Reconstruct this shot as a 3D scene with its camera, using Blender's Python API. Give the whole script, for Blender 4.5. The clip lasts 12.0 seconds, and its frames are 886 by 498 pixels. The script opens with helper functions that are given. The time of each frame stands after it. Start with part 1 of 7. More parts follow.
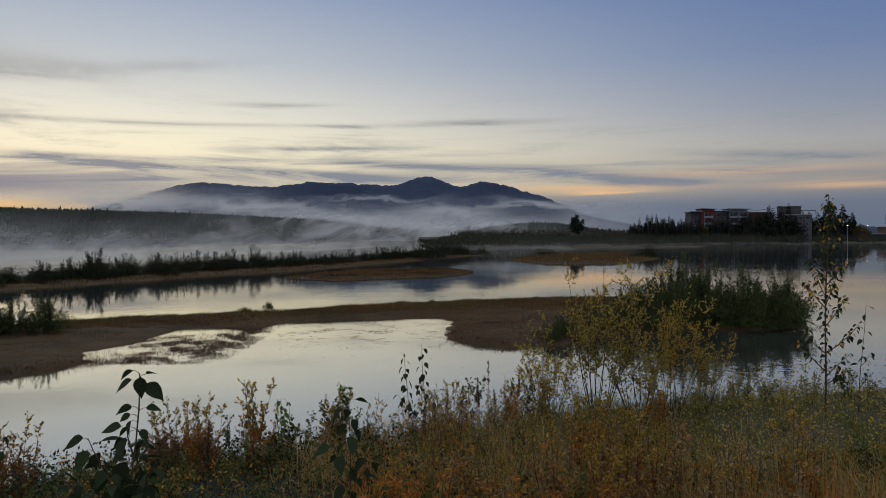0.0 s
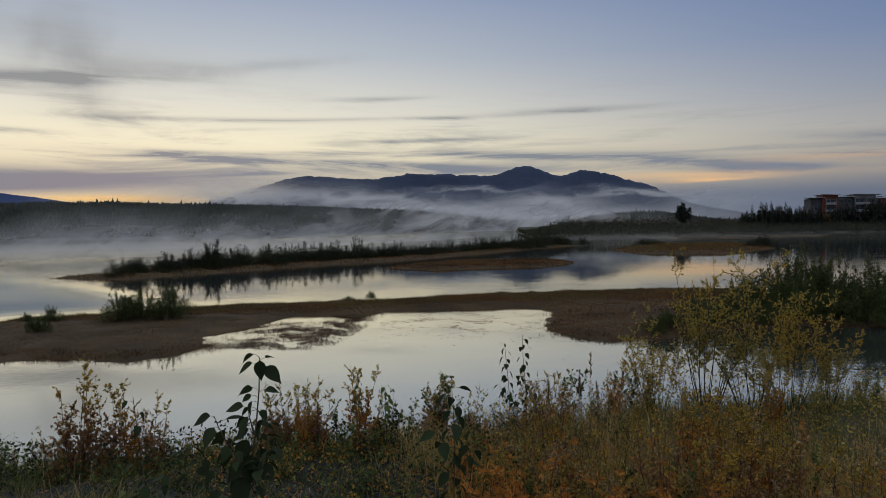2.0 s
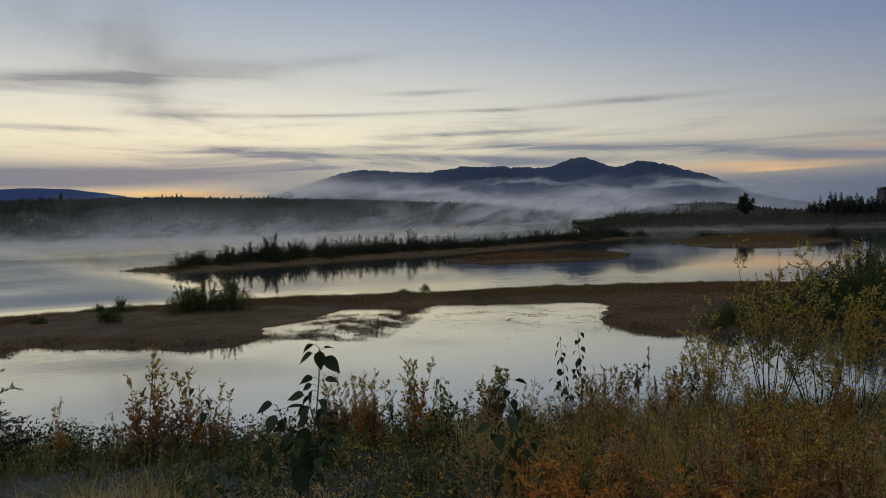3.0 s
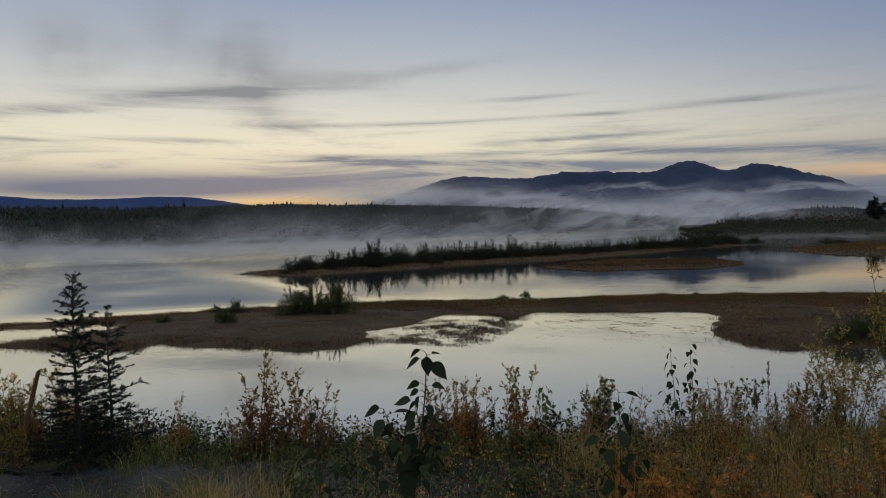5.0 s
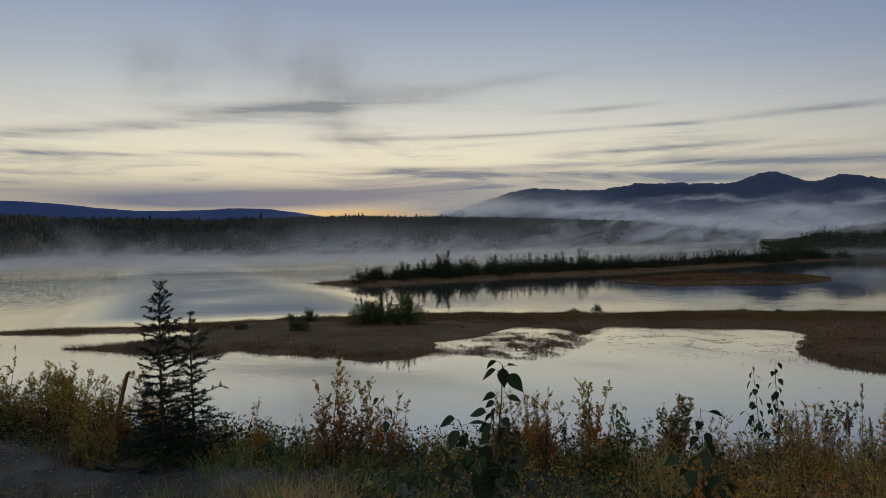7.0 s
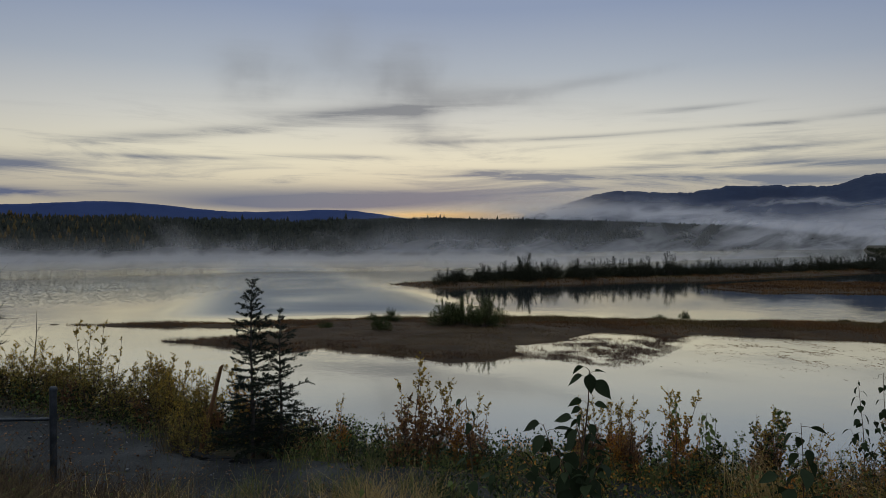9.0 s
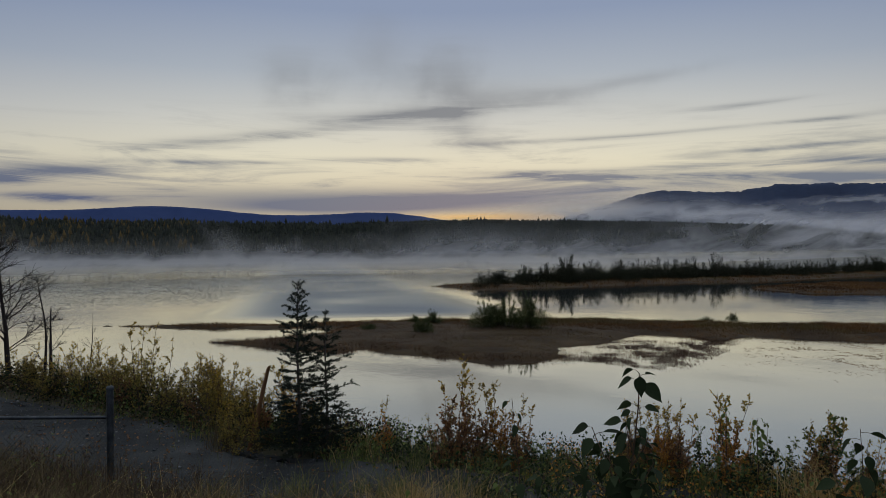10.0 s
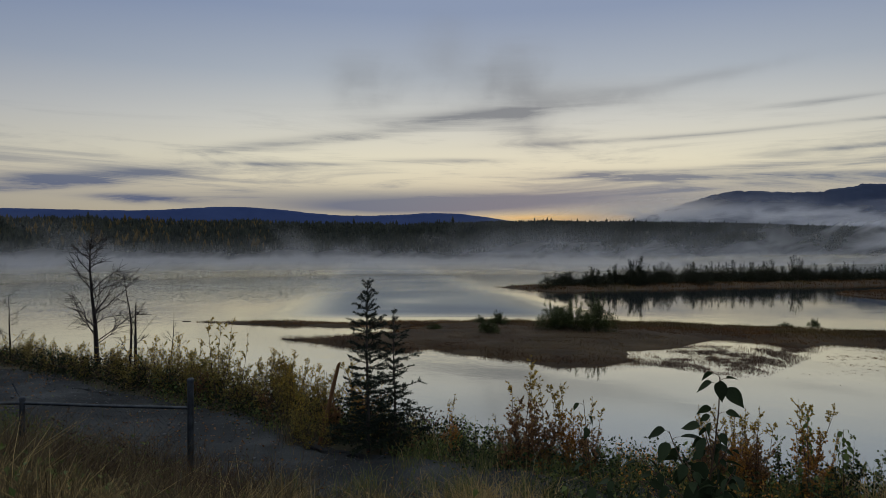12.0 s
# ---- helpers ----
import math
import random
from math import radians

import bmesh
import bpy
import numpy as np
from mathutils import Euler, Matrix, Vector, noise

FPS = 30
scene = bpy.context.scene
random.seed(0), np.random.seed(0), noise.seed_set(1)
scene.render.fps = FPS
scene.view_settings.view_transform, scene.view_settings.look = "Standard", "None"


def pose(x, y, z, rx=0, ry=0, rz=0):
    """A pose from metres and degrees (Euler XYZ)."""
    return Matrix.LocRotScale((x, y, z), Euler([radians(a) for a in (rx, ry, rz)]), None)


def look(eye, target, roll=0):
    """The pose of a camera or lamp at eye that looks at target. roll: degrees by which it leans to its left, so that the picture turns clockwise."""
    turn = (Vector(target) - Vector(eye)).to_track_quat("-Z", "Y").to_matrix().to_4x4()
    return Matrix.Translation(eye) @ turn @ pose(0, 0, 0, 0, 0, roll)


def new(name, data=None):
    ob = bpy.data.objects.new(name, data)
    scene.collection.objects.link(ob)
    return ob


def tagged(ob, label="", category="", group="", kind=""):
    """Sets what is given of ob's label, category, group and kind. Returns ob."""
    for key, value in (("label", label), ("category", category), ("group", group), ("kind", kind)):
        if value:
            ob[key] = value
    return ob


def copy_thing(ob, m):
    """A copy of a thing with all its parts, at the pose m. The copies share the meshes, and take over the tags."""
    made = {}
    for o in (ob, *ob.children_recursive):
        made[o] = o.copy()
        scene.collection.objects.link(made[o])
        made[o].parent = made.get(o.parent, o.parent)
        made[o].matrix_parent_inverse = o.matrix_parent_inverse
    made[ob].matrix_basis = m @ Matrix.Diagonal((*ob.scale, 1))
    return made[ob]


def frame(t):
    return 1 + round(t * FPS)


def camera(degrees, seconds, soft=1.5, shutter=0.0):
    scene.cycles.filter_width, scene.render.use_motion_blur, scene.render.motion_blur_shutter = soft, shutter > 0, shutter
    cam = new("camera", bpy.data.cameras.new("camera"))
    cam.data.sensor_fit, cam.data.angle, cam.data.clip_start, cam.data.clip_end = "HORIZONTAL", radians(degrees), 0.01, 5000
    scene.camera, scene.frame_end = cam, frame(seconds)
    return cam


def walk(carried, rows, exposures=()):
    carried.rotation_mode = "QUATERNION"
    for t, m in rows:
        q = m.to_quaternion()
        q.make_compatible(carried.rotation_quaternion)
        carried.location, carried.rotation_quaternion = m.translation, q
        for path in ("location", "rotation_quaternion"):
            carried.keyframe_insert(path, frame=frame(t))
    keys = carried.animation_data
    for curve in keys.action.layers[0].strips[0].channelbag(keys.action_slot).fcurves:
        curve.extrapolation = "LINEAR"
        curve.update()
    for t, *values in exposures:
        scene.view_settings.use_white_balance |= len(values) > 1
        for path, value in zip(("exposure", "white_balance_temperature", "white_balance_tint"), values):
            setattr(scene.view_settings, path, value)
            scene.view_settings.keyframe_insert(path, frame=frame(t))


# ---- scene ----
from math import sin, cos, pi, exp, atan2, degrees, hypot

# The lake's surface is z = 0; the eye is 5 m above it, on a road bank.
cam = camera(67.2, 12.0, soft=0.5)
EYE = 5.0
ROWS = [
    (0.0, 0.0000, 0.0000, -0.0000, 0.00, -1.25, -0.00),
    (0.5, -0.0096, 0.0110, -0.0045, 2.38, -1.46, 0.36),
    (1.0, -0.0185, 0.0144, -0.0051, 4.29, -1.69, 0.53),
    (1.5, -0.0213, 0.0032, -0.0028, 6.13, -1.91, 0.32),
    (2.0, -0.0220, -0.0149, -0.0004, 8.45, -2.05, 0.42),
    (2.5, -0.0247, -0.0224, -0.0002, 10.44, -2.19, 0.75),
    (3.0, -0.0304, -0.0231, -0.0022, 13.05, -2.62, 0.75),
    (5.0, -0.0823, 0.0247, -0.0078, 21.61, -1.99, 0.75),
    (5.5, -0.0969, 0.0362, -0.0120, 23.34, -1.73, 0.53),
    (6.0, -0.1002, 0.0358, -0.0129, 24.94, -1.36, 0.59),
    (6.5, -0.1079, 0.0204, -0.0138, 26.22, -1.10, 0.49),
    (8.5, -0.1322, 0.0174, -0.0147, 32.54, -0.68, 0.12),
    (9.0, -0.1364, 0.0096, -0.0155, 34.49, -0.70, -0.20),
    (9.5, -0.1373, -0.0133, -0.0146, 36.28, -0.62, -0.07),
    (10.0, -0.1480, -0.0205, -0.0127, 37.99, -0.54, 0.16),
    (10.5, -0.1475, -0.0322, -0.0104, 39.38, -0.43, 0.07),
    (11.0, -0.1497, -0.0473, -0.0110, 40.59, -0.42, -0.06),
    (11.5, -0.1571, -0.0533, -0.0137, 42.17, -0.45, -0.26),
    (12.0, -0.1663, -0.0533, -0.0208, 43.61, -0.48, -0.18),
]
walk(cam, [(t, pose(x, y, EYE + z, 90 + pitch, roll, yaw)) for t, x, y, z, yaw, pitch, roll in ROWS],
     ((0.0, 0.11, 6850, 10), (3.0, -0.01, 6720, 10), (6.0, -0.1, 6620, 10), (12.0, -0.22, 6550, 10)))


# ---- node helpers ----
def srgb(r, g, b):
    return tuple((c / 255 / 12.92) if c < 10 else ((c / 255 + 0.055) / 1.055) ** 2.4 for c in (r, g, b)) + (1.0,)


class Tree:
    """Short hand for building node trees."""

    def __init__(self, tree):
        self.tree = tree
        tree.nodes.clear()

    def node(self, kind, **props):
        n = self.tree.nodes.new(kind)
        for k, v in props.items():
            setattr(n, k, v)
        return n

    def put(self, value, socket):
        if isinstance(value, bpy.types.NodeSocket):
            self.tree.links.new(value, socket)
        elif value is not None:
            socket.default_value = value

    def math(self, op, a, b=None, c=None, clamp=False):
        n = self.node("ShaderNodeMath", operation=op, use_clamp=clamp)
        for v, s in zip((a, b, c), n.inputs):
            self.put(v, s)
        return n.outputs[0]

    def smooth(self, v, lo, hi, a=0.0, b=1.0):
        n = self.node("ShaderNodeMapRange", interpolation_type="SMOOTHSTEP")
        for s, x in zip(n.inputs, (v, lo, hi, a, b)):
            self.put(x, s)
        return n.outputs[0]

    def mix(self, f, a, b, blend="MIX"):
        n = self.node("ShaderNodeMix", data_type="RGBA", blend_type=blend)
        self.put(f, n.inputs[0])
        self.put(a, n.inputs[6])
        self.put(b, n.inputs[7])
        return n.outputs[2]

    def ramp(self, f, stops):
        n = self.node("ShaderNodeValToRGB")
        e = n.color_ramp.elements
        while len(e) < len(stops):
            e.new(0.5)
        for el, (p, c) in zip(e, stops):
            el.position, el.color = p, c
        self.put(f, n.inputs[0])
        return n.outputs[0]

    def noise(self, vec, scale, detail=3.0, rough=0.55, distort=0.0):
        n = self.node("ShaderNodeTexNoise")
        self.put(vec, n.inputs["Vector"])
        n.inputs["Scale"].default_value, n.inputs["Detail"].default_value = scale, detail
        n.inputs["Roughness"].default_value, n.inputs["Distortion"].default_value = rough, distort
        return n.outputs["Fac"]

    def combine(self, x, y, z=0.0):
        n = self.node("ShaderNodeCombineXYZ")
        for s, v in zip(n.inputs, (x, y, z)):
            self.put(v, s)
        return n.outputs[0]


# ---- sky: a dawn glow low on the left, blue to the right, streaks of cloud ----
SUN_AZ, SUN_EL = 36.0, 1.0
world = bpy.data.worlds.new("dawn_sky")
scene.world = world
world.use_nodes = True
w = Tree(world.node_tree)
gen = w.node("ShaderNodeTexCoord").outputs["Generated"]
sep = w.node("ShaderNodeSeparateXYZ")
w.put(gen, sep.inputs[0])
el = w.math("MULTIPLY", w.math("ARCSINE", sep.outputs[2]), 57.2958)
az = w.math("MULTIPLY", w.math("ARCTAN2", w.math("MULTIPLY", sep.outputs[0], -1.0), sep.outputs[1]), 57.2958)
elf = w.math("DIVIDE", w.math("ADD", el, 5.0), 50.0, clamp=True)


def stops(*rows):
    return [((e + 5) / 50, srgb(*c)) for e, c in rows]


warm = w.ramp(elf, stops((-5, (140, 135, 128)), (0, (215, 190, 145)), (2.5, (208, 196, 166)), (4.5, (225, 215, 188)), (7, (236, 230, 206)), (10, (217, 217, 209)),
                         (14, (180, 189, 199)), (19, (147, 162, 189)), (26, (140, 156, 187)), (45, (203, 208, 216))))
cool = w.ramp(elf, stops((-5, (100, 110, 130)), (0, (92, 106, 128)), (2.5, (100, 111, 131)), (4.5, (148, 143, 141)), (7, (152, 155, 161)), (10, (128, 140, 163)),
                         (14, (104, 125, 164)), (19, (86, 112, 160)), (26, (96, 118, 162)), (45, (198, 205, 216))))
near_horizon = w.smooth(el, 4.5, 2.0)
spread = w.math("ADD", w.math("MULTIPLY", w.smooth(az, -38, 26), w.math("SUBTRACT", 1.0, near_horizon)), w.math("MULTIPLY", w.smooth(az, -12, 30), near_horizon))
side = w.math("MULTIPLY", spread, w.math("MULTIPLY", w.smooth(az, 48, 92, 1.0, 0.45), w.smooth(az, 95, 160, 1.0, 0.0)))
base = w.mix(side, cool, warm)
# cloud streaks: soft ellipses in azimuth and elevation, broken up by stretched noise
streaky = w.noise(w.combine(w.math("MULTIPLY", az, 0.055), w.math("MULTIPLY", el, 0.62), 1.7), 1.0, 8.0, 0.66, 0.6)
puffy = w.noise(w.combine(w.math("MULTIPLY", az, 0.16), w.math("MULTIPLY", el, 0.24), 4.2), 1.0, 5.0, 0.55, 0.3)


curl = w.noise(w.combine(w.math("MULTIPLY", az, 0.3), w.math("MULTIPLY", el, 0.2), 8.8), 1.0, 3.5, 0.5, 0.6)


def cloud(a, e, wa, we, tilt, amount, grain):
    da = w.math("SUBTRACT", az, a)
    de = w.math("SUBTRACT", w.math("SUBTRACT", el, e), w.math("MULTIPLY", da, tilt))
    de = w.math("ADD", de, w.math("MULTIPLY", w.math("SUBTRACT", streaky, 0.5), (0.9 if grain is None else 1.6) * we))
    if grain is puffy:
        da = w.math("ADD", da, w.math("MULTIPLY", w.math("SUBTRACT", curl, 0.5), 1.9 * wa))
        de = w.math("ADD", de, w.math("MULTIPLY", w.math("SUBTRACT", puffy, 0.5), 1.8 * we))
    q = w.math("ADD", w.math("POWER", w.math("ABSOLUTE", w.math("DIVIDE", da, wa)), 2.0), w.math("POWER", w.math("ABSOLUTE", w.math("DIVIDE", de, we)), 2.0))
    g = w.math("EXPONENT", w.math("MULTIPLY", q, -1.0))
    return w.math("MULTIPLY", g, amount) if grain is None else w.math("MULTIPLY", w.math("MULTIPLY", g, amount), w.smooth(grain, 0.32, 0.62, 0.7 if grain is puffy else 0.25, 1.0))


total = None
for row in ((73.5, 4.7, 8.5, 0.62, -0.12, 1.35, streaky), (68.3, 3.5, 3.2, 0.28, 0.0, 1.1, streaky), (54.5, 8.6, 7.5, 0.42, -0.125, 1.1, streaky), (40.5, 10.85, 8.0, 0.5, -0.075, 1.15, streaky),
            (50.1, 13.7, 3.2, 2.0, 0.0, 0.42, puffy), (38.0, 13.3, 3.6, 2.5, 0.0, 0.62, puffy), (36.0, 9.8, 2.6, 1.7, 0.0, 0.25, puffy), (43.8, 15.8, 2.0, 2.4, 0.0, 0.3, puffy), (31.0, 12.4, 5.0, 0.9, 0.0, 0.5, puffy), (22.0, 13.2, 5.0, 0.5, -0.1, 0.35, puffy),
            (43.3, 7.05, 4.8, 0.2, 0.0, 0.95, streaky), (56.0, 6.6, 7.0, 0.18, -0.02, 0.6, streaky), (26.0, 8.6, 8.5, 0.2, -0.022, 0.95, streaky), (9.0, 9.05, 9.0, 0.17, -0.02, 0.9, streaky), (-3.2, 9.45, 5.5, 0.24, -0.008, 1.15, streaky), (14.0, 10.6, 4.0, 0.2, -0.03, 0.6, streaky),
            (39.0, 3.65, 25.0, 0.95, 0.0, 0.95, None), (47.0, 2.9, 11.0, 0.6, 0.0, 0.7, None), (20.0, 5.35, 12.0, 0.34, 0.025, 1.1, streaky), (29.0, 5.85, 5.5, 0.26, 0.0, 0.9, streaky), (17.5, 6.05, 5.0, 0.2, 0.0, 0.8, streaky), (9.5, 7.2, 5.5, 0.2, -0.02, 0.9, streaky), (13.0, 4.6, 14.0, 0.5, 0.0, 0.7, streaky),
            (-12.5, 5.0, 7.5, 0.5, 0.11, 1.15, streaky), (-18.5, 4.2, 4.0, 0.3, 0.0, 1.1, streaky), (-27.0, 6.1, 8.5, 0.3, 0.07, 1.15, streaky), (-27.0, 4.75, 9.0, 0.3, 0.03, 1.0, streaky), (2.0, 5.9, 9.0, 0.35, 0.03, 0.95, streaky)):
    g = cloud(*row)
    total = g if total is None else w.math("ADD", total, g)
low = w.math("MULTIPLY", w.smooth(streaky, 0.47, 0.7), w.math("MULTIPLY", w.smooth(el, 2.0, 5.0), w.smooth(el, 13.0, 6.0)))
total = w.math("ADD", total, w.math("MULTIPLY", low, 0.5))
mask = w.math("MINIMUM", total, 0.96)
cloud_tint = w.mix(w.smooth(el, 3.0, 9.0), w.mix(w.smooth(az, 45, 68), srgb(112, 123, 142), srgb(88, 101, 132)), srgb(136, 141, 147))
tinted = w.mix(mask, base, cloud_tint)
# a thin strip of orange under the cloud bank, over the valley gap
strip = w.math("MULTIPLY", w.math("EXPONENT", w.math("MULTIPLY", w.math("POWER", w.math("ABSOLUTE", w.math("DIVIDE", w.math("SUBTRACT", az, 33), 6.5)), 2.0), -1.0)),
               w.math("EXPONENT", w.math("MULTIPLY", w.math("POWER", w.math("ABSOLUTE", w.math("DIVIDE", w.math("SUBTRACT", el, 2.15), 0.3)), 2.0), -1.0)))
tinted = w.mix(w.math("MULTIPLY", strip, 0.85), tinted, srgb(250, 200, 110))
for sa, se, wa, we, amount in ((-13.6, 3.5, 3.2, 0.16, 0.75), (-12.5, 3.85, 7.0, 0.3, 0.5), (-31.5, 3.7, 4.5, 0.25, 0.45), (-24, 4.9, 7.0, 0.25, 0.3)):
    wisp = w.math("MULTIPLY", w.math("EXPONENT", w.math("MULTIPLY", w.math("POWER", w.math("ABSOLUTE", w.math("DIVIDE", w.math("SUBTRACT", az, sa), wa)), 2.0), -1.0)),
                  w.math("EXPONENT", w.math("MULTIPLY", w.math("POWER", w.math("ABSOLUTE", w.math("DIVIDE", w.math("ADD", w.math("SUBTRACT", el, se), w.math("MULTIPLY", w.math("SUBTRACT", streaky, 0.5), 1.2)), we)), 2.0), -1.0)))
    tinted = w.mix(w.math("MULTIPLY", wisp, amount), tinted, srgb(236, 190, 138))
dusk = w.node("ShaderNodeBackground")
w.put(tinted, dusk.inputs[0])
dusk.inputs[1].default_value = 1.0
sky = w.node("ShaderNodeTexSky", sky_type="NISHITA", sun_disc=False, sun_elevation=radians(SUN_EL), sun_rotation=radians(-SUN_AZ))
clear = w.node("ShaderNodeBackground")
w.put(sky.outputs[0], clear.inputs[0])
clear.inputs[1].default_value = 0.004
both = w.node("ShaderNodeAddShader")
w.put(dusk.outputs[0], both.inputs[0])
w.put(clear.outputs[0], both.inputs[1])
w.put(both.outputs[0], w.node("ShaderNodeOutputWorld").inputs[0])

sun = new("sun", bpy.data.lights.new("sun", "SUN"))
sun.data.energy, sun.data.angle, sun.data.color = 0.6, radians(1), (1.0, 0.86, 0.66)
sun.matrix_world = look((-sin(radians(SUN_AZ)) * 50, cos(radians(SUN_AZ)) * 50, 0.9), (0, 0, 0))


# ---- materials ----
def material(name, colours, scale=3.0, rough=0.85, detail_scale=30.0, bump=0.3, per_piece=0.0, translucent=0.0, spec=0.3, coords="Object", island=0.0, stretch=(1, 1, 1), metallic=0.0):
    """A surface of two or three colours mixed by noise at two scales, with fine relief."""
    mat = bpy.data.materials.new(name)
    mat.use_nodes = True
    t = Tree(mat.node_tree)
    vec = t.node("ShaderNodeTexCoord").outputs[coords]
    if stretch != (1, 1, 1):
        mp = t.node("ShaderNodeMapping")
        mp.inputs["Scale"].default_value = stretch
        t.put(vec, mp.inputs[0])
        vec = mp.outputs[0]
    big = t.noise(vec, scale, 4.0, 0.6)
    fine = t.noise(vec, detail_scale, 3.0, 0.6)
    f = t.math("ADD", t.math("MULTIPLY", big, 0.7), t.math("MULTIPLY", fine, 0.3))
    if island:
        f = t.math("ADD", t.math("MULTIPLY", f, 1.0 - island), t.math("MULTIPLY", t.node("ShaderNodeNewGeometry").outputs["Random Per Island"], island))
        lo, hi = 0.34 - 0.34 * island, 0.66 + 0.34 * island
    else:
        lo, hi = 0.34, 0.66
    n = len(colours)
    c = t.ramp(f, [(lo + (hi - lo) * i / (n - 1), (*k, 1.0)) for i, k in enumerate(colours)])
    if per_piece:
        rnd = t.node("ShaderNodeObjectInfo").outputs["Random"]
        hsv = t.node("ShaderNodeHueSaturation")
        t.put(t.math("ADD", t.math("MULTIPLY", rnd, per_piece), 1.0 - per_piece / 2), hsv.inputs["Value"])
        t.put(c, hsv.inputs["Color"])
        c = hsv.outputs[0]
    p = t.node("ShaderNodeBsdfPrincipled")
    t.put(c, p.inputs["Base Color"])
    p.inputs["Roughness"].default_value, p.inputs["Specular IOR Level"].default_value, p.inputs["Metallic"].default_value = rough, spec, metallic
    if bump:
        b = t.node("ShaderNodeBump")
        b.inputs["Strength"].default_value, b.inputs["Distance"].default_value = bump, 0.02
        t.put(fine, b.inputs["Height"])
        t.put(b.outputs[0], p.inputs["Normal"])
    shader = p.outputs[0]
    if translucent:
        tr = t.node("ShaderNodeBsdfTranslucent")
        t.put(c, tr.inputs[0])
        m = t.node("ShaderNodeMixShader")
        m.inputs[0].default_value = translucent
        t.put(shader, m.inputs[1])
        t.put(tr.outputs[0], m.inputs[2])
        shader = m.outputs[0]
    t.put(shader, t.node("ShaderNodeOutputMaterial").inputs[0])
    return mat


def mist_material(name, colour, profile, u_scale, v_scale, ragged, seed, lobes=(), shear=0.0, strength=1.0, gaps=(0.2, 0.6), ends=(-90, 120), calm=(-9.0, -8.0), floor=0.35):
    """Drifting mist: thin scattering droplets. u is the azimuth and v the elevation, in degrees. Its density follows a
    profile of (elevation, density) and lobes of (azimuth, elevation, half width, half height, tilt, density), torn by noise."""
    mat = bpy.data.materials.new(name)
    mat.use_nodes = True
    t = Tree(mat.node_tree)
    s = t.node("ShaderNodeSeparateXYZ")
    t.put(t.node("ShaderNodeUVMap").outputs[0], s.inputs[0])
    u, v = s.outputs[0], s.outputs[1]
    su = t.math("ADD", u, t.math("MULTIPLY", v, shear))
    wisps = t.noise(t.combine(t.math("MULTIPLY", su, u_scale), t.math("MULTIPLY", v, v_scale), seed), 1.0, 5.0, 0.55, 0.5)
    broad = t.noise(t.combine(t.math("MULTIPLY", su, u_scale * 0.22), t.math("MULTIPLY", v, v_scale * 0.3), seed + 7), 1.0, 2.0, 0.5, 0.4)
    n = t.math("ADD", t.math("MULTIPLY", t.math("SUBTRACT", wisps, 0.5), 1.2), t.math("MULTIPLY", t.math("SUBTRACT", broad, 0.5), 1.4))
    vw = t.math("ADD", v, t.math("MULTIPLY", n, t.smooth(v, calm[0], calm[1], ragged * 0.15, ragged)))
    a = None
    if profile:
        lo, hi = profile[0][0], profile[-1][0]
        f = t.math("DIVIDE", t.math("SUBTRACT", vw, lo), hi - lo, clamp=True)
        a = t.ramp(f, [((e - lo) / (hi - lo), (d, d, d, 1.0)) for e, d in profile])
    for la, le, wa, we, tilt, amount in lobes:
        da = t.math("SUBTRACT", su, la)
        de = t.math("SUBTRACT", t.math("SUBTRACT", vw, le), t.math("MULTIPLY", da, tilt))
        q = t.math("ADD", t.math("POWER", t.math("ABSOLUTE", t.math("DIVIDE", da, wa)), 2.0), t.math("POWER", t.math("ABSOLUTE", t.math("DIVIDE", de, we)), 2.0))
        g = t.math("MULTIPLY", t.math("EXPONENT", t.math("MULTIPLY", q, -1.0)), amount)
        # densities add up as layers of haze do
        a = g if a is None else t.math("SUBTRACT", t.math("ADD", a, g), t.math("MULTIPLY", a, g))
    a = t.math("MULTIPLY", a, t.smooth(t.math("ADD", t.math("MULTIPLY", wisps, 0.5), t.math("MULTIPLY", broad, 0.5)), gaps[0], gaps[1], strength * floor, strength), clamp=True)
    a = t.math("MULTIPLY", a, t.math("MULTIPLY", t.smooth(u, ends[0], ends[0] + 10), t.smooth(u, ends[1], ends[1] - 10)))
    d, tr = t.node("ShaderNodeBsdfDiffuse"), t.node("ShaderNodeBsdfTranslucent")
    for n, way in ((d, 1.0), (tr, -1.0)):
        n.inputs[0].default_value = (*colour, 1.0)
        t.put(t.combine(0.0, 0.0, way), n.inputs["Normal"])
    add = t.node("ShaderNodeAddShader")
    t.put(d.outputs[0], add.inputs[0])
    t.put(tr.outputs[0], add.inputs[1])
    m = t.node("ShaderNodeMixShader")
    t.put(a, m.inputs[0])
    t.put(t.node("ShaderNodeBsdfTransparent").outputs[0], m.inputs[1])
    t.put(add.outputs[0], m.inputs[2])
    t.put(m.outputs[0], t.node("ShaderNodeOutputMaterial").inputs[0])
    return mat


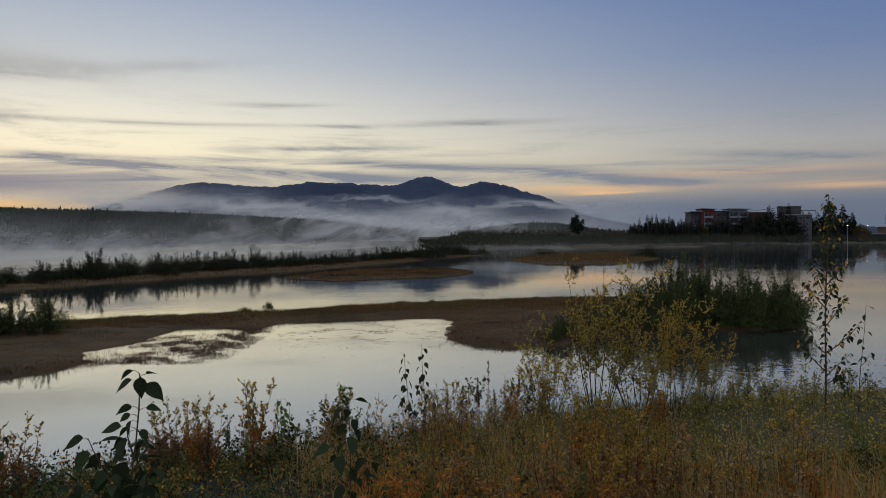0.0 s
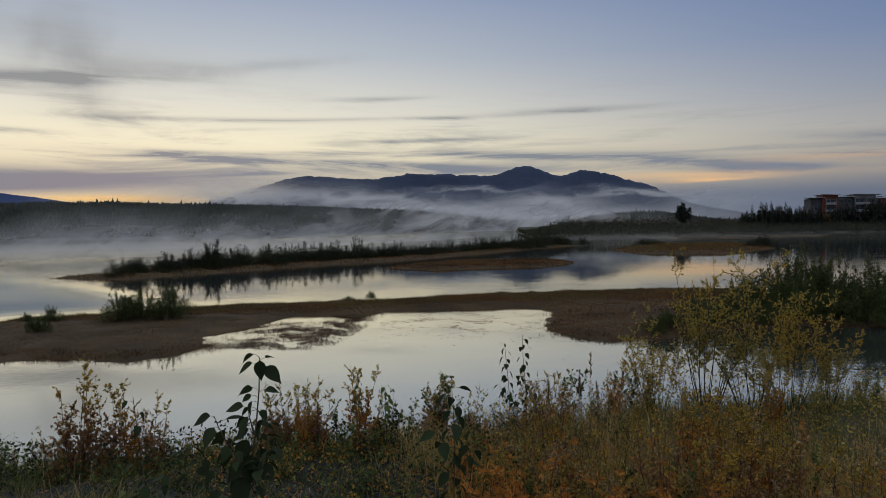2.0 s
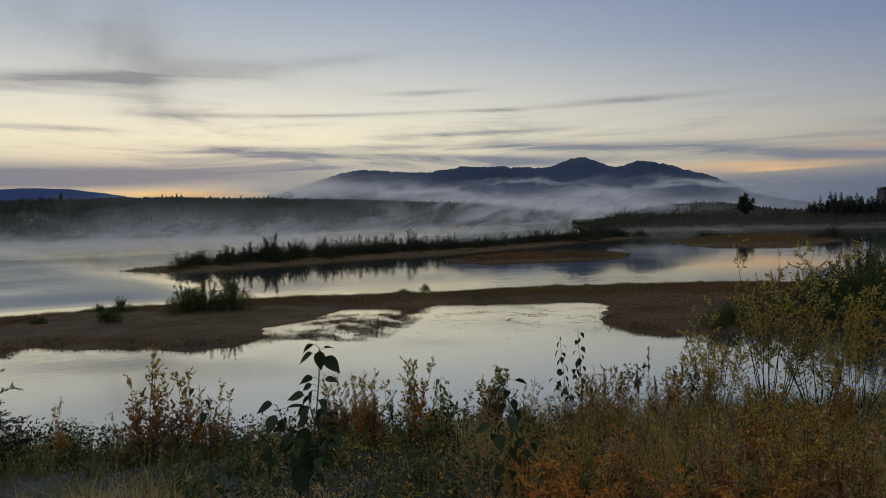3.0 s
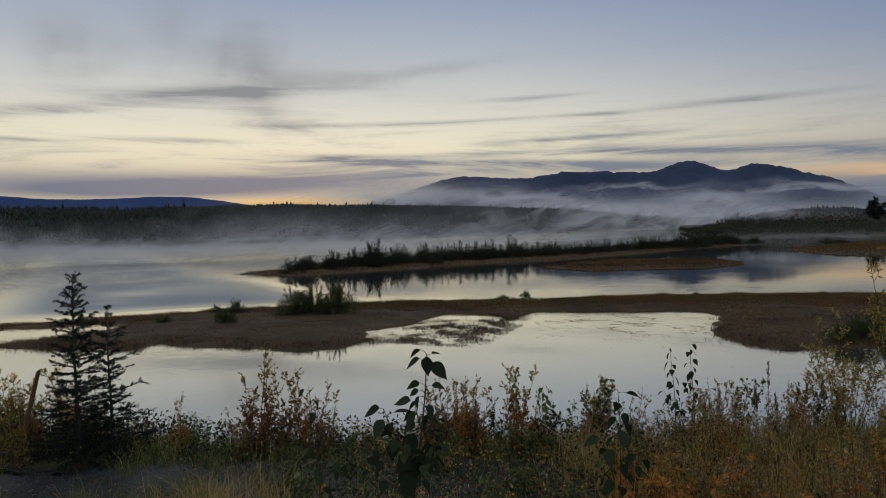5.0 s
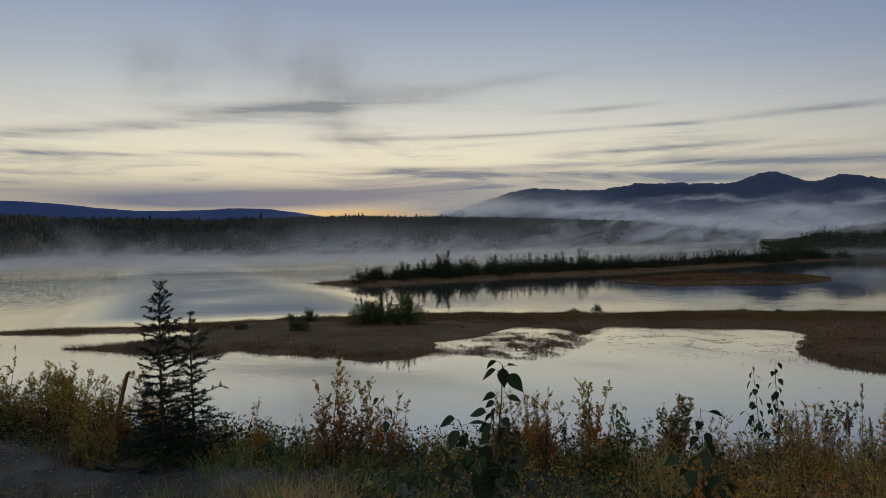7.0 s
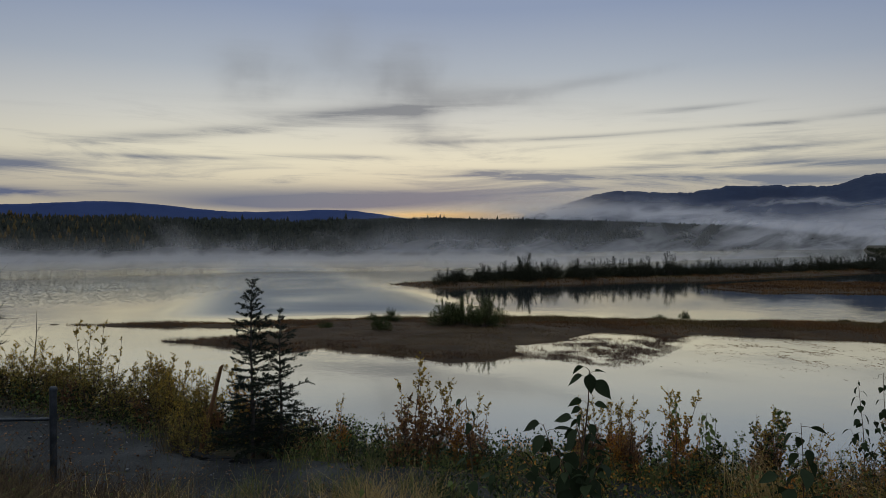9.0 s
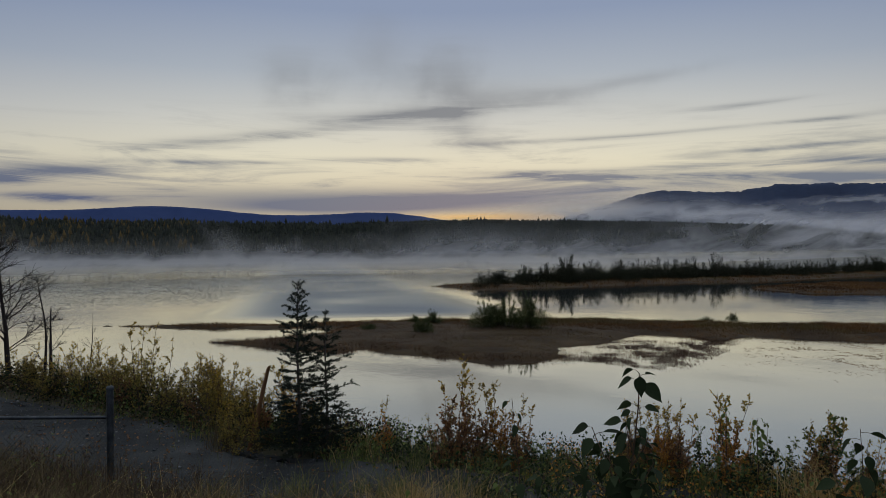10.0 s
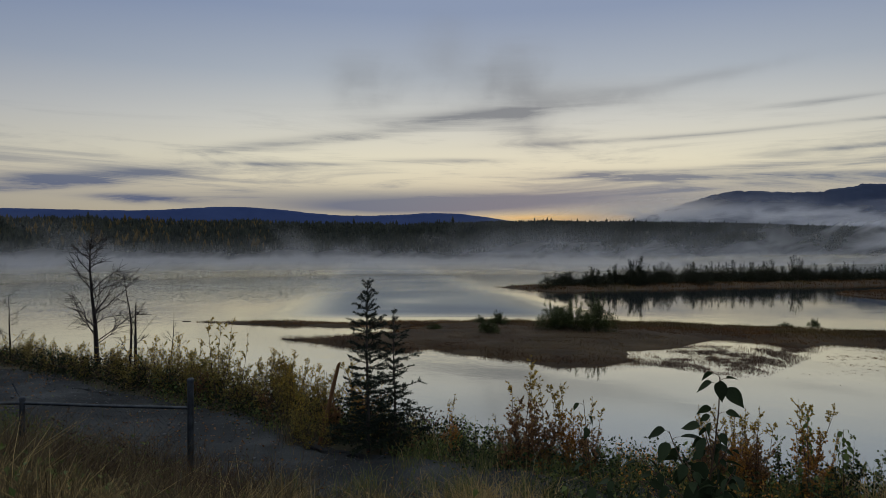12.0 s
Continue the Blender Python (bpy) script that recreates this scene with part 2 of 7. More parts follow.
def water_material():
    mat = bpy.data.materials.new("still_water")
    mat.use_nodes = True
    t = Tree(mat.node_tree)
    pos = t.node("ShaderNodeNewGeometry").outputs["Position"]
    xyz = t.node("ShaderNodeSeparateXYZ")
    t.put(pos, xyz.inputs[0])
    reach = t.node("ShaderNodeVectorMath", operation="LENGTH")
    t.put(pos, reach.inputs[0])
    windy = t.math("MULTIPLY", t.smooth(xyz.outputs[0], -30.0, -58.0), t.smooth(reach.outputs["Value"], 52.0, 75.0))
    windy = t.math("MULTIPLY", windy, t.smooth(t.noise(pos, 0.06, 3.0, 0.6), 0.3, 0.6, 0.45, 1.0))
    far_off = t.node("ShaderNodeVectorMath", operation="DISTANCE")
    t.put(pos, far_off.inputs[0])
    far_off.inputs[1].default_value = (11.0, 27.5, 0.0)
    lee = t.math("MULTIPLY", t.smooth(far_off.outputs["Value"], 9.0, 2.0), t.smooth(t.noise(pos, 0.5, 2.0, 0.5), 0.3, 0.6, 0.3, 1.0))
    breeze = t.math("MULTIPLY", t.math("MULTIPLY", t.smooth(xyz.outputs[0], -14.0, -26.0), t.smooth(reach.outputs["Value"], 43.0, 49.0)), t.smooth(t.noise(pos, 0.05, 3.0, 0.6, 0.5), 0.3, 0.6, 0.55, 1.0))
    across = t.math("ADD", xyz.outputs[1], t.math("MULTIPLY", xyz.outputs[0], 0.8))
    breeze = t.math("MULTIPLY", breeze, t.math("MULTIPLY", t.smooth(across, -9.0, 2.0), t.smooth(across, 24.0, 13.0)))
    zone = t.smooth(t.noise(pos, 0.035, 3.0, 0.6), 0.45, 0.65)
    fine = t.noise(pos, 5.0, 3.0, 0.6, 0.4)
    swell = t.math("ADD", t.noise(pos, 0.8, 2.0, 0.5, 0.3), t.math("MULTIPLY", t.noise(pos, 0.3, 2.0, 0.5, 0.5), 1.4))
    b = t.node("ShaderNodeBump")
    t.put(t.math("ADD", t.math("ADD", t.math("MULTIPLY", zone, 0.04), 0.015), t.math("MULTIPLY", windy, 0.34), clamp=True), b.inputs["Strength"])
    b.inputs["Distance"].default_value = 0.15
    t.put(t.math("ADD", t.math("MULTIPLY", fine, 0.35), swell), b.inputs["Height"])
    # wind ripples on the open water: facets tilted each its own way
    stretch = t.node("ShaderNodeMapping")
    stretch.inputs["Rotation"].default_value = (0, 0, radians(50))
    stretch.inputs["Scale"].default_value = (0.5, 1.6, 1.0)
    t.put(pos, stretch.inputs[0])
    rip = t.node("ShaderNodeTexNoise")
    t.put(stretch.outputs[0], rip.inputs["Vector"])
    rip.inputs["Scale"].default_value, rip.inputs["Detail"].default_value = 3.6, 3.0
    tilt = t.node("ShaderNodeVectorMath", operation="SUBTRACT")
    t.put(rip.outputs["Color"], tilt.inputs[0])
    tilt.inputs[1].default_value = (0.5, 0.5, 0.5)
    flat = t.node("ShaderNodeVectorMath", operation="MULTIPLY")
    t.put(tilt.outputs[0], flat.inputs[0])
    flat.inputs[1].default_value = (0.7, 0.7, 0.0)
    size = t.node("ShaderNodeVectorMath", operation="SCALE")
    t.put(flat.outputs[0], size.inputs[0])
    t.put(t.math("ADD", t.math("ADD", windy, t.math("MULTIPLY", lee, 0.18)), t.math("MULTIPLY", zone, 0.04)), size.inputs["Scale"])
    # the light breeze raises ripples whose faces lean towards the near bank
    lean = t.node("ShaderNodeVectorMath", operation="SCALE")
    lean.inputs[0].default_value = (0.57, -0.82, 0.0)
    t.put(t.math("MULTIPLY", breeze, 0.12), lean.inputs["Scale"])
    leaning = t.node("ShaderNodeVectorMath", operation="ADD")
    t.put(b.outputs[0], leaning.inputs[0])
    t.put(lean.outputs[0], leaning.inputs[1])
    turned = t.node("ShaderNodeVectorMath", operation="ADD")
    t.put(leaning.outputs[0], turned.inputs[0])
    t.put(size.outputs[0], turned.inputs[1])
    unit = t.node("ShaderNodeVectorMath", operation="NORMALIZE")
    t.put(turned.outputs[0], unit.inputs[0])
    deep = t.node("ShaderNodeBsdfDiffuse")
    deep.inputs[0].default_value = (0.035, 0.042, 0.045, 1)
    gloss = t.node("ShaderNodeBsdfGlossy")
    gloss.inputs["Color"].default_value, gloss.inputs["Roughness"].default_value = (0.985, 0.965, 0.87, 1), 0.03
    t.put(t.math("ADD", t.math("MULTIPLY", breeze, 0.12), 0.03), gloss.inputs["Roughness"])
    t.put(unit.outputs[0], gloss.inputs["Normal"])
    fr = t.node("ShaderNodeFresnel")
    fr.inputs["IOR"].default_value = 1.5
    mirror = t.math("MULTIPLY", t.math("ADD", t.math("MULTIPLY", fr.outputs[0], 0.14), 0.66, clamp=True), t.math("SUBTRACT", 1.0, t.math("MULTIPLY", breeze, 0.5)))
    m = t.node("ShaderNodeMixShader")
    t.put(mirror, m.inputs[0])
    t.put(deep.outputs[0], m.inputs[1])
    t.put(gloss.outputs[0], m.inputs[2])
    t.put(m.outputs[0], t.node("ShaderNodeOutputMaterial").inputs[0])
    return mat


WATER = water_material()
SOIL = material("bank_soil_and_litter", [(0.03, 0.032, 0.018), (0.06, 0.055, 0.03), (0.09, 0.08, 0.05)], 0.6, 0.95, 18.0, 0.6)
GRAVEL = material("grey_gravel", [(0.012, 0.0135, 0.0135), (0.03, 0.033, 0.032), (0.075, 0.08, 0.076)], 0.9, 0.9, 45.0, 0.9)
ISLE = material("marsh_soil", [(0.036, 0.023, 0.011), (0.062, 0.041, 0.019), (0.095, 0.065, 0.031)], 0.35, 0.95, 9.0, 0.5)
RUST_GRASS = material("rust_sedge", [(0.085, 0.044, 0.013), (0.15, 0.072, 0.019), (0.225, 0.115, 0.034)], 0.3, 0.8, 3.0, 0, translucent=0.2, island=0.25)
RUST_DARK = material("dark_sedge", [(0.056, 0.0281, 0.01), (0.091, 0.0433, 0.014), (0.133, 0.0612, 0.02)], 0.3, 0.8, 3.0, 0, translucent=0.2, island=0.25)
PINK_GRASS = material("faded_sedge", [(0.085, 0.052, 0.029), (0.14, 0.088, 0.05), (0.195, 0.128, 0.07)], 0.3, 0.85, 3.0, 0, translucent=0.2, island=0.25)
OLIVE_GRASS = material("olive_sedge", [(0.07, 0.052, 0.016), (0.125, 0.088, 0.026), (0.19, 0.132, 0.042)], 0.3, 0.85, 3.0, 0, translucent=0.2, island=0.25)
OLIVE_LEAF = material("olive_leaf", [(0.15, 0.15, 0.045), (0.35, 0.28, 0.068), (0.58, 0.41, 0.085)], 6.0, 0.6, 60.0, 0.1, per_piece=0.4, translucent=0.4, island=0.65)
TAN_SEED = material("tan_seed_heads", [(0.19, 0.125, 0.065), (0.34, 0.23, 0.11), (0.5, 0.36, 0.18)], 3.0, 0.85, 30.0, 0, translucent=0.3, island=0.65)
# Red sedge, kept darker to carry the undercut shadow at the island's edge.
RED_SEDGE = material("red_sedge", [(0.034, 0.018, 0.01), (0.062, 0.031, 0.016), (0.105, 0.054, 0.026)], 0.3, 0.85, 3.0, 0, translucent=0.2, island=0.25)
STRAW_GRASS = material("straw_grass", [(0.271, 0.183, 0.0635), (0.466, 0.328, 0.118), (0.621, 0.457, 0.191)], 0.5, 0.8, 3.0, 0, translucent=0.25, island=0.65)
ORANGE_GRASS = material("orange_stalks", [(0.4, 0.14, 0.03), (0.68, 0.25, 0.045), (0.72, 0.4, 0.09)], 0.5, 0.8, 3.0, 0, translucent=0.25, island=0.65)
DEAD_WEED = material("dead_weed", [(0.052, 0.0364, 0.0225), (0.0975, 0.065, 0.0375), (0.156, 0.104, 0.0625)], 0.5, 0.9, 3.0, 0, translucent=0.15, island=0.65)
TAN_GRASS = material("tan_grass", [(0.07, 0.052, 0.025), (0.135, 0.1, 0.046), (0.23, 0.17, 0.08)], 0.5, 0.85, 3.0, 0, translucent=0.2, island=0.65)
GREEN_GRASS = material("dull_green_grass", [(0.075, 0.095, 0.03), (0.15, 0.165, 0.05), (0.25, 0.23, 0.08)], 0.5, 0.8, 3.0, 0, translucent=0.25, island=0.65)
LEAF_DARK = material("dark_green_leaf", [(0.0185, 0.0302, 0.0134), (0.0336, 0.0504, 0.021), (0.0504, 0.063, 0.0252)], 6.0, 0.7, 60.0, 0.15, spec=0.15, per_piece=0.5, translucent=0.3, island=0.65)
LEAF_GREEN = material("green_leaf", [(0.07, 0.11, 0.029), (0.13, 0.174, 0.0451), (0.2, 0.22, 0.0563)], 6.0, 0.55, 60.0, 0.1, per_piece=0.5, translucent=0.35, island=0.65)
LEAF_YELLOW = material("yellowing_leaf", [(0.18, 0.145, 0.03), (0.42, 0.28, 0.045), (0.66, 0.41, 0.06)], 6.0, 0.6, 60.0, 0.1, per_piece=0.4, translucent=0.4, island=0.65)
LEAF_RUST = material("rust_orange_leaf", [(0.28, 0.115, 0.027), (0.55, 0.22, 0.04), (0.68, 0.36, 0.06)], 6.0, 0.6, 60.0, 0.1, per_piece=0.4, translucent=0.4, island=0.65)
LEAF_BROWN = material("dull_brown_leaf", [(0.14, 0.072, 0.038), (0.31, 0.155, 0.065), (0.5, 0.27, 0.1)], 6.0, 0.65, 60.0, 0.1, per_piece=0.4, translucent=0.35, island=0.65)
WILLOW = material("willow_leaf", [(0.03, 0.044, 0.012), (0.055, 0.074, 0.018), (0.1, 0.108, 0.027)], 3.0, 0.7, 20.0, 0, translucent=0.25, island=0.65)
# The willow leaf again, with its backlit darkness put into the colour.
BACKLIT_WILLOW = material("backlit_willow_leaf", [(0.014, 0.018, 0.008), (0.026, 0.03, 0.012), (0.045, 0.044, 0.018)], 3.0, 0.8, 20.0, 0, translucent=0.15, island=0.65)
BRUSH_GREEN = material("olive_brush", [(0.03, 0.034, 0.015), (0.055, 0.06, 0.024), (0.09, 0.085, 0.035)], 0.05, 0.85, 0.5, 0, island=0.65)
NEEDLE = material("spruce_needle", [(0.0109, 0.0182, 0.0101), (0.02, 0.0309, 0.0144), (0.0318, 0.041, 0.0187)], 3.0, 0.7, 30.0, 0, island=0.65)
BARK = material("grey_brown_bark", [(0.05, 0.04, 0.03), (0.09, 0.075, 0.06), (0.14, 0.12, 0.1)], 6.0, 0.9, 50.0, 0.5, stretch=(1, 1, 0.2))
DARK_BARK = material("dark_willow_bark", [(0.022, 0.018, 0.015), (0.04, 0.032, 0.026), (0.065, 0.052, 0.042)], 6.0, 0.85, 50.0, 0.4, stretch=(1, 1, 0.2))
STEM = material("reddish_stem", [(0.06, 0.035, 0.022), (0.1, 0.06, 0.035), (0.14, 0.09, 0.05)], 8.0, 0.7, 50.0, 0.2)
FOREST = material("far_conifers", [(0.0108, 0.0153, 0.0108), (0.0198, 0.0252, 0.0162), (0.0324, 0.036, 0.0198)], 0.03, 0.9, 0.4, 0, island=0.65)
GOLD_FOREST = material("far_autumn_trees", [(0.036, 0.03, 0.0096), (0.078, 0.054, 0.015), (0.12, 0.078, 0.021)], 0.03, 0.9, 0.4, 0, island=0.65)
# Both blues hold the haze of the distance, put into the base colours.
MOUNTAIN = material("haze_blue_mountain", [(0.01, 0.021, 0.054), (0.017, 0.033, 0.075), (0.032, 0.052, 0.096)], 0.004, 0.95, 0.03, 0)
FAR_RANGE = material("haze_blue_range", [(0.022, 0.046, 0.135), (0.029, 0.056, 0.155), (0.037, 0.066, 0.17)], 0.003, 0.95, 0.02, 0)


# ---- mesh helpers ----
def mesh_of(name, verts, faces, mat, smooth=False):
    me = bpy.data.meshes.new(name)
    if isinstance(faces, np.ndarray):
        v = np.ascontiguousarray(verts, dtype=np.float32)
        k = faces.shape[1]
        me.vertices.add(len(v))
        me.vertices.foreach_set("co", v.ravel())
        me.loops.add(faces.size)
        me.loops.foreach_set("vertex_index", np.ascontiguousarray(faces, dtype=np.int32).ravel())
        me.polygons.add(len(faces))
        me.polygons.foreach_set("loop_start", np.arange(0, faces.size, k, dtype=np.int32))
        me.update(calc_edges=True)
        me.validate()
    else:
        me.from_pydata([tuple(map(float, p)) for p in verts], [], faces)
    me.materials.append(mat)
    if smooth:
        me.polygons.foreach_set("use_smooth", [True] * len(me.polygons))
    return me


def part(name, bm, mat, parent=None, label="", smooth=False):
    """Links a bmesh, or a ready mesh, as one object under a thing."""
    if isinstance(bm, bmesh.types.BMesh):
        me = bpy.data.meshes.new(name)
        bm.to_mesh(me)
        bm.free()
        me.materials.append(mat)
        if smooth:
            me.polygons.foreach_set("use_smooth", [True] * len(me.polygons))
    else:
        me = bm
    ob = new(name, me)
    if parent is not None:
        ob.parent = parent
    if label:
        ob["label"] = label
    return ob


def join(parts):
    """Joins (verts, faces) pairs whose faces have the same number of corners."""
    vs, fs, n = [], [], 0
    for v, f in parts:
        vs.append(v)
        fs.append(f + n)
        n += len(v)
    return np.vstack(vs), np.vstack(fs)


def grid_faces(rows, cols, wrap=False):
    a = np.arange(rows * cols).reshape(rows, cols)
    b = np.roll(a, -1, axis=1) if wrap else a
    if wrap:
        q = np.stack([a[:-1], b[:-1], b[1:], a[1:]], -1)
    else:
        q = np.stack([a[:-1, :-1], a[:-1, 1:], a[1:, 1:], a[1:, :-1]], -1)
    return q.reshape(-1, 4)


def tube(path, radii, sides=5):
    """A tapering limb along a path."""
    p = np.asarray(path, float)
    r = np.asarray(radii, float)
    d = np.gradient(p, axis=0)
    d /= np.linalg.norm(d, axis=1)[:, None] + 1e-9
    ref = np.array([0.31, 0.95, 0.05])
    u = np.cross(d, ref)
    u /= np.linalg.norm(u, axis=1)[:, None] + 1e-9
    v = np.cross(d, u)
    a = np.arange(sides) * 2 * pi / sides
    ring = p[:, None, :] + r[:, None, None] * (np.cos(a)[None, :, None] * u[:, None, :] + np.sin(a)[None, :, None] * v[:, None, :])
    return ring.reshape(-1, 3), grid_faces(len(p), sides, True)


def leaves(rng, at, along, length, width, droop=0.0):
    """Folded pointed leaves, one at each place, pointing along the given ways: two quads each."""
    n = len(at)
    along = along / (np.linalg.norm(along, axis=1)[:, None] + 1e-9)
    along = along + np.array([0, 0, -1.0]) * droop * rng.random((n, 1))
    along /= np.linalg.norm(along, axis=1)[:, None] + 1e-9
    side = np.cross(along, rng.normal(size=(n, 3)))
    side /= np.linalg.norm(side, axis=1)[:, None] + 1e-9
    up = np.cross(side, along)
    L = (length * rng.uniform(0.6, 1.2, n))[:, None]
    W = (width * rng.uniform(0.7, 1.2, n))[:, None]
    mid = at + along * L * 0.4 - up * W * 0.12
    tip = at + along * L - up * L * 0.12
    lft = at + along * L * 0.42 + side * W * 0.5 + up * W * 0.12
    rgt = at + along * L * 0.42 - side * W * 0.5 + up * W * 0.12
    v = np.stack([at, mid, tip, lft, rgt], 1).reshape(-1, 3)
    k = np.arange(n)[:, None] * 5
    f = np.concatenate([np.hstack([k, k + 1, k + 2, k + 3]), np.hstack([k, k + 4, k + 2, k + 1])])
    return v, f


def blades(rng, base, height, width, lean=0.25, drift=(0.0, 0.0)):
    """Bent grass blades: a quad and a tip each, as quads."""
    n = len(base)
    a = rng.uniform(0, 2 * pi, n)
    h = height * rng.uniform(0.55, 1.25, n)
    wd = width * rng.uniform(0.6, 1.3, n)
    s = np.stack([np.cos(a), np.sin(a), np.zeros(n)], 1) * wd[:, None] * 0.5
    b = rng.uniform(0, 2 * pi, n)
    off = np.stack([np.cos(b), np.sin(b), np.zeros(n)], 1) * (lean * h * rng.random(n))[:, None] + np.array([drift[0], drift[1], 0]) * h[:, None]
    up = np.array([0, 0, 1.0])
    m = base + off * 0.3 + up * (h * 0.55)[:, None]
    t = base + off + up * (h * (1 - 0.12 * lean))[:, None]
    v = np.stack([base - s, base + s, m + s * 0.8, m - s * 0.8, t + s * 0.15, t - s * 0.15], 1).reshape(-1, 3)
    k = np.arange(n)[:, None] * 6
    f = np.concatenate([np.hstack([k, k + 1, k + 2, k + 3]), np.hstack([k + 3, k + 2, k + 4, k + 5])])
    return v, f


def smoothstep(x, lo, hi):
    t = np.clip((x - lo) / (hi - lo), 0, 1)
    return t * t * (3 - 2 * t)


def wave(x, y, k, seed=0.0):
    """Cheap smooth noise, about -1 to 1."""
    return (np.sin(x * k + 1.3 * np.sin(y * k * 0.7 + seed) + seed) + np.sin(y * k * 1.31 + 1.7 * np.sin(x * k * 0.57 + 2 * seed) + 2.1 * seed)
            + 0.5 * np.sin((x + y) * k * 2.3 + seed * 3) + 0.5 * np.sin((x - y) * k * 2.9 + seed * 5)) / 3.0


def inside(x, y, poly):
    """Signed distance to a polygon: positive inside."""
    p = np.asarray(poly, float)
    q = np.roll(p, -1, axis=0)
    best = np.full(x.shape, 1e9)
    odd = np.zeros(x.shape, bool)
    for (x0, y0), (x1, y1) in zip(p, q):
        ex, ey = x1 - x0, y1 - y0
        k = np.clip(((x - x0) * ex + (y - y0) * ey) / (ex * ex + ey * ey), 0, 1)
        best = np.minimum(best, np.hypot(x - x0 - k * ex, y - y0 - k * ey))
        cross = (y0 > y) != (y1 > y)
        with np.errstate(divide="ignore", invalid="ignore"):
            odd ^= cross & (x < (x1 - x0) * (y - y0) / ((y1 - y0) if y1 != y0 else 1e-9) + x0)
    return np.where(odd, best, -best)


# ---- the land: road bank, lake bed, far shores ----
BROW_X = (-60, -30, -18.6, -13, -9.8, -7.7, -5.5, -4, -2, 0, 1.9, 4.5, 8.3, 14, 40)
BROW_Y = (-14, 1, 4.6, 5.9, 6.4, 6.6, 7.2, 7.9, 8.6, 9.2, 10.4, 11.4, 12.4, 14, 20)


def brow(x):
    return np.interp(x, BROW_X, BROW_Y)


def shore_far(az):
    return np.interp(az, (-60, -2, 3, 10, 24, 43, 62, 77, 100, 140), (900, 640, 560, 440, 300, 215, 195, 190, 180, 170))


def shore_right(az):
    return np.interp(az, (-60, -33.6, -21.1, -10.4, -4.7, 0.7, 2.2, 3.5), (520, 481, 378, 276, 239, 232, 420, 5000))


def ground_height(x, y):
    r = np.hypot(x, y)
    a = np.degrees(np.arctan2(-x, y))
    s = y - brow(x)
    bank = 2.12 + 1.3 * smoothstep(0.12 * np.minimum(x, 0) - y, -4.6, -0.4) + 0.05 * wave(x, y, 1.6) + 0.03 * wave(x, y, 4.3, 2.0)
    bed = -0.8
    h = np.where(s < 0, bank, np.where(s < 4, bank + (bed - bank) * smoothstep(s, -0.1, 3.6), bed))
    jag = 1 + 0.012 * wave(a, a * 0.3, 1.7)
    inland = r - np.minimum(shore_far(a), shore_right(a)) * jag
    far = bed + 1.6 * smoothstep(inland, -6, 8) + 12.3 * smoothstep(r - shore_far(a), 0, 260) * smoothstep(a, -3, 12) + 2.0 * smoothstep(inland, 10, 80) + 10.0 * smoothstep(r - shore_far(a), 90, 520) * smoothstep(a, 1, 22) * (1 - smoothstep(a, 34, 46)) + 15.0 * np.exp(-((a + 8) / 5.0) ** 2) * smoothstep(r, 690, 960)
    return np.where(r > 120, np.maximum(far, bed), h)


def build_ground():
    azs = np.radians(np.concatenate([np.arange(-46, 92, 0.3), np.arange(92, 314, 4.0)]))
    rs = np.concatenate([[0.0], np.geomspace(0.6, 16, 70), np.geomspace(17, 4700, 130)])
    A, Rr = np.meshgrid(azs, rs)
    x, y = -np.sin(A) * Rr, np.cos(A) * Rr
    v = np.stack([x, y, ground_height(x, y)], -1).reshape(-1, 3)
    ob = new("ground", mesh_of("ground", v, grid_faces(len(rs), len(azs), True), SOIL, True))
    tagged(ob, "dark soil and litter of the road bank, lake bed and far shores", "ground", kind="structure")


build_ground()

vw = np.array([(-4600, -300, 0), (4600, -300, 0), (4600, 4600, 0), (-4600, 4600, 0)], float)
tagged(new("water", mesh_of("water", vw, [(0, 1, 2, 3)], WATER)), "calm grey water mirroring a pale dawn sky", "water", kind="structure")


def build_track():
    xs = np.arange(-24, 1.5, 0.16)
    ks = np.linspace(-3.3, -0.85, 22)
    X, K = np.meshgrid(xs, ks)
    edge = np.where(K < -3, 0.5, np.where(K > -1.1, 0.35, 0)) * wave(X, K * 0, 1.9)
    Y = brow(X) + K + edge
    Z = ground_height(X, Y) + 0.03 + 0.015 * wave(X, Y, 5.0, 1.0)
    v = np.stack([X, Y, Z], -1).reshape(-1, 3)
    tagged(new("gravel_track", mesh_of("gravel_track", v, grid_faces(len(ks), len(xs)), GRAVEL, True)), "rough grey gravel track along the top of the bank", "track", kind="structure")


build_track()

# ---- islands ----
MAIN = [(-30.1, 19.1), (-27.4, 19.6), (-24.3, 20.2), (-22.2, 20.8), (-22.4, 22.2), (-18.5, 22.6), (-15.4, 22.7), (-14.1, 24.2), (-12.8, 26.4), (-10.8, 28.0), (-10.1, 30.0), (-10.0, 33.6),
        (-9.2, 37.8), (-4.8, 38.9), (-0.3, 40.4), (0.5, 38.0), (0.2, 31.8), (1.2, 29.9), (3.0, 29.0), (5.3, 29.6), (8.0, 32.2), (11.0, 33.6), (13.5, 35.0), (16.0, 34.4), (19.4, 35.2), (20.2, 37.0), (18.0, 44.0),
        (14.0, 52.0), (9.0, 51.7), (-3.4, 47.2), (-11.0, 42.6), (-17.8, 39.4), (-21.7, 37.4), (-25.0, 34.8), (-28.0, 31.0), (-29.0, 27.5), (-27.5, 24.0), (-28.6, 21.2)]
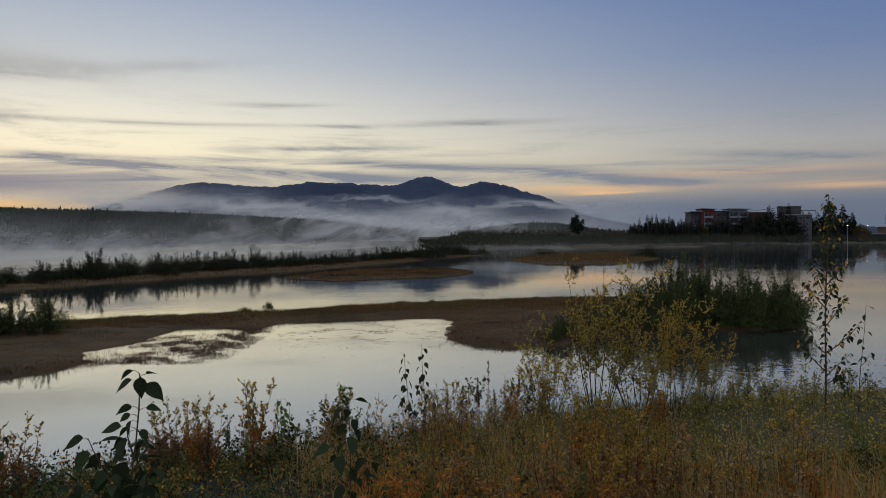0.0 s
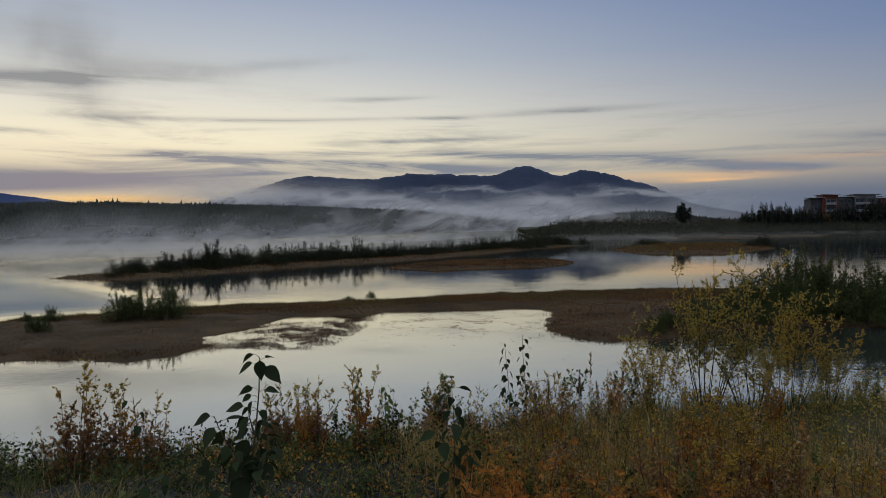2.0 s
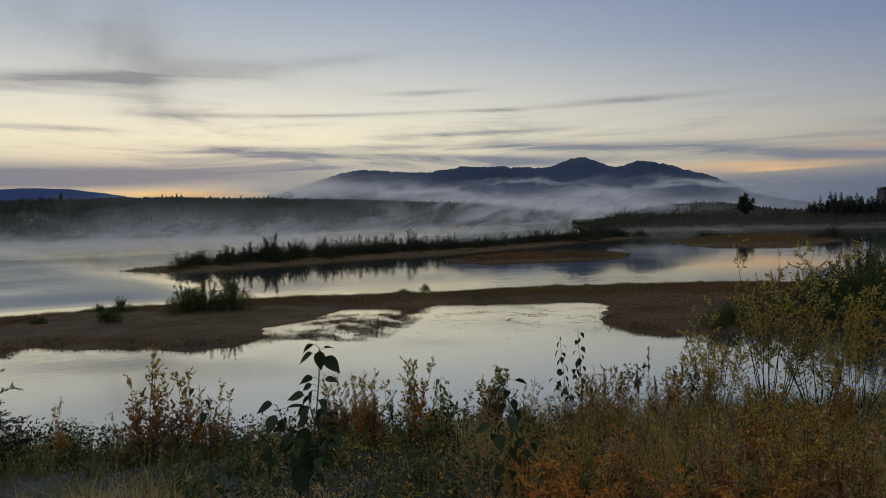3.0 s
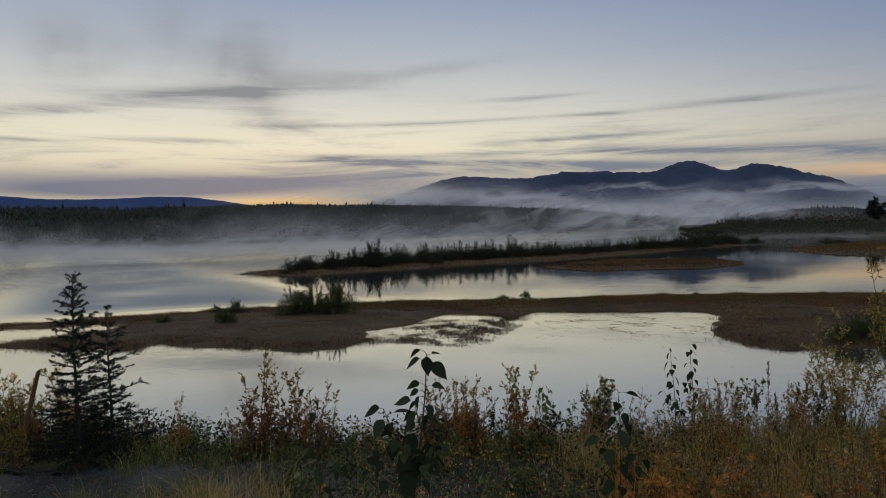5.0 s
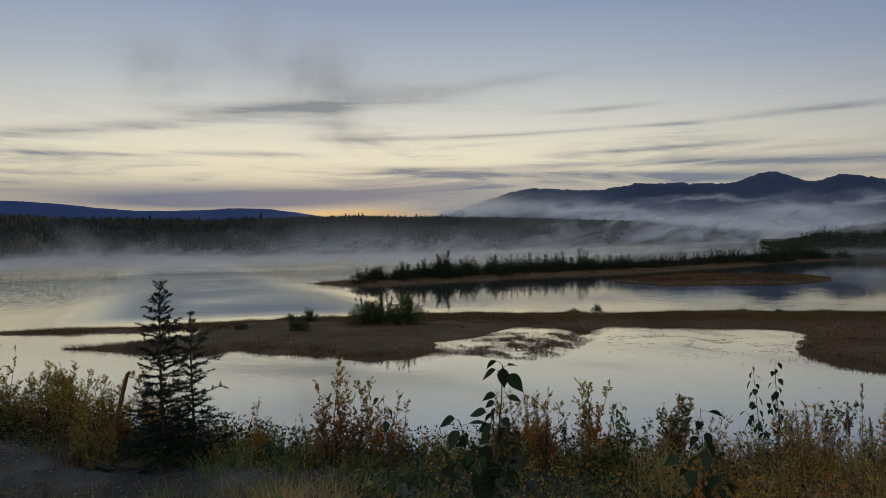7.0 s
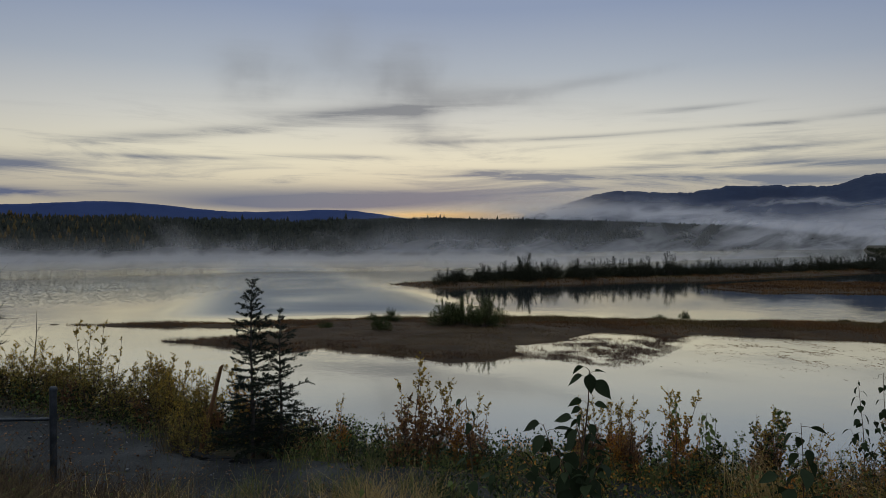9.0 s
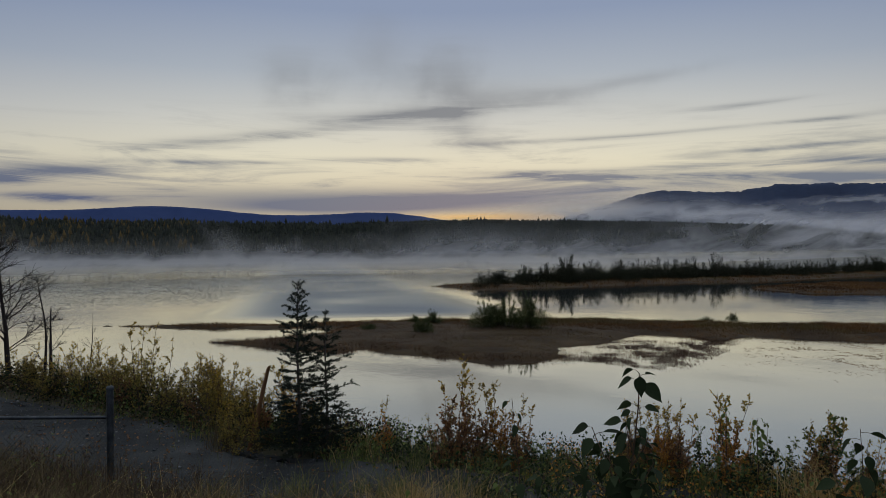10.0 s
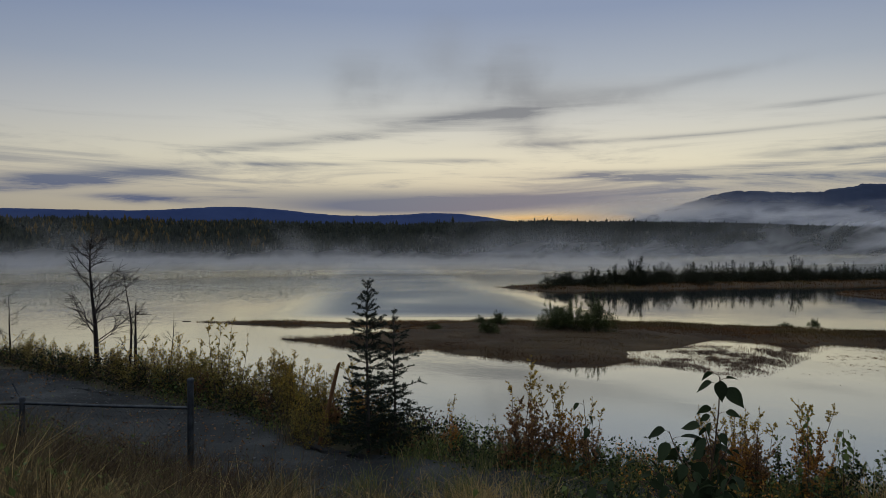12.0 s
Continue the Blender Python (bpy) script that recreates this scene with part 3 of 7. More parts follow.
SPIT = [(-41, 19.2), (-36.0, 21.6), (-32.4, 24.2), (-29.0, 27.4), (-28.0, 31.5), (-29.5, 30.8), (-32.8, 26.0), (-37.0, 22.6)]
WILLOW_ISLE = [(-48.5, 59.2), (-44, 58.0), (-39.8, 58.4), (-35.0, 66.5), (-28.2, 81), (-19.8, 92), (-9.0, 117), (4.0, 149), (10, 160), (-2, 152), (-16, 122), (-28, 102), (-38, 82), (-45, 66)]
LOW_ISLE = [(-18.2, 77), (-12, 72), (-5.5, 76.3), (0.3, 79), (4.4, 88.4), (1, 95.5), (-2.3, 95), (-13, 91)]
RIGHT_ISLE = [(13, 132), (17, 114), (30.6, 114), (45, 138), (47, 172), (24, 160)]
FAR_SPIT = [(38, 234), (64, 235), (105, 266), (104, 274), (60, 245), (37, 242)]


def flats(x, y):
    """The drowned corner of the marsh island, where pools stand in the sedge."""
    return np.exp(-(((x + 11.6) / 2.5) ** 2 + ((y - 29.8) / 4.2) ** 2))


def pools(x, y):
    """Open water standing inside the flats, between red clumps of sedge."""
    p = np.exp(-(((x + 12.3) / 1.9) ** 2 + ((y - 33.6) / 2.4) ** 2)) + np.exp(-(((x + 13.6) / 1.9) ** 2 + ((y - 28.6) / 1.5) ** 2))
    return np.clip(p + 0.22 * wave(x, y, 2.3, 2.0) * (p > 0.08), 0, 1)


def isle_height(x, y, poly, top, soft):
    d = inside(x, y, poly) + 0.35 * wave(x, y, 1.1) + 0.2 * wave(x, y, 2.7, 1.0)
    return np.where(d < 0, np.maximum(-0.35, d * 0.25), top * smoothstep(d, -0.2, soft)) + 0.05 * wave(x, y, 2.2, 3.0) * (d > 0) + 0.09 * wave(x, y, 0.9, 6.0) * (d > 0.6) * (x < -8) - (0.3 * flats(x, y) * (0.75 + 0.6 * wave(x, y, 1.7, 4.0)) + 0.45 * pools(x, y) if poly is MAIN else 0.0)


def build_isle(name, label, poly, top, soft, step):
    p = np.array(poly)
    xs = np.arange(p[:, 0].min() - 1.5, p[:, 0].max() + 1.5, step)
    ys = np.arange(p[:, 1].min() - 1.5, p[:, 1].max() + 1.5, step)
    X, Y = np.meshgrid(xs, ys)
    Z = isle_height(X, Y, poly, top, soft)
    f = grid_faces(len(ys), len(xs))
    f = f[Z.ravel()[f].max(axis=1) > -0.3]
    used, inv = np.unique(f, return_inverse=True)
    v = np.stack([X, Y, Z], -1).reshape(-1, 3)[used]
    ob = new(name, mesh_of(name, v, inv.reshape(-1, 4), ISLE, True))
    return tagged(ob, label, "island", kind="structure")


build_isle("marsh_island", "long low marsh island of brown mud and peat in the lake", MAIN, 0.22, 1.5, 0.35)
build_isle("marsh_spit", "thin muddy spit at the end of the marsh island", SPIT, 0.1, 0.8, 0.3)
build_isle("willow_island", "low brown island under a row of willows", WILLOW_ISLE, 0.35, 3.0, 0.8)
build_isle("sedge_islet", "flat islet of reddish sedge in still water", LOW_ISLE, 0.2, 2.0, 0.6)
build_isle("meadow_islet", "flat islet of tawny grass near the far shore", RIGHT_ISLE, 0.4, 4.0, 1.2)
build_isle("sand_spit", "pale thin spit before the far shore", FAR_SPIT, 0.35, 2.0, 1.2)


def scatter(rng, poly, n, margin=0.0):
    p = np.array(poly)
    out = []
    have = 0
    while have < n:
        x = rng.uniform(p[:, 0].min() - 1, p[:, 0].max() + 1, n)
        y = rng.uniform(p[:, 1].min() - 1, p[:, 1].max() + 1, n)
        d = inside(x, y, poly)
        ok = d > margin + 0.4 * wave(x, y, 1.1)
        out.append(np.stack([x[ok], y[ok], d[ok]], 1))
        have += ok.sum()
    return np.vstack(out)[:n]


def sedge(name, label, poly, n, mats, height, width, top, soft, seed, keep=None):
    rng = np.random.default_rng(seed)
    p = scatter(rng, poly, n)
    if keep is not None:
        p = p[keep(p[:, 0], p[:, 1], p[:, 2], rng)]
    z = np.maximum(isle_height(p[:, 0], p[:, 1], poly, top, soft), -0.05)
    patch = wave(p[:, 0], p[:, 1], 0.5, seed) > 0.15
    for i, mat in enumerate(mats):
        k = patch if i else ~patch
        if len(mats) == 1:
            k = np.ones(len(p), bool)
        b = np.stack([p[k, 0], p[k, 1], z[k]], 1)
        hh = height * (0.75 + 0.35 * wave(b[:, 0], b[:, 1], 0.9, seed + 2))
        v, f = blades(rng, b, hh, width, 2.4 if height < 0.25 else 1.3)
        tagged(new(name, mesh_of(name, v, f, mat)), label, "sedge", kind="stuff")


def back_band(x, y):
    """How far a place lies in the belt of taller sedge along the island's far side."""
    return smoothstep(y - np.interp(x, (-30, -22, -14, -6, 4, 18), (28.5, 32.5, 36.0, 40.0, 43.5, 44.0)), -1.5, 1.5)


def main_keep(x, y, d, rng):
    # tall sedge along the back and the edges, thin in the flats by the bay
    middle = np.exp(-(((x + 20) / 6) ** 2 + ((y - 27) / 4.0) ** 2))
    tall = np.where((d < 1.3) | (y > 34) | (x > -9), 1.0, np.where(wave(x, y, 1.3, 5.0) > 0.15, 0.28, 0.08))
    clump = np.where(wave(x, y, 2.6, 1.0) > 0.1, 0.25, 0.95)
    return (rng.random(len(x)) < np.maximum(tall, 0.9 * flats(x, y)) * (1 - 0.5 * clump * flats(x, y)) * (1 - 0.5 * middle)) & (rng.random(len(x)) > 1.25 * pools(x, y) - 0.1)


sedge("sedge", "rust-brown sedge growing over the marsh island", MAIN, 150000, (RUST_GRASS, RUST_DARK), 0.15, 0.011, 0.22, 1.5, 11, main_keep)
sedge("tall_sedge", "tall golden-brown sedge along the back of the island", MAIN, 130000, (OLIVE_GRASS, RUST_GRASS), 0.28, 0.011, 0.22, 1.5, 29, lambda x, y, d, rng: back_band(x, y) > rng.uniform(0.15, 0.8, len(x)))
sedge("short_sedge", "faded pinkish short grass on the marsh island", MAIN, 90000, (PINK_GRASS,), 0.11, 0.011, 0.22, 1.5, 12, lambda x, y, d, rng: (x < -17) & (y < 34) & (d > 0.7 + 0.5 * wave(x, y, 1.3, 8.0)) & (wave(x, y, 0.9, 3.0) > rng.uniform(-0.9, 0.3, len(x))))
sedge("short_sedge", "olive-gold short grass on the marsh island", MAIN, 60000, (OLIVE_GRASS,), 0.13, 0.011, 0.22, 1.5, 19, lambda x, y, d, rng: (x > -20) & (x < -11) & (y < 33) & (rng.random(len(x)) > 2.0 * pools(x, y) - 0.1))
sedge("sedge", "thin brown sedge on the muddy spit", SPIT, 4500, (RUST_GRASS,), 0.22, 0.02, 0.1, 0.8, 13)
sedge("sedge", "brown grass under the willows", WILLOW_ISLE, 16000, (RUST_GRASS, OLIVE_GRASS), 0.35, 0.05, 0.35, 3.0, 14)
sedge("sedge", "reddish sedge covering the flat islet", LOW_ISLE, 12000, (RUST_GRASS, RUST_DARK), 0.3, 0.05, 0.2, 2.0, 15)
sedge("sedge", "tawny grass covering the islet", RIGHT_ISLE, 12000, (RUST_GRASS, OLIVE_GRASS), 0.4, 0.09, 0.4, 4.0, 16)


def fringe(name, label, poly, n, height, seed):
    """Single sedge stems standing in the shallows round an island."""
    rng = np.random.default_rng(seed)
    p = scatter(rng, poly, n, -0.9)
    d = p[:, 2]
    wet = pools(p[:, 0], p[:, 1]) + flats(p[:, 0], p[:, 1]) > 0.3
    k = (d < 0.35) | wet
    p = p[k & (wave(p[:, 0], p[:, 1], 1.5, seed) + rng.normal(0, 0.3, len(p)) > 0.2)]
    b = np.stack([p[:, 0], p[:, 1], np.full(len(p), -0.03)], 1)
    v, f = blades(rng, b, height, 0.009, 0.8)
    tagged(new(name, mesh_of(name, v, f, RUST_DARK)), label, "sedge", kind="stuff")


fringe("sedge_fringe", "single dark sedge stems standing in the shallows", MAIN, 80000, 0.13, 18)


def flat_clumps():
    """Red clumps of sedge standing in the drowned flats, with water between."""
    rng = np.random.default_rng(27)
    n = 90000
    x, y = rng.uniform(-15.5, -8.6, n), rng.uniform(25.6, 37.2, n)
    f = flats(x, y) + 0.8 * np.exp(-(((x + 10.6) / 1.1) ** 2 + ((y - 34.6) / 1.6) ** 2))
    k = (f > 0.12 + 0.35 * rng.random(n)) & (wave(x, y, 2.1, 3.0) + 0.7 * wave(x, y, 5.0, 1.0) + rng.normal(0, 0.2, n) > 1.1 * pools(x, y) - 0.15)
    base = np.stack([x[k], y[k], np.full(k.sum(), -0.03)], 1)
    v, fc = blades(rng, base, 0.11, 0.01, 2.0)
    tagged(new("sedge_clumps", mesh_of("sedge_clumps", v, fc, RED_SEDGE)), "dark red sedge clumps standing in shallow pools", "sedge", kind="stuff")


flat_clumps()


def edge_shadow_clumps():
    """Ragged sedge along the near edge of the island, coloured dark for the undercut's shadow."""
    rng = np.random.default_rng(28)
    p = scatter(rng, MAIN, 90000, -0.15)
    p = p[(p[:, 2] < 0.9 + 0.7 * wave(p[:, 0], p[:, 1], 0.8, 2.0)) & (p[:, 1] < 34) & (wave(p[:, 0], p[:, 1], 1.9, 6.0) + rng.normal(0, 0.3, len(p)) > -0.2)]
    base = np.stack([p[:, 0], p[:, 1], np.maximum(isle_height(p[:, 0], p[:, 1], MAIN, 0.22, 1.5), -0.04)], 1)
    v, fc = blades(rng, base, 0.23, 0.012, 1.7)
    tagged(new("edge_sedge", mesh_of("edge_sedge", v, fc, RED_SEDGE)), "red-brown sedge hanging over the island's edge, painted dark for the undercut shadow", "sedge", kind="stuff")


edge_shadow_clumps()


def floating_weed():
    """Rafts of dead weed lying on the bay's surface."""
    rng = np.random.default_rng(17)
    n = 9000
    x, y = rng.normal(-4.0, 3.2, n), rng.normal(34.2, 2.6, n)
    k = (wave(x, y, 1.9, 2.0) + 0.6 * wave(x, y * 2.5, 4.0, 1.0) > 0.25) & (inside(x, y, MAIN) < 0)
    at = np.stack([x[k], y[k], np.full(k.sum(), 0.006)], 1)
    way = rng.normal(0, 1, (len(at), 3)) * np.array([1, 1, 0.1])
    v, f = leaves(rng, at, way * np.array([1.6, 0.5, 1.0]), 0.13, 0.009)
    v[:, 2] = np.clip(v[:, 2], 0.004, 0.05)
    tagged(new("floating_weed", mesh_of("floating_weed", v, f, RUST_GRASS)), "dead weed floating in rafts on the bay", "water weed", kind="stuff")


floating_weed()


# ---- mountains ----
def ridge(name, label, radius, depth, az0, az1, crest, mat, rough, seed, base=-5.0):
    """A mountain range: its crest's elevation in degrees along the azimuth, with folds down its flank."""
    azs = np.arange(az0, az1, 0.12)
    ks = np.linspace(0, 1, 26)
    A, K = np.meshgrid(azs, ks)
    top = radius * np.tan(np.radians(crest(A))) + EYE
    top = top + rough * radius * 0.01 * (0.5 * wave(A, A * 0.4, 2.1, seed) + 0.25 * wave(A, A * 0.7, 6.3, seed + 1) + 0.14 * wave(A, A, 15.0, seed + 2) + 0.08 * np.random.default_rng(9).normal(size=A.shape[1])[None, :])
    folds = wave(A * 1.2, K * 3 + A * 0.2, 1.0, seed) * 0.12 * K * (1 - K) * 4
    h = base + (top - base) * np.clip(K ** 1.25 + folds * 0.6, 0, 1.0)
    r = radius - depth * (1 - K) + depth * folds * 0.8
    a = np.radians(A)
    v = np.stack([-np.sin(a) * r, np.cos(a) * r, h], -1).reshape(-1, 3)
    f = grid_faces(len(ks), len(azs))
    # the back slope
    back = v.reshape(len(ks), len(azs), 3)[-1].copy()
    back[:, :2] *= 1 + depth / radius * 0.5
    back[:, 2] = base
    n = len(v)
    v = np.vstack([v, back])
    i = np.arange(len(azs) - 1)
    f = np.vstack([f, np.stack([n - len(azs) + i, n - len(azs) + i + 1, n + i + 1, n + i], 1)])
    tagged(new(name, mesh_of(name, v, f, mat, True)), label, "mountain", kind="structure")


def bell(a, c, wl, wr):
    d = a - c
    return np.exp(-(d / np.where(d > 0, wl, wr)) ** 2)


PEAKS = [(20, 6, 3.13), (8, 8, 3.54), (-3.5, 6, 3.46), (19, 2, -0.08), (12, 2.5, 0.41), (1.4, 2, 0.86), (-4.9, 2, 0.04), (27, 5, 0.63), (-1.2, 1.6, -0.59), (-9, 3, 0.73), (-13, 4, 0.37), (33, 5, 0.75)]


def main_crest(a):
    return 0.6 + sum(h * np.exp(-((a - c) / wd) ** 2) for c, wd, h in PEAKS)


def far_crest(a):
    return 1.5 + 0.95 * smoothstep(a, 33, 43) + 0.5 * bell(a, 61, 5, 6) + 0.15 * bell(a, 44, 3, 3) - 0.15 * bell(a, 52, 4, 4)


ridge("backdrop_range", "distant mountain range under the dawn sky, blue with painted haze", 4300, 500, 26, 92, far_crest, FAR_RANGE, 0.08, 1.0)
ridge("backdrop_mountain", "forested mountain rising out of the mist, dark blue with painted haze", 2900, 900, -40, 40, main_crest, MOUNTAIN, 0.3, 2.0)


# ---- far forest ----
def conifers(rng, at, height, tiers=3, sides=5):
    """Ragged small conifers, all in one mesh, as triangles."""
    n = len(at)
    vs, fs, k = [], [], 0
    for i in range(tiers):
        z0, z1 = 0.06 + 0.27 * i, 0.5 + 0.25 * i
        if i == tiers - 1:
            z1 = 1.0
        rad = height * (0.27 - 0.065 * i)
        a = np.arange(sides) * 2 * pi / sides + rng.uniform(0, 6, (n, 1))
        rr = rad[:, None] * rng.uniform(0.6, 1.25, (n, sides))
        ring = np.stack([at[:, :1] + np.cos(a) * rr, at[:, 1:2] + np.sin(a) * rr, at[:, 2:3] + height[:, None] * (z0 + rng.uniform(-0.05, 0.05, (n, sides)))], -1)
        tip = at + np.stack([rng.normal(0, 0.02, n) * height, rng.normal(0, 0.02, n) * height, height * z1], 1)
        vs.append(np.concatenate([ring, tip[:, None, :]], 1).reshape(-1, 3))
        b = np.arange(n)[:, None, None] * (sides + 1) + k
        j = np.arange(sides)
        tri = np.stack([j, (j + 1) % sides, np.full(sides, sides)], 1)[None]
        fs.append((b + tri).reshape(-1, 3))
        k += n * (sides + 1)
    return np.vstack(vs), np.vstack(fs)


def far_forest(name, label, mat, n, az0, az1, d0, d1, h0, h1, seed, shore=shore_far):
    rng = np.random.default_rng(seed)
    a = rng.uniform(az0, az1, n)
    d = d0 + (d1 - d0) * rng.random(n) ** 1.3
    r = shore(a) + d
    x, y = -np.sin(np.radians(a)) * r, np.cos(np.radians(a)) * r
    at = np.stack([x, y, ground_height(x, y) - 0.3], 1)
    h = rng.uniform(h0, h1, n) * (1 + 0.3 * wave(x, y, 0.05, seed)) * np.where(rng.random(n) < 0.015, 1.4, 1.0)
    v, f = conifers(rng, at, h)
    tagged(new(name, mesh_of(name, v, f, mat)), label, "forest", kind="stuff")


far_forest("far_forest", "dark spruce forest on the low hills across the lake", FOREST, 15000, -2, 88, 3, 330, 2.6, 5.4, 21)
far_forest("hill_forest", "dark forest on the hill below the mountain", FOREST, 9000, -4, 46, 180, 560, 2.6, 4.8, 23)
far_forest("hill_forest", "dark forest on a low hill half lost in the mist", FOREST, 3200, -24, 2, 60, 420, 4, 7, 24)
far_forest("far_birches", "yellowing birches among the far spruces", GOLD_FOREST, 420, 58, 86, 20, 280, 3.5, 6, 22)


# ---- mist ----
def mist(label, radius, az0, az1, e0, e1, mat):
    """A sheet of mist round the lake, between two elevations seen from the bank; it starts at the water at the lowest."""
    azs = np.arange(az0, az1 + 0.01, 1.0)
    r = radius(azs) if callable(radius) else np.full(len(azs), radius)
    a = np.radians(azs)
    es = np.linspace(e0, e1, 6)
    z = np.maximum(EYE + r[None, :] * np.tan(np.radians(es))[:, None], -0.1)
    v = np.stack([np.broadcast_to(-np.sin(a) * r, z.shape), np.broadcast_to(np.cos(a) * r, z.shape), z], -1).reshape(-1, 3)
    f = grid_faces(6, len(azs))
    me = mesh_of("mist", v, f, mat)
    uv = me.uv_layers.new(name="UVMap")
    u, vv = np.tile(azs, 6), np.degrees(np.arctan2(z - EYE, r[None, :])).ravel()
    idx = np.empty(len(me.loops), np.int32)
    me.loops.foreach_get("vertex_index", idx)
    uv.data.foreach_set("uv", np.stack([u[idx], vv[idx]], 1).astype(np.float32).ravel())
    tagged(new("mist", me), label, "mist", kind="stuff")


WHITE = (0.55, 0.54, 0.525)
PALE_MIST = (0.61, 0.605, 0.6)


def band_radius(a):
    return np.interp(a, (-6, 0, 10, 24, 36, 66, 90), (420, 330, 215, 135, 114, 106, 100))


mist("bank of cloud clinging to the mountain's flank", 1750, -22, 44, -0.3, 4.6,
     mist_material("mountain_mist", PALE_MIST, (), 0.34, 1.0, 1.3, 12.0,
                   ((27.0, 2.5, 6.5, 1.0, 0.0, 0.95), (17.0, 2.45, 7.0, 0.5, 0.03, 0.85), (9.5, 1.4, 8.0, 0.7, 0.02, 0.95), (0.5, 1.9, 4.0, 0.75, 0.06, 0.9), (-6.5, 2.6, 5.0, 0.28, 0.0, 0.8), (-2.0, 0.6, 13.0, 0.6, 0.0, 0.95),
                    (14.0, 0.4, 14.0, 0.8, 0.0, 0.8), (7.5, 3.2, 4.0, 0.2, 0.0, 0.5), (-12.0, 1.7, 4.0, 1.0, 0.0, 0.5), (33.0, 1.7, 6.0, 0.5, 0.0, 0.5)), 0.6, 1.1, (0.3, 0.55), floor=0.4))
mist("mist drifting before the low forested hill", lambda a: shore_far(a) * 0.97, -14, 46, -1.0, 2.6,
     mist_material("slope_mist", PALE_MIST, ((-1.0, 0.6), (-0.3, 0.4), (0.4, 0.22), (1.2, 0.1), (2.2, 0.0)), 0.4, 0.7, 1.6, 25.0,
                   ((7.0, 0.5, 6.0, 1.0, 0.0, 0.85), (-0.5, 0.6, 5.0, 1.0, 0.0, 0.85), (14.0, 1.5, 5.0, 0.5, 0.05, 0.6), (19.0, 0.7, 2.5, 0.7, 0.2, 0.4), (27.0, 0.2, 3.0, 0.6, -0.2, 0.35)), 1.0, 1.0, (0.36, 0.6), (-14, 46), floor=0.15))
mist("thin wisps of mist rising before the far forest", lambda a: shore_far(a) * 0.9, 26, 92, -1.5, 2.6,
     mist_material("rising_mist", WHITE, ((-1.5, 0.5), (-0.9, 0.38), (-0.3, 0.28), (0.5, 0.2), (1.4, 0.09), (2.5, 0.0)), 0.42, 0.4, 1.8, 9.0, (), -0.5, 1.1, (0.46, 0.68), (26, 120), floor=0.0))
mist("low white mist lying on the far water", band_radius, 1, 92, -2.9, 1.2,
     mist_material("water_mist", WHITE, ((-2.8, 0.0), (-2.45, 0.1), (-2.1, 0.4), (-1.65, 0.72), (-1.3, 0.66), (-0.95, 0.36), (-0.5, 0.12), (0.1, 0.03), (1.0, 0.0)), 0.55, 0.8, 1.0, 3.0, (), 0.6, 1.05, (0.15, 0.5), (1, 120), (-2.0, -0.9)))
mist("faint mist along the water of the right shore", lambda a: shore_right(np.minimum(a, 0.5)) * 0.85, -44, 6, -1.5, 0.2,
     mist_material("right_mist", WHITE, ((-1.5, 0.0), (-1.3, 0.16), (-1.1, 0.2), (-0.85, 0.06), (-0.4, 0.02), (0.1, 0.0)), 0.3, 0.8, 0.25, 31.0, ends=(-60, 3)))


# ---- plants: the kinds ----
def limb(rng, start, way, length, bend, n=6, wobble=0.03):
    """A curved path from start; bend pulls it upward (or down)."""
    way = np.asarray(way, float)
    way = way / np.linalg.norm(way)
    p = [np.asarray(start, float)]
    for i in range(n):
        way = way + np.array([0, 0, bend]) / n + rng.normal(0, wobble, 3)
        way = way / np.linalg.norm(way)
        p.append(p[-1] + way * length / n)
    return np.array(p)


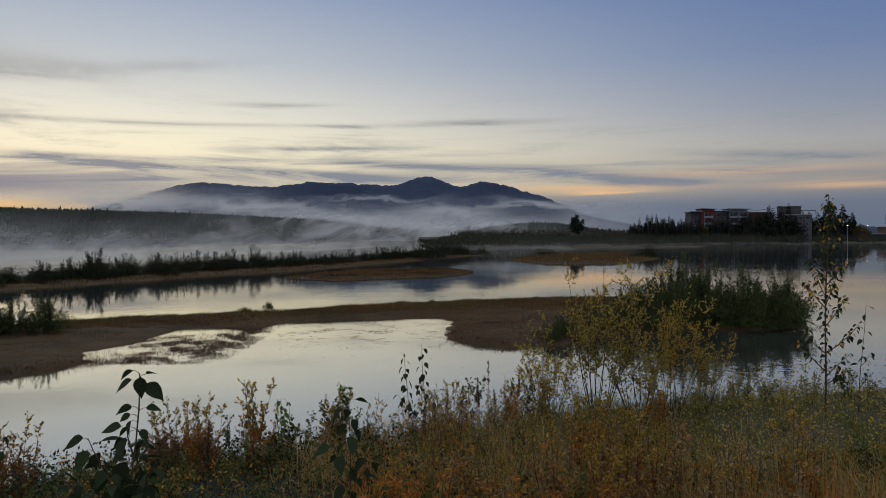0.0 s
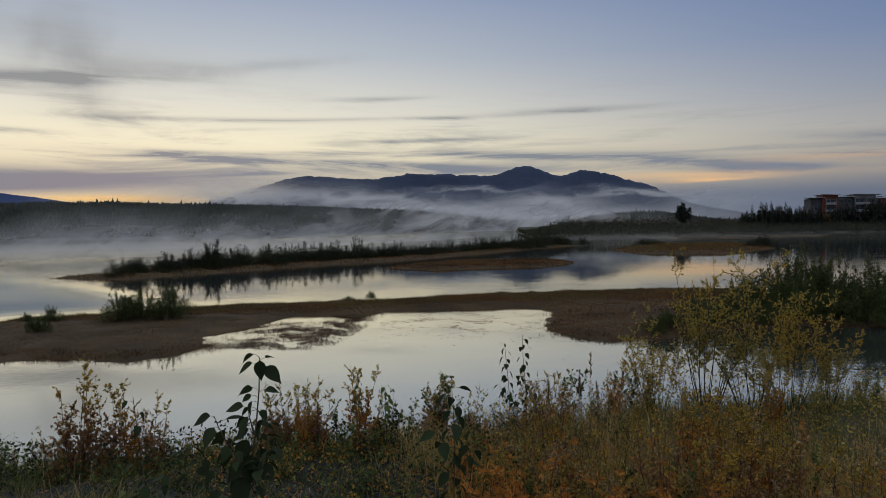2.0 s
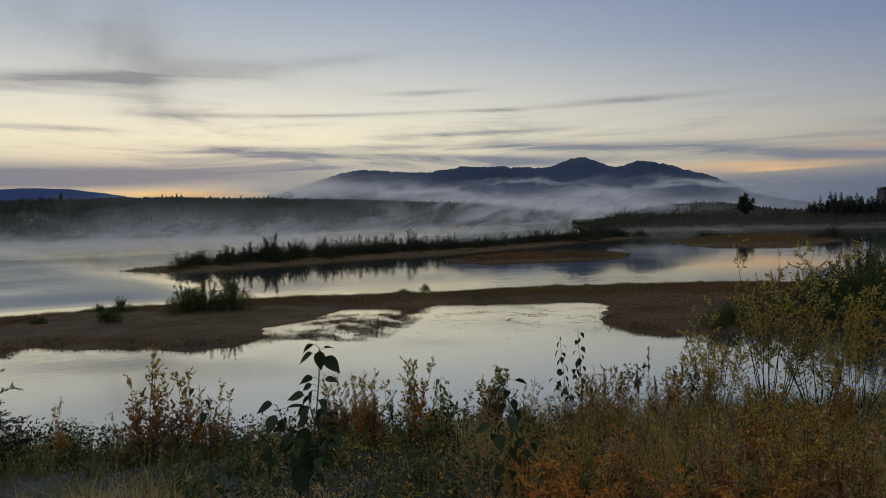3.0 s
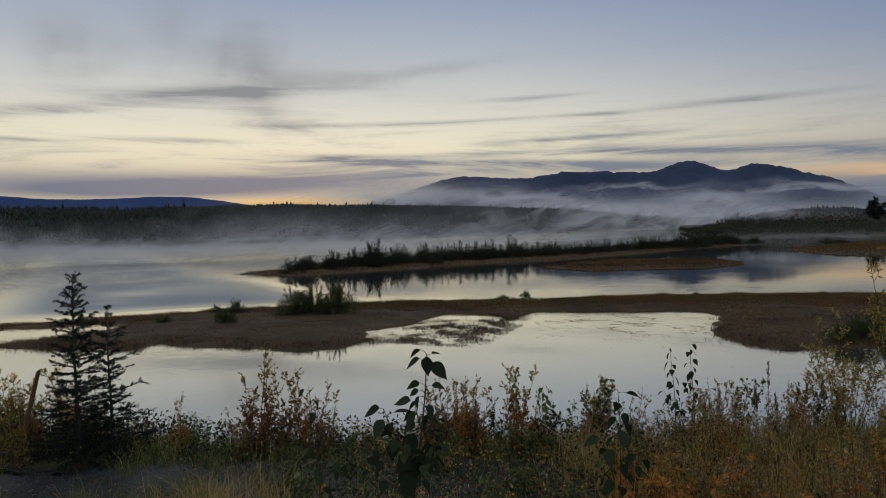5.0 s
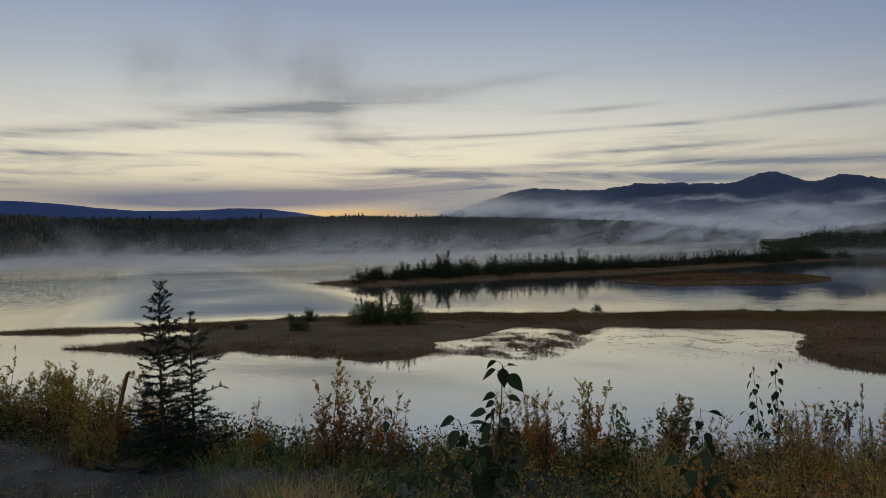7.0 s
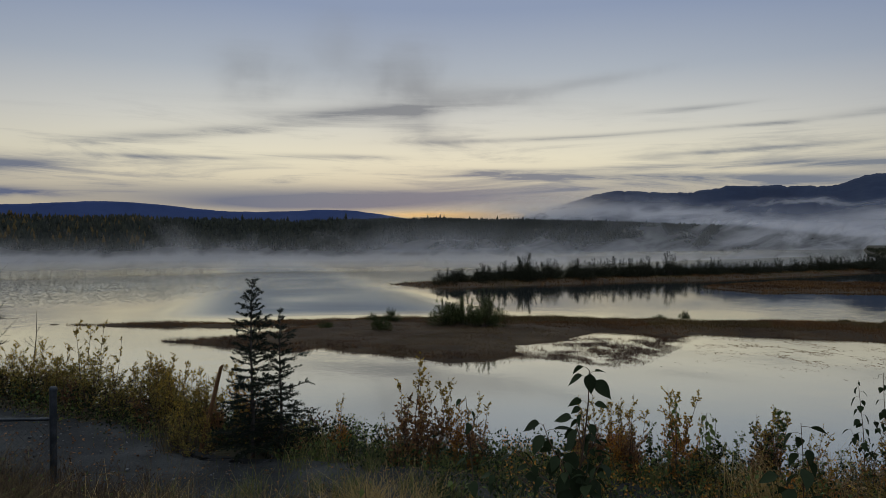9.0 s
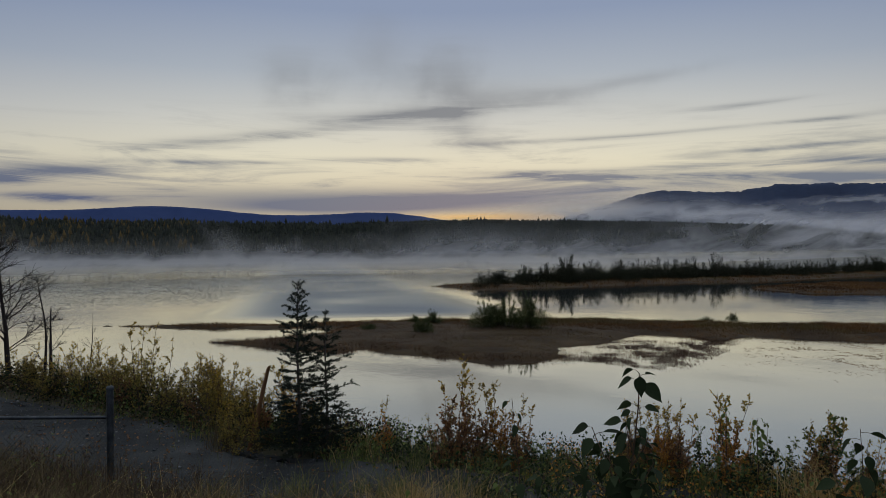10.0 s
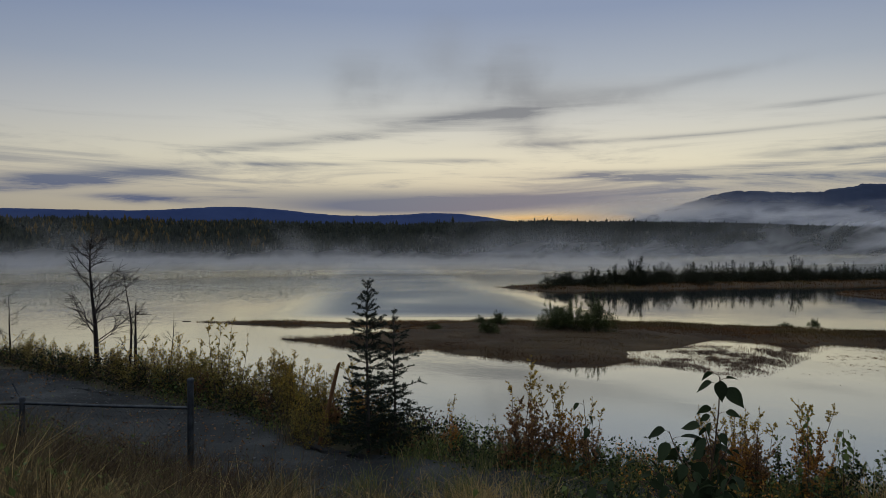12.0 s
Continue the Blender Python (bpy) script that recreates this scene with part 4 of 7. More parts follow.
def shrub(name, label, category, height, spread, n_stems, n_twigs, n_leaves, leaf, mats, seed, stem_r=0.008, droop=0.6, bare=0.25, sides=4, group="", stem_mat=None, upright=2.2, twig_len=0.22, low=0.62, small=False):
    """A shrub of curved stems with twigs, and leaves along the twigs: stems and foliage are its parts."""
    rng = np.random.default_rng(seed)
    thing = new(name)
    tagged(thing, label, category, group)
    twigs = []
    stem_parts, twig_parts = [], []
    for i in range(n_stems):
        a = 2 * pi * i / n_stems + rng.uniform(-0.5, 0.5)
        out = rng.uniform(0.15, 1.0)
        way = (cos(a) * out * spread / height, sin(a) * out * spread / height, 1.0)
        ln = height * (1.03 if i == 0 else rng.uniform(low, 1.0))
        path = limb(rng, (cos(a) * 0.06 * spread, sin(a) * 0.06 * spread, -0.05), way, ln, 0.15 * upright, 8, 0.05)
        stem_parts.append(tube(path, np.linspace(stem_r, stem_r * 0.25, len(path)), sides))
        twigs.append((path[5:], 0.6))
        for j in range(n_twigs):
            k = rng.uniform(bare, 0.97)
            f = k * (len(path) - 1)
            q = path[int(f)] + (path[min(int(f) + 1, len(path) - 1)] - path[int(f)]) * (f % 1)
            b = rng.uniform(0, 2 * pi)
            tw = limb(rng, q, (cos(b), sin(b), rng.uniform(0.3, 1.2)), height * twig_len * rng.uniform(0.5, 1.2) * (1.15 - 0.5 * k), 0.4, 4, 0.1)
            twig_parts.append(tube(tw, np.linspace(stem_r * 0.4, stem_r * 0.18, len(tw)), 3))
            twigs.append((tw, 1.0))
    if small:
        part("stalk_clump", mesh_of("stalk_clump", *join(stem_parts + twig_parts), stem_mat or STEM, True), None, thing)["kind"] = "stuff"
    else:
        for v, f in stem_parts:
            part("stem", mesh_of("stem", v, f, stem_mat or STEM, True), None, thing)
        part("twig_spray", mesh_of("twig_spray", *join(twig_parts), stem_mat or STEM, True), None, thing)["kind"] = "stuff"
    wts = np.array([w_ for _, w_ in twigs])
    pick = rng.choice(len(twigs), n_leaves, p=wts / wts.sum())
    at, way = [], []
    for i in pick:
        tw = twigs[i][0]
        f = rng.uniform(0.15, 1.0) * (len(tw) - 1)
        j = min(int(f), len(tw) - 2)
        at.append(tw[j] + (tw[j + 1] - tw[j]) * (f - j))
        way.append((tw[j + 1] - tw[j]) / (np.linalg.norm(tw[j + 1] - tw[j]) + 1e-9) * 0.6 + rng.normal(0, 0.7, 3))
    at, way = np.array(at), np.array(way)
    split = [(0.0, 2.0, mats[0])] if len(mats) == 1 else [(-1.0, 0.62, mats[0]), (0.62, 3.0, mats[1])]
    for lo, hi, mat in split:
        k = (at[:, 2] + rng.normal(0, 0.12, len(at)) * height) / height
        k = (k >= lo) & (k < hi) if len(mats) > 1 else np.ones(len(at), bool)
        if k.any():
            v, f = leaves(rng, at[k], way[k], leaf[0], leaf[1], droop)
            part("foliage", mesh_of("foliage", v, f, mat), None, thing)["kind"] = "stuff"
    return thing


def bush(name, label, height, radius, n_leaves, leaf, mat, seed, group, shoots=14, crown=0.78):
    """A dense bush from the ground up: stems, leaf clumps of uneven size, and thin shoots standing out of the top."""
    rng = np.random.default_rng(seed)
    thing = new(name)
    tagged(thing, label, "bush", group)
    tips = []
    for i in range(shoots):
        a = 2.4 * i + rng.uniform(-0.4, 0.4)
        out = rng.uniform(0.1, 0.95)
        q = limb(rng, (cos(a) * 0.1, sin(a) * 0.1, -0.05), (cos(a) * out * radius / height, sin(a) * out * radius / height, 1), height * (1.12 - 0.45 * out ** 2) * rng.uniform(0.8, 1.1), 0.25, 7, 0.05)
        if i < 6:
            part("stem", mesh_of("stem", *tube(q, np.linspace(0.02, 0.005, 8), 3), BARK), None, thing)
        tips.append(q)
    part("shoot_clump", mesh_of("shoot_clump", *join([tube(q, np.linspace(0.014, 0.004, 8), 3) for q in tips[6:]]), BARK), None, thing)["kind"] = "stuff"
    c, cr = [], []
    for i in range(26):
        a = rng.uniform(0, 2 * pi)
        d = sqrt_(rng.random()) * 0.85
        top = height * (1 - 0.55 * d ** 2)
        c.append((cos(a) * d * radius, sin(a) * d * radius, rng.uniform(0.05, crown) * top))
        cr.append(rng.uniform(0.16, 0.3) * (radius + height) / 2)
    c, cr = np.array(c), np.array(cr)
    n1 = int(n_leaves * 0.72)
    k = rng.integers(0, 26, n1)
    p = rng.normal(0, 1, (n1, 3))
    p = p / np.linalg.norm(p, axis=1)[:, None] * rng.uniform(0.3, 1.0, (n1, 1)) ** 0.6
    at1 = c[k] + p * cr[k][:, None]
    at1[:, 2] = np.abs(at1[:, 2])
    k = rng.integers(0, shoots, n_leaves - n1)
    f = rng.uniform(2.5, 6.99, n_leaves - n1)
    T_ = np.array(tips)
    at2 = T_[k, f.astype(int)] + (T_[k, f.astype(int) + 1] - T_[k, f.astype(int)]) * (f % 1)[:, None] + rng.normal(0, 0.03 * radius, (n_leaves - n1, 3))
    at = np.vstack([at1, at2])
    v, fc = leaves(rng, at, rng.normal(0, 0.7, at.shape) + np.array([0, 0, 0.6]), leaf[0], leaf[1], 0.1)
    part("foliage", mesh_of("foliage", v, fc, mat), None, thing)["kind"] = "stuff"
    return thing


def sqrt_(x):
    return float(x) ** 0.5


def leaf_mesh(name, length, width, mat, curl=0.25):
    """One broad pointed leaf with a folded midrib and a short stalk end at the origin, pointing along +y."""
    out = ((0.0, 0.03), (0.07, 0.5), (0.18, 0.87), (0.33, 1.0), (0.52, 0.88), (0.7, 0.58), (0.84, 0.27), (0.93, 0.1), (1.0, 0.0))
    v, f = [], []
    for k, wd in out:
        z = -curl * length * k * k
        for s in (-1, 0, 1):
            v.append((s * wd * width / 2, k * length, z + abs(s) * wd * width * 0.16))
    for i in range(len(out) - 1):
        for s in (0, 1):
            a = i * 3 + s
            f.append((a, a + 1, a + 4, a + 3))
    return mesh_of(name, v, f, mat, True)


POPLAR_LEAF = [leaf_mesh("leaf", 0.105, 0.062, LEAF_DARK, 0.25), leaf_mesh("leaf", 0.085, 0.05, LEAF_DARK, 0.4), leaf_mesh("leaf", 0.12, 0.072, LEAF_DARK, 0.12)]
POPLAR_GREEN = [leaf_mesh("leaf", 0.1, 0.06, LEAF_GREEN, 0.3), leaf_mesh("leaf", 0.08, 0.05, LEAF_GREEN, 0.4)]
POPLAR_GOLD = [leaf_mesh("leaf", 0.1, 0.06, LEAF_YELLOW, 0.3), leaf_mesh("leaf", 0.085, 0.055, LEAF_RUST, 0.35)]


def sapling(label, base, top, leaf_kinds, seed, n_leaves, branches=(), stem_r=0.006, leaf_scale=1.0, first=0.25, group="", sway=0.04, hang=0.35, plan=()):
    """A young poplar: a slender stem, side branches, and broad leaves on stalks, each leaf a part."""
    rng = np.random.default_rng(seed)
    thing = new("poplar_sapling")
    thing.location = base
    tagged(thing, label, "sapling", group)
    t = np.array(top) - np.array(base)
    h = np.linalg.norm(t)
    k = np.linspace(0, 1, 12)
    path = k[:, None] * t + np.stack([np.sin(k * 5 + seed), np.cos(k * 4 + seed), k * 0], 1) * sway * h * (k * (1 - k))[:, None]
    part("stem", mesh_of("stem", *tube(path, np.linspace(stem_r, stem_r * 0.3, 12), 6), STEM, True), None, thing)
    carriers = [(path, first, 0 if plan else n_leaves)]
    for f0, az_, ln, rise, nl in branches:
        j = f0 * 11
        q = path[int(j)] + (path[min(int(j) + 1, 11)] - path[int(j)]) * (j % 1)
        b = limb(rng, q, (cos(radians(az_)), sin(radians(az_)), rise), ln, 0.35, 6, 0.05)
        part("branch", mesh_of("branch", *tube(b, np.linspace(stem_r * 0.55, stem_r * 0.2, len(b)), 5), STEM, True), None, thing)
        carriers.append((b, 0.3, nl))
    stalks = []
    for path_, f0, n in carriers:
        for i in range(n):
            k = f0 + (1 - f0) * (i + 0.5) / n
            j = min(k * (len(path_) - 1), len(path_) - 1.001)
            q = path_[int(j)] + (path_[int(j) + 1] - path_[int(j)]) * (j % 1)
            a = i * 2.4 + rng.uniform(-0.5, 0.5)
            out = Vector((cos(a), sin(a), rng.uniform(-0.1, 0.55)))
            ln = rng.uniform(0.025, 0.05) * leaf_scale
            end = q + np.array(out.normalized()) * ln
            stalks.append(tube(np.array([q, (q + end) / 2 + np.array([0, 0, 0.004]), end]), (0.0016, 0.0013, 0.001), 3))
            size = leaf_scale * rng.uniform(0.7, 1.15) * (0.65 if k > 0.97 else 1.0)
            aim = Vector((cos(a), sin(a), rng.uniform(-1.3, 0.25) - hang)).normalized()
            m = Matrix.Translation(end) @ aim.to_track_quat("Y", "Z").to_matrix().to_4x4() @ pose(0, 0, 0, 0, rng.uniform(-45, 45), 0) @ Matrix.Scale(size, 4)
            ob = part("leaf", leaf_kinds[int(rng.integers(len(leaf_kinds)))], None, thing)
            ob.matrix_basis = m
    for f0, turn, rise, size in plan:
        j = min(f0 * 11, 10.999)
        q = path[int(j)] + (path[int(j) + 1] - path[int(j)]) * (j % 1)
        a, e = radians(turn), radians(rise)
        end = q + np.array((cos(a), sin(a), 0.5)) * 0.028
        stalks.append(tube(np.array([q, (q + end) / 2 + np.array([0, 0, 0.004]), end]), (0.0016, 0.0013, 0.001), 3))
        aim = Vector((cos(a) * cos(e), sin(a) * cos(e), sin(e)))
        ob = part("leaf", leaf_kinds[int(rng.integers(len(leaf_kinds)))], None, thing)
        ob.matrix_basis = Matrix.Translation(end) @ aim.to_track_quat("Y", "Z").to_matrix().to_4x4() @ pose(0, 0, 0, 0, rng.uniform(-65, 65), 0) @ Matrix.Scale(size / 0.108, 4)
    part("petiole", mesh_of("petiole", *join(stalks), STEM), None, thing)["kind"] = "stuff"
    return thing


def spruce(label, height, spread, whorls, seed, density=46, thin_top=0.0, base_bare=0.05):
    """A young spruce: a trunk, and whorls of drooping branches set with needles."""
    rng = np.random.default_rng(seed)
    thing = new("young_spruce")
    tagged(thing, label, "spruce tree", "young spruces on the bank")
    k = np.linspace(0, 1, 10)
    trunk = np.stack([0.012 * np.sin(k * 6), 0.012 * np.cos(k * 5), k * height], 1)
    part("trunk", mesh_of("trunk", *tube(trunk, np.linspace(0.028, 0.004, 10) * height / 2.3, 7), BARK, True), None, thing)
    for i in range(whorls):
        f = base_bare + (0.99 - base_bare) * (i + 0.5) / whorls
        n = 6 if f < 0.85 else 5
        reach = spread * (1 - f) ** 0.62 * rng.uniform(0.75, 1.15) + 0.04
        if thin_top and f > 1 - thin_top:
            reach *= 0.45
        br, nd = [], []
        for j in range(n):
            a = 2 * pi * j / n + i * 1.9 + rng.uniform(-0.3, 0.3)
            ln = reach * rng.uniform(0.6, 1.2)
            rise = 0.75 if f > 0.85 else (0.25 if f > 0.5 else -0.1)
            b = limb(rng, (0, 0, f * height + rng.uniform(-0.03, 0.03)), (cos(a), sin(a), rise), ln, 0.28, 5, 0.05)
            br.append(tube(b, np.linspace(0.006, 0.002, len(b)) * height / 2.3, 3))
            shoots = [b]
            for s in range(int(2 + ln * 12)):
                g = rng.uniform(0.25, 0.95) * 5
                q = b[int(g)] + (b[min(int(g) + 1, 5)] - b[int(g)]) * (g % 1)
                c = a + rng.choice([-1, 1]) * rng.uniform(0.5, 1.0)
                shoots.append(limb(rng, q, (cos(c), sin(c), rng.uniform(-0.35, 0.25)), ln * rng.uniform(0.2, 0.4), 0.1, 2, 0.05))
            for sh in shoots:
                m = max(8, int(density * np.linalg.norm(sh[-1] - sh[0]) * 7))
                g = rng.uniform(0, len(sh) - 1.001, m)
                ii = g.astype(int)
                q = sh[ii] + (sh[ii + 1] - sh[ii]) * (g - ii)[:, None]
                w_ = (sh[ii + 1] - sh[ii])
                w_ = w_ / (np.linalg.norm(w_, axis=1)[:, None] + 1e-9) * 0.9 + rng.normal(0, 0.75, (m, 3))
                nd.append(leaves(rng, q, w_, 0.03, 0.009))
        part("bough", mesh_of("bough", *join(br), BARK), None, thing)["kind"] = "stuff"
        part("foliage", mesh_of("foliage", *join(nd), NEEDLE), None, thing)["kind"] = "stuff"
    return thing


def bare_tree(label, height, n_limbs, seed, lean=0.03, radius=0.05, reach=0.45):
    """A dead or leafless small tree: a crooked trunk, limbs and fine twigs."""
    rng = np.random.default_rng(seed)
    thing = new("bare_tree")
    tagged(thing, label, "bare tree", "bare trees on the bank")
    trunk = limb(rng, (0, 0, -0.1), (lean, 0, 1), height + 0.1, 0.3, 10, 0.04)
    part("trunk", mesh_of("trunk", *tube(trunk, np.linspace(radius, radius * 0.12, len(trunk)), 7), DARK_BARK, True), None, thing)
    for i in range(n_limbs):
        f = rng.uniform(0.25, 0.97)
        j = f * (len(trunk) - 1.001)
        q = trunk[int(j)] + (trunk[int(j) + 1] - trunk[int(j)]) * (j % 1)
        a = i * 2.4 + rng.uniform(-0.4, 0.4)
        ln = height * reach * (1.1 - f * 0.8) * rng.uniform(0.6, 1.1)
        b = limb(rng, q, (cos(a), sin(a), rng.uniform(0.25, 1.1)), ln, 0.35, 7, 0.13)
        pieces = [tube(b, np.linspace(radius * 0.2, radius * 0.04, len(b)), 4)]
        for s in range(18):
            g = rng.uniform(0.12, 0.98) * 6.99
            q2 = b[int(g)] + (b[int(g) + 1] - b[int(g)]) * (g % 1)
            c = a + rng.uniform(-1.6, 1.6)
            tw = limb(rng, q2, (cos(c), sin(c), rng.uniform(-0.2, 1.0)), ln * rng.uniform(0.2, 0.5), 0.2, 4, 0.2)
            pieces.append(tube(tw, np.linspace(radius * 0.09, radius * 0.03, len(tw)), 3))
        part("limb", mesh_of("limb", *join(pieces), DARK_BARK), None, thing)
    return thing


def far_spruce(label, height, width, seed, mat, tiers=9, sides=9):
    """A full-grown spruce far off: a trunk and ragged tiers of boughs."""
    rng = np.random.default_rng(seed)
    thing = new("spruce")
    tagged(thing, label, "spruce tree", "spruces on the far shore")
    part("trunk", mesh_of("trunk", *tube([(0, 0, -0.5), (0, 0, height * 0.5), (0, 0, height)], (0.22, 0.14, 0.03), 6), BARK), None, thing)
    n = int(520 * height / 12)
    f = 1 - rng.random(n) ** 0.62
    f = 0.07 + 0.93 * f
    a = rng.uniform(0, 2 * pi, n)
    r = width * (1 - f) ** 0.85 * rng.uniform(0.25, 1.1, n) * (1 + 0.25 * np.sin(f * 40)) + 0.05
    at = np.stack([np.cos(a) * r * 0.4, np.sin(a) * r * 0.4, f * height], 1)
    way = np.stack([np.cos(a), np.sin(a), rng.uniform(-0.55, 0.1, n)], 1)
    v, fc = leaves(rng, at, way, 1.0, 0.55)
    sc = np.repeat((0.35 + 0.75 * r), 5)[:, None]
    v = np.repeat(at, 5, axis=0) + (v - np.repeat(at, 5, axis=0)) * sc
    part("crown", mesh_of("crown", v, fc, mat), None, thing)["kind"] = "stuff"
    return thing


def place(proto, x, y, z, scale=1.0, turn=0.0, tall=None, wide=None):
    sx, _, sz = proto.scale
    m = pose(x, y, z, 0, 0, turn) @ Matrix.Diagonal(((wide or scale) / sx, (wide or scale) / sx, (tall or scale) / sz, 1.0))
    return copy_thing(proto, m)


def seat(ob, x, y, z, turn=0.0, sx=1.0, sz=1.0):
    ob.matrix_basis = pose(x, y, z, 0, 0, turn) @ Matrix.Diagonal((sx, sx, sz, 1.0))
    return ob


def gz(x, y):
    return float(ground_height(np.array([x], float), np.array([y], float))[0])


# ---- the near bank: saplings, shrubs, spruces ----
# Heights are to the tips; the kinds are 1 m tall, so a copy's scale is its height.
KINDS = {}
GROUP = "shrubs along the bank"
KINDS["rust"] = [shrub("birch_shrub", "slender shrub with rust-orange leaves on the bank", "shrub", 1.0, 0.3, 6, 18, 820, (0.034, 0.023), (LEAF_RUST, LEAF_YELLOW), 31 + i, 0.006, group=GROUP, twig_len=0.14, bare=0.08, low=0.4) for i in range(2)]
KINDS["brown"] = [shrub("birch_shrub", "slender shrub with dull red-brown leaves on the bank", "shrub", 1.0, 0.3, 6, 17, 700, (0.034, 0.022), (LEAF_BROWN, OLIVE_LEAF), 36 + i, 0.006, group=GROUP, twig_len=0.14, bare=0.08, low=0.45) for i in range(2)]
KINDS["yellow"] = [shrub("birch_shrub", "thin-stemmed shrub with yellow-green leaves on the bank", "shrub", 1.0, 0.34, 6, 17, 720, (0.033, 0.022), (OLIVE_LEAF, LEAF_YELLOW), 41 + i, 0.006, group=GROUP, twig_len=0.15, bare=0.1, low=0.4) for i in range(3)]
KINDS["tall"] = [shrub("birch_shrub", "tall slender birch shrub with small golden-brown leaves", "shrub", 1.0, 0.3, 8, 24, 2300, (0.026, 0.018), ((LEAF_BROWN, LEAF_RUST)[i], LEAF_YELLOW), 46 + i, 0.0055, group=GROUP, twig_len=0.13, bare=0.1, low=0.45) for i in range(2)]
KINDS["gold"] = [shrub("birch_shrub", "airy birch shrub with small yellow-olive leaves", "shrub", 1.0, 0.32, 7, 22, 1500, (0.026, 0.018), (OLIVE_LEAF, LEAF_YELLOW), 48 + i, 0.0055, group=GROUP, twig_len=0.14, bare=0.12, low=0.45) for i in range(2)]
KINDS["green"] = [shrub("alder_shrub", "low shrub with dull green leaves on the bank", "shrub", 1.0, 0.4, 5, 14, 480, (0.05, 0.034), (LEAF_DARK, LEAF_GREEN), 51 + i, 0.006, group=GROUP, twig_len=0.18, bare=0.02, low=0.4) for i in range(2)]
KINDS["orange"] = [shrub("fireweed", "upright fireweed stalks with narrow orange leaves", "weed", 1.0, 0.2, 4, 4, 360, (0.055, 0.012), (ORANGE_GRASS, LEAF_RUST), 56 + i, 0.005, 0.4, 0.3, 3, "fireweed in the foreground", None, 2.2, 0.1, 0.5, True) for i in range(2)]
KINDS["weed"] = [shrub("tall_weed", "tall dry weed with tan seed tops and small olive leaves", "weed", 1.0, 0.22, 5, 13, 380, (0.04, 0.013), (OLIVE_LEAF, TAN_SEED), 58 + i, 0.0045, 0.3, 0.12, 3, "tall weeds in the foreground", None, 2.4, 0.13, 0.6, True) for i in range(3)]
KINDS["dead"] = [shrub("dead_weed", "dark red-brown dead weed by the fence", "weed", 1.0, 0.4, 5, 12, 420, (0.04, 0.018), (DEAD_WEED,), 64 + i, 0.005, 0.5, 0.1, 3, "dead weeds by the fence", None, 1.5, 0.2, 0.5, True) for i in range(2)]
used = set()
count = 0


def bank_shrub(kind, x, y, h, wide=1.0):
    """Stands one of a kind on the bank: the first of each kind is the pattern itself."""
    global count
    count += 1
    if kind == "rust" and count % 2:
        kind = "brown"
    if x > 1.2 and kind in ("rust", "brown"):
        kind = ("yellow", "weed")[count % 2]
    if x < -8.3 and kind in ("rust", "brown", "yellow"):
        kind = ("gold", "gold", "yellow", kind)[count % 4]
    elif kind in ("rust", "brown", "yellow") and h > 0.95:
        kind = "tall"
    a, r = degrees(atan2(-x, y)), hypot(x, y)
    if r > 4.5:
        # the gaps in the bank's growth, where the water shows
        h = min(h, 0.3) if 24.5 < a < 31.3 or 44.7 < a < 46.6 or 40.9 < a < 42.4 else h
    p = KINDS[kind][count % len(KINDS[kind])]
    z = gz(x, y) - 0.03
    turn = (count * 77) % 360
    if p.name not in used:
        used.add(p.name)
        return seat(p, x, y, z, turn, h * wide, h)
    return place(p, x, y, z, turn=turn, tall=h, wide=h * wide)


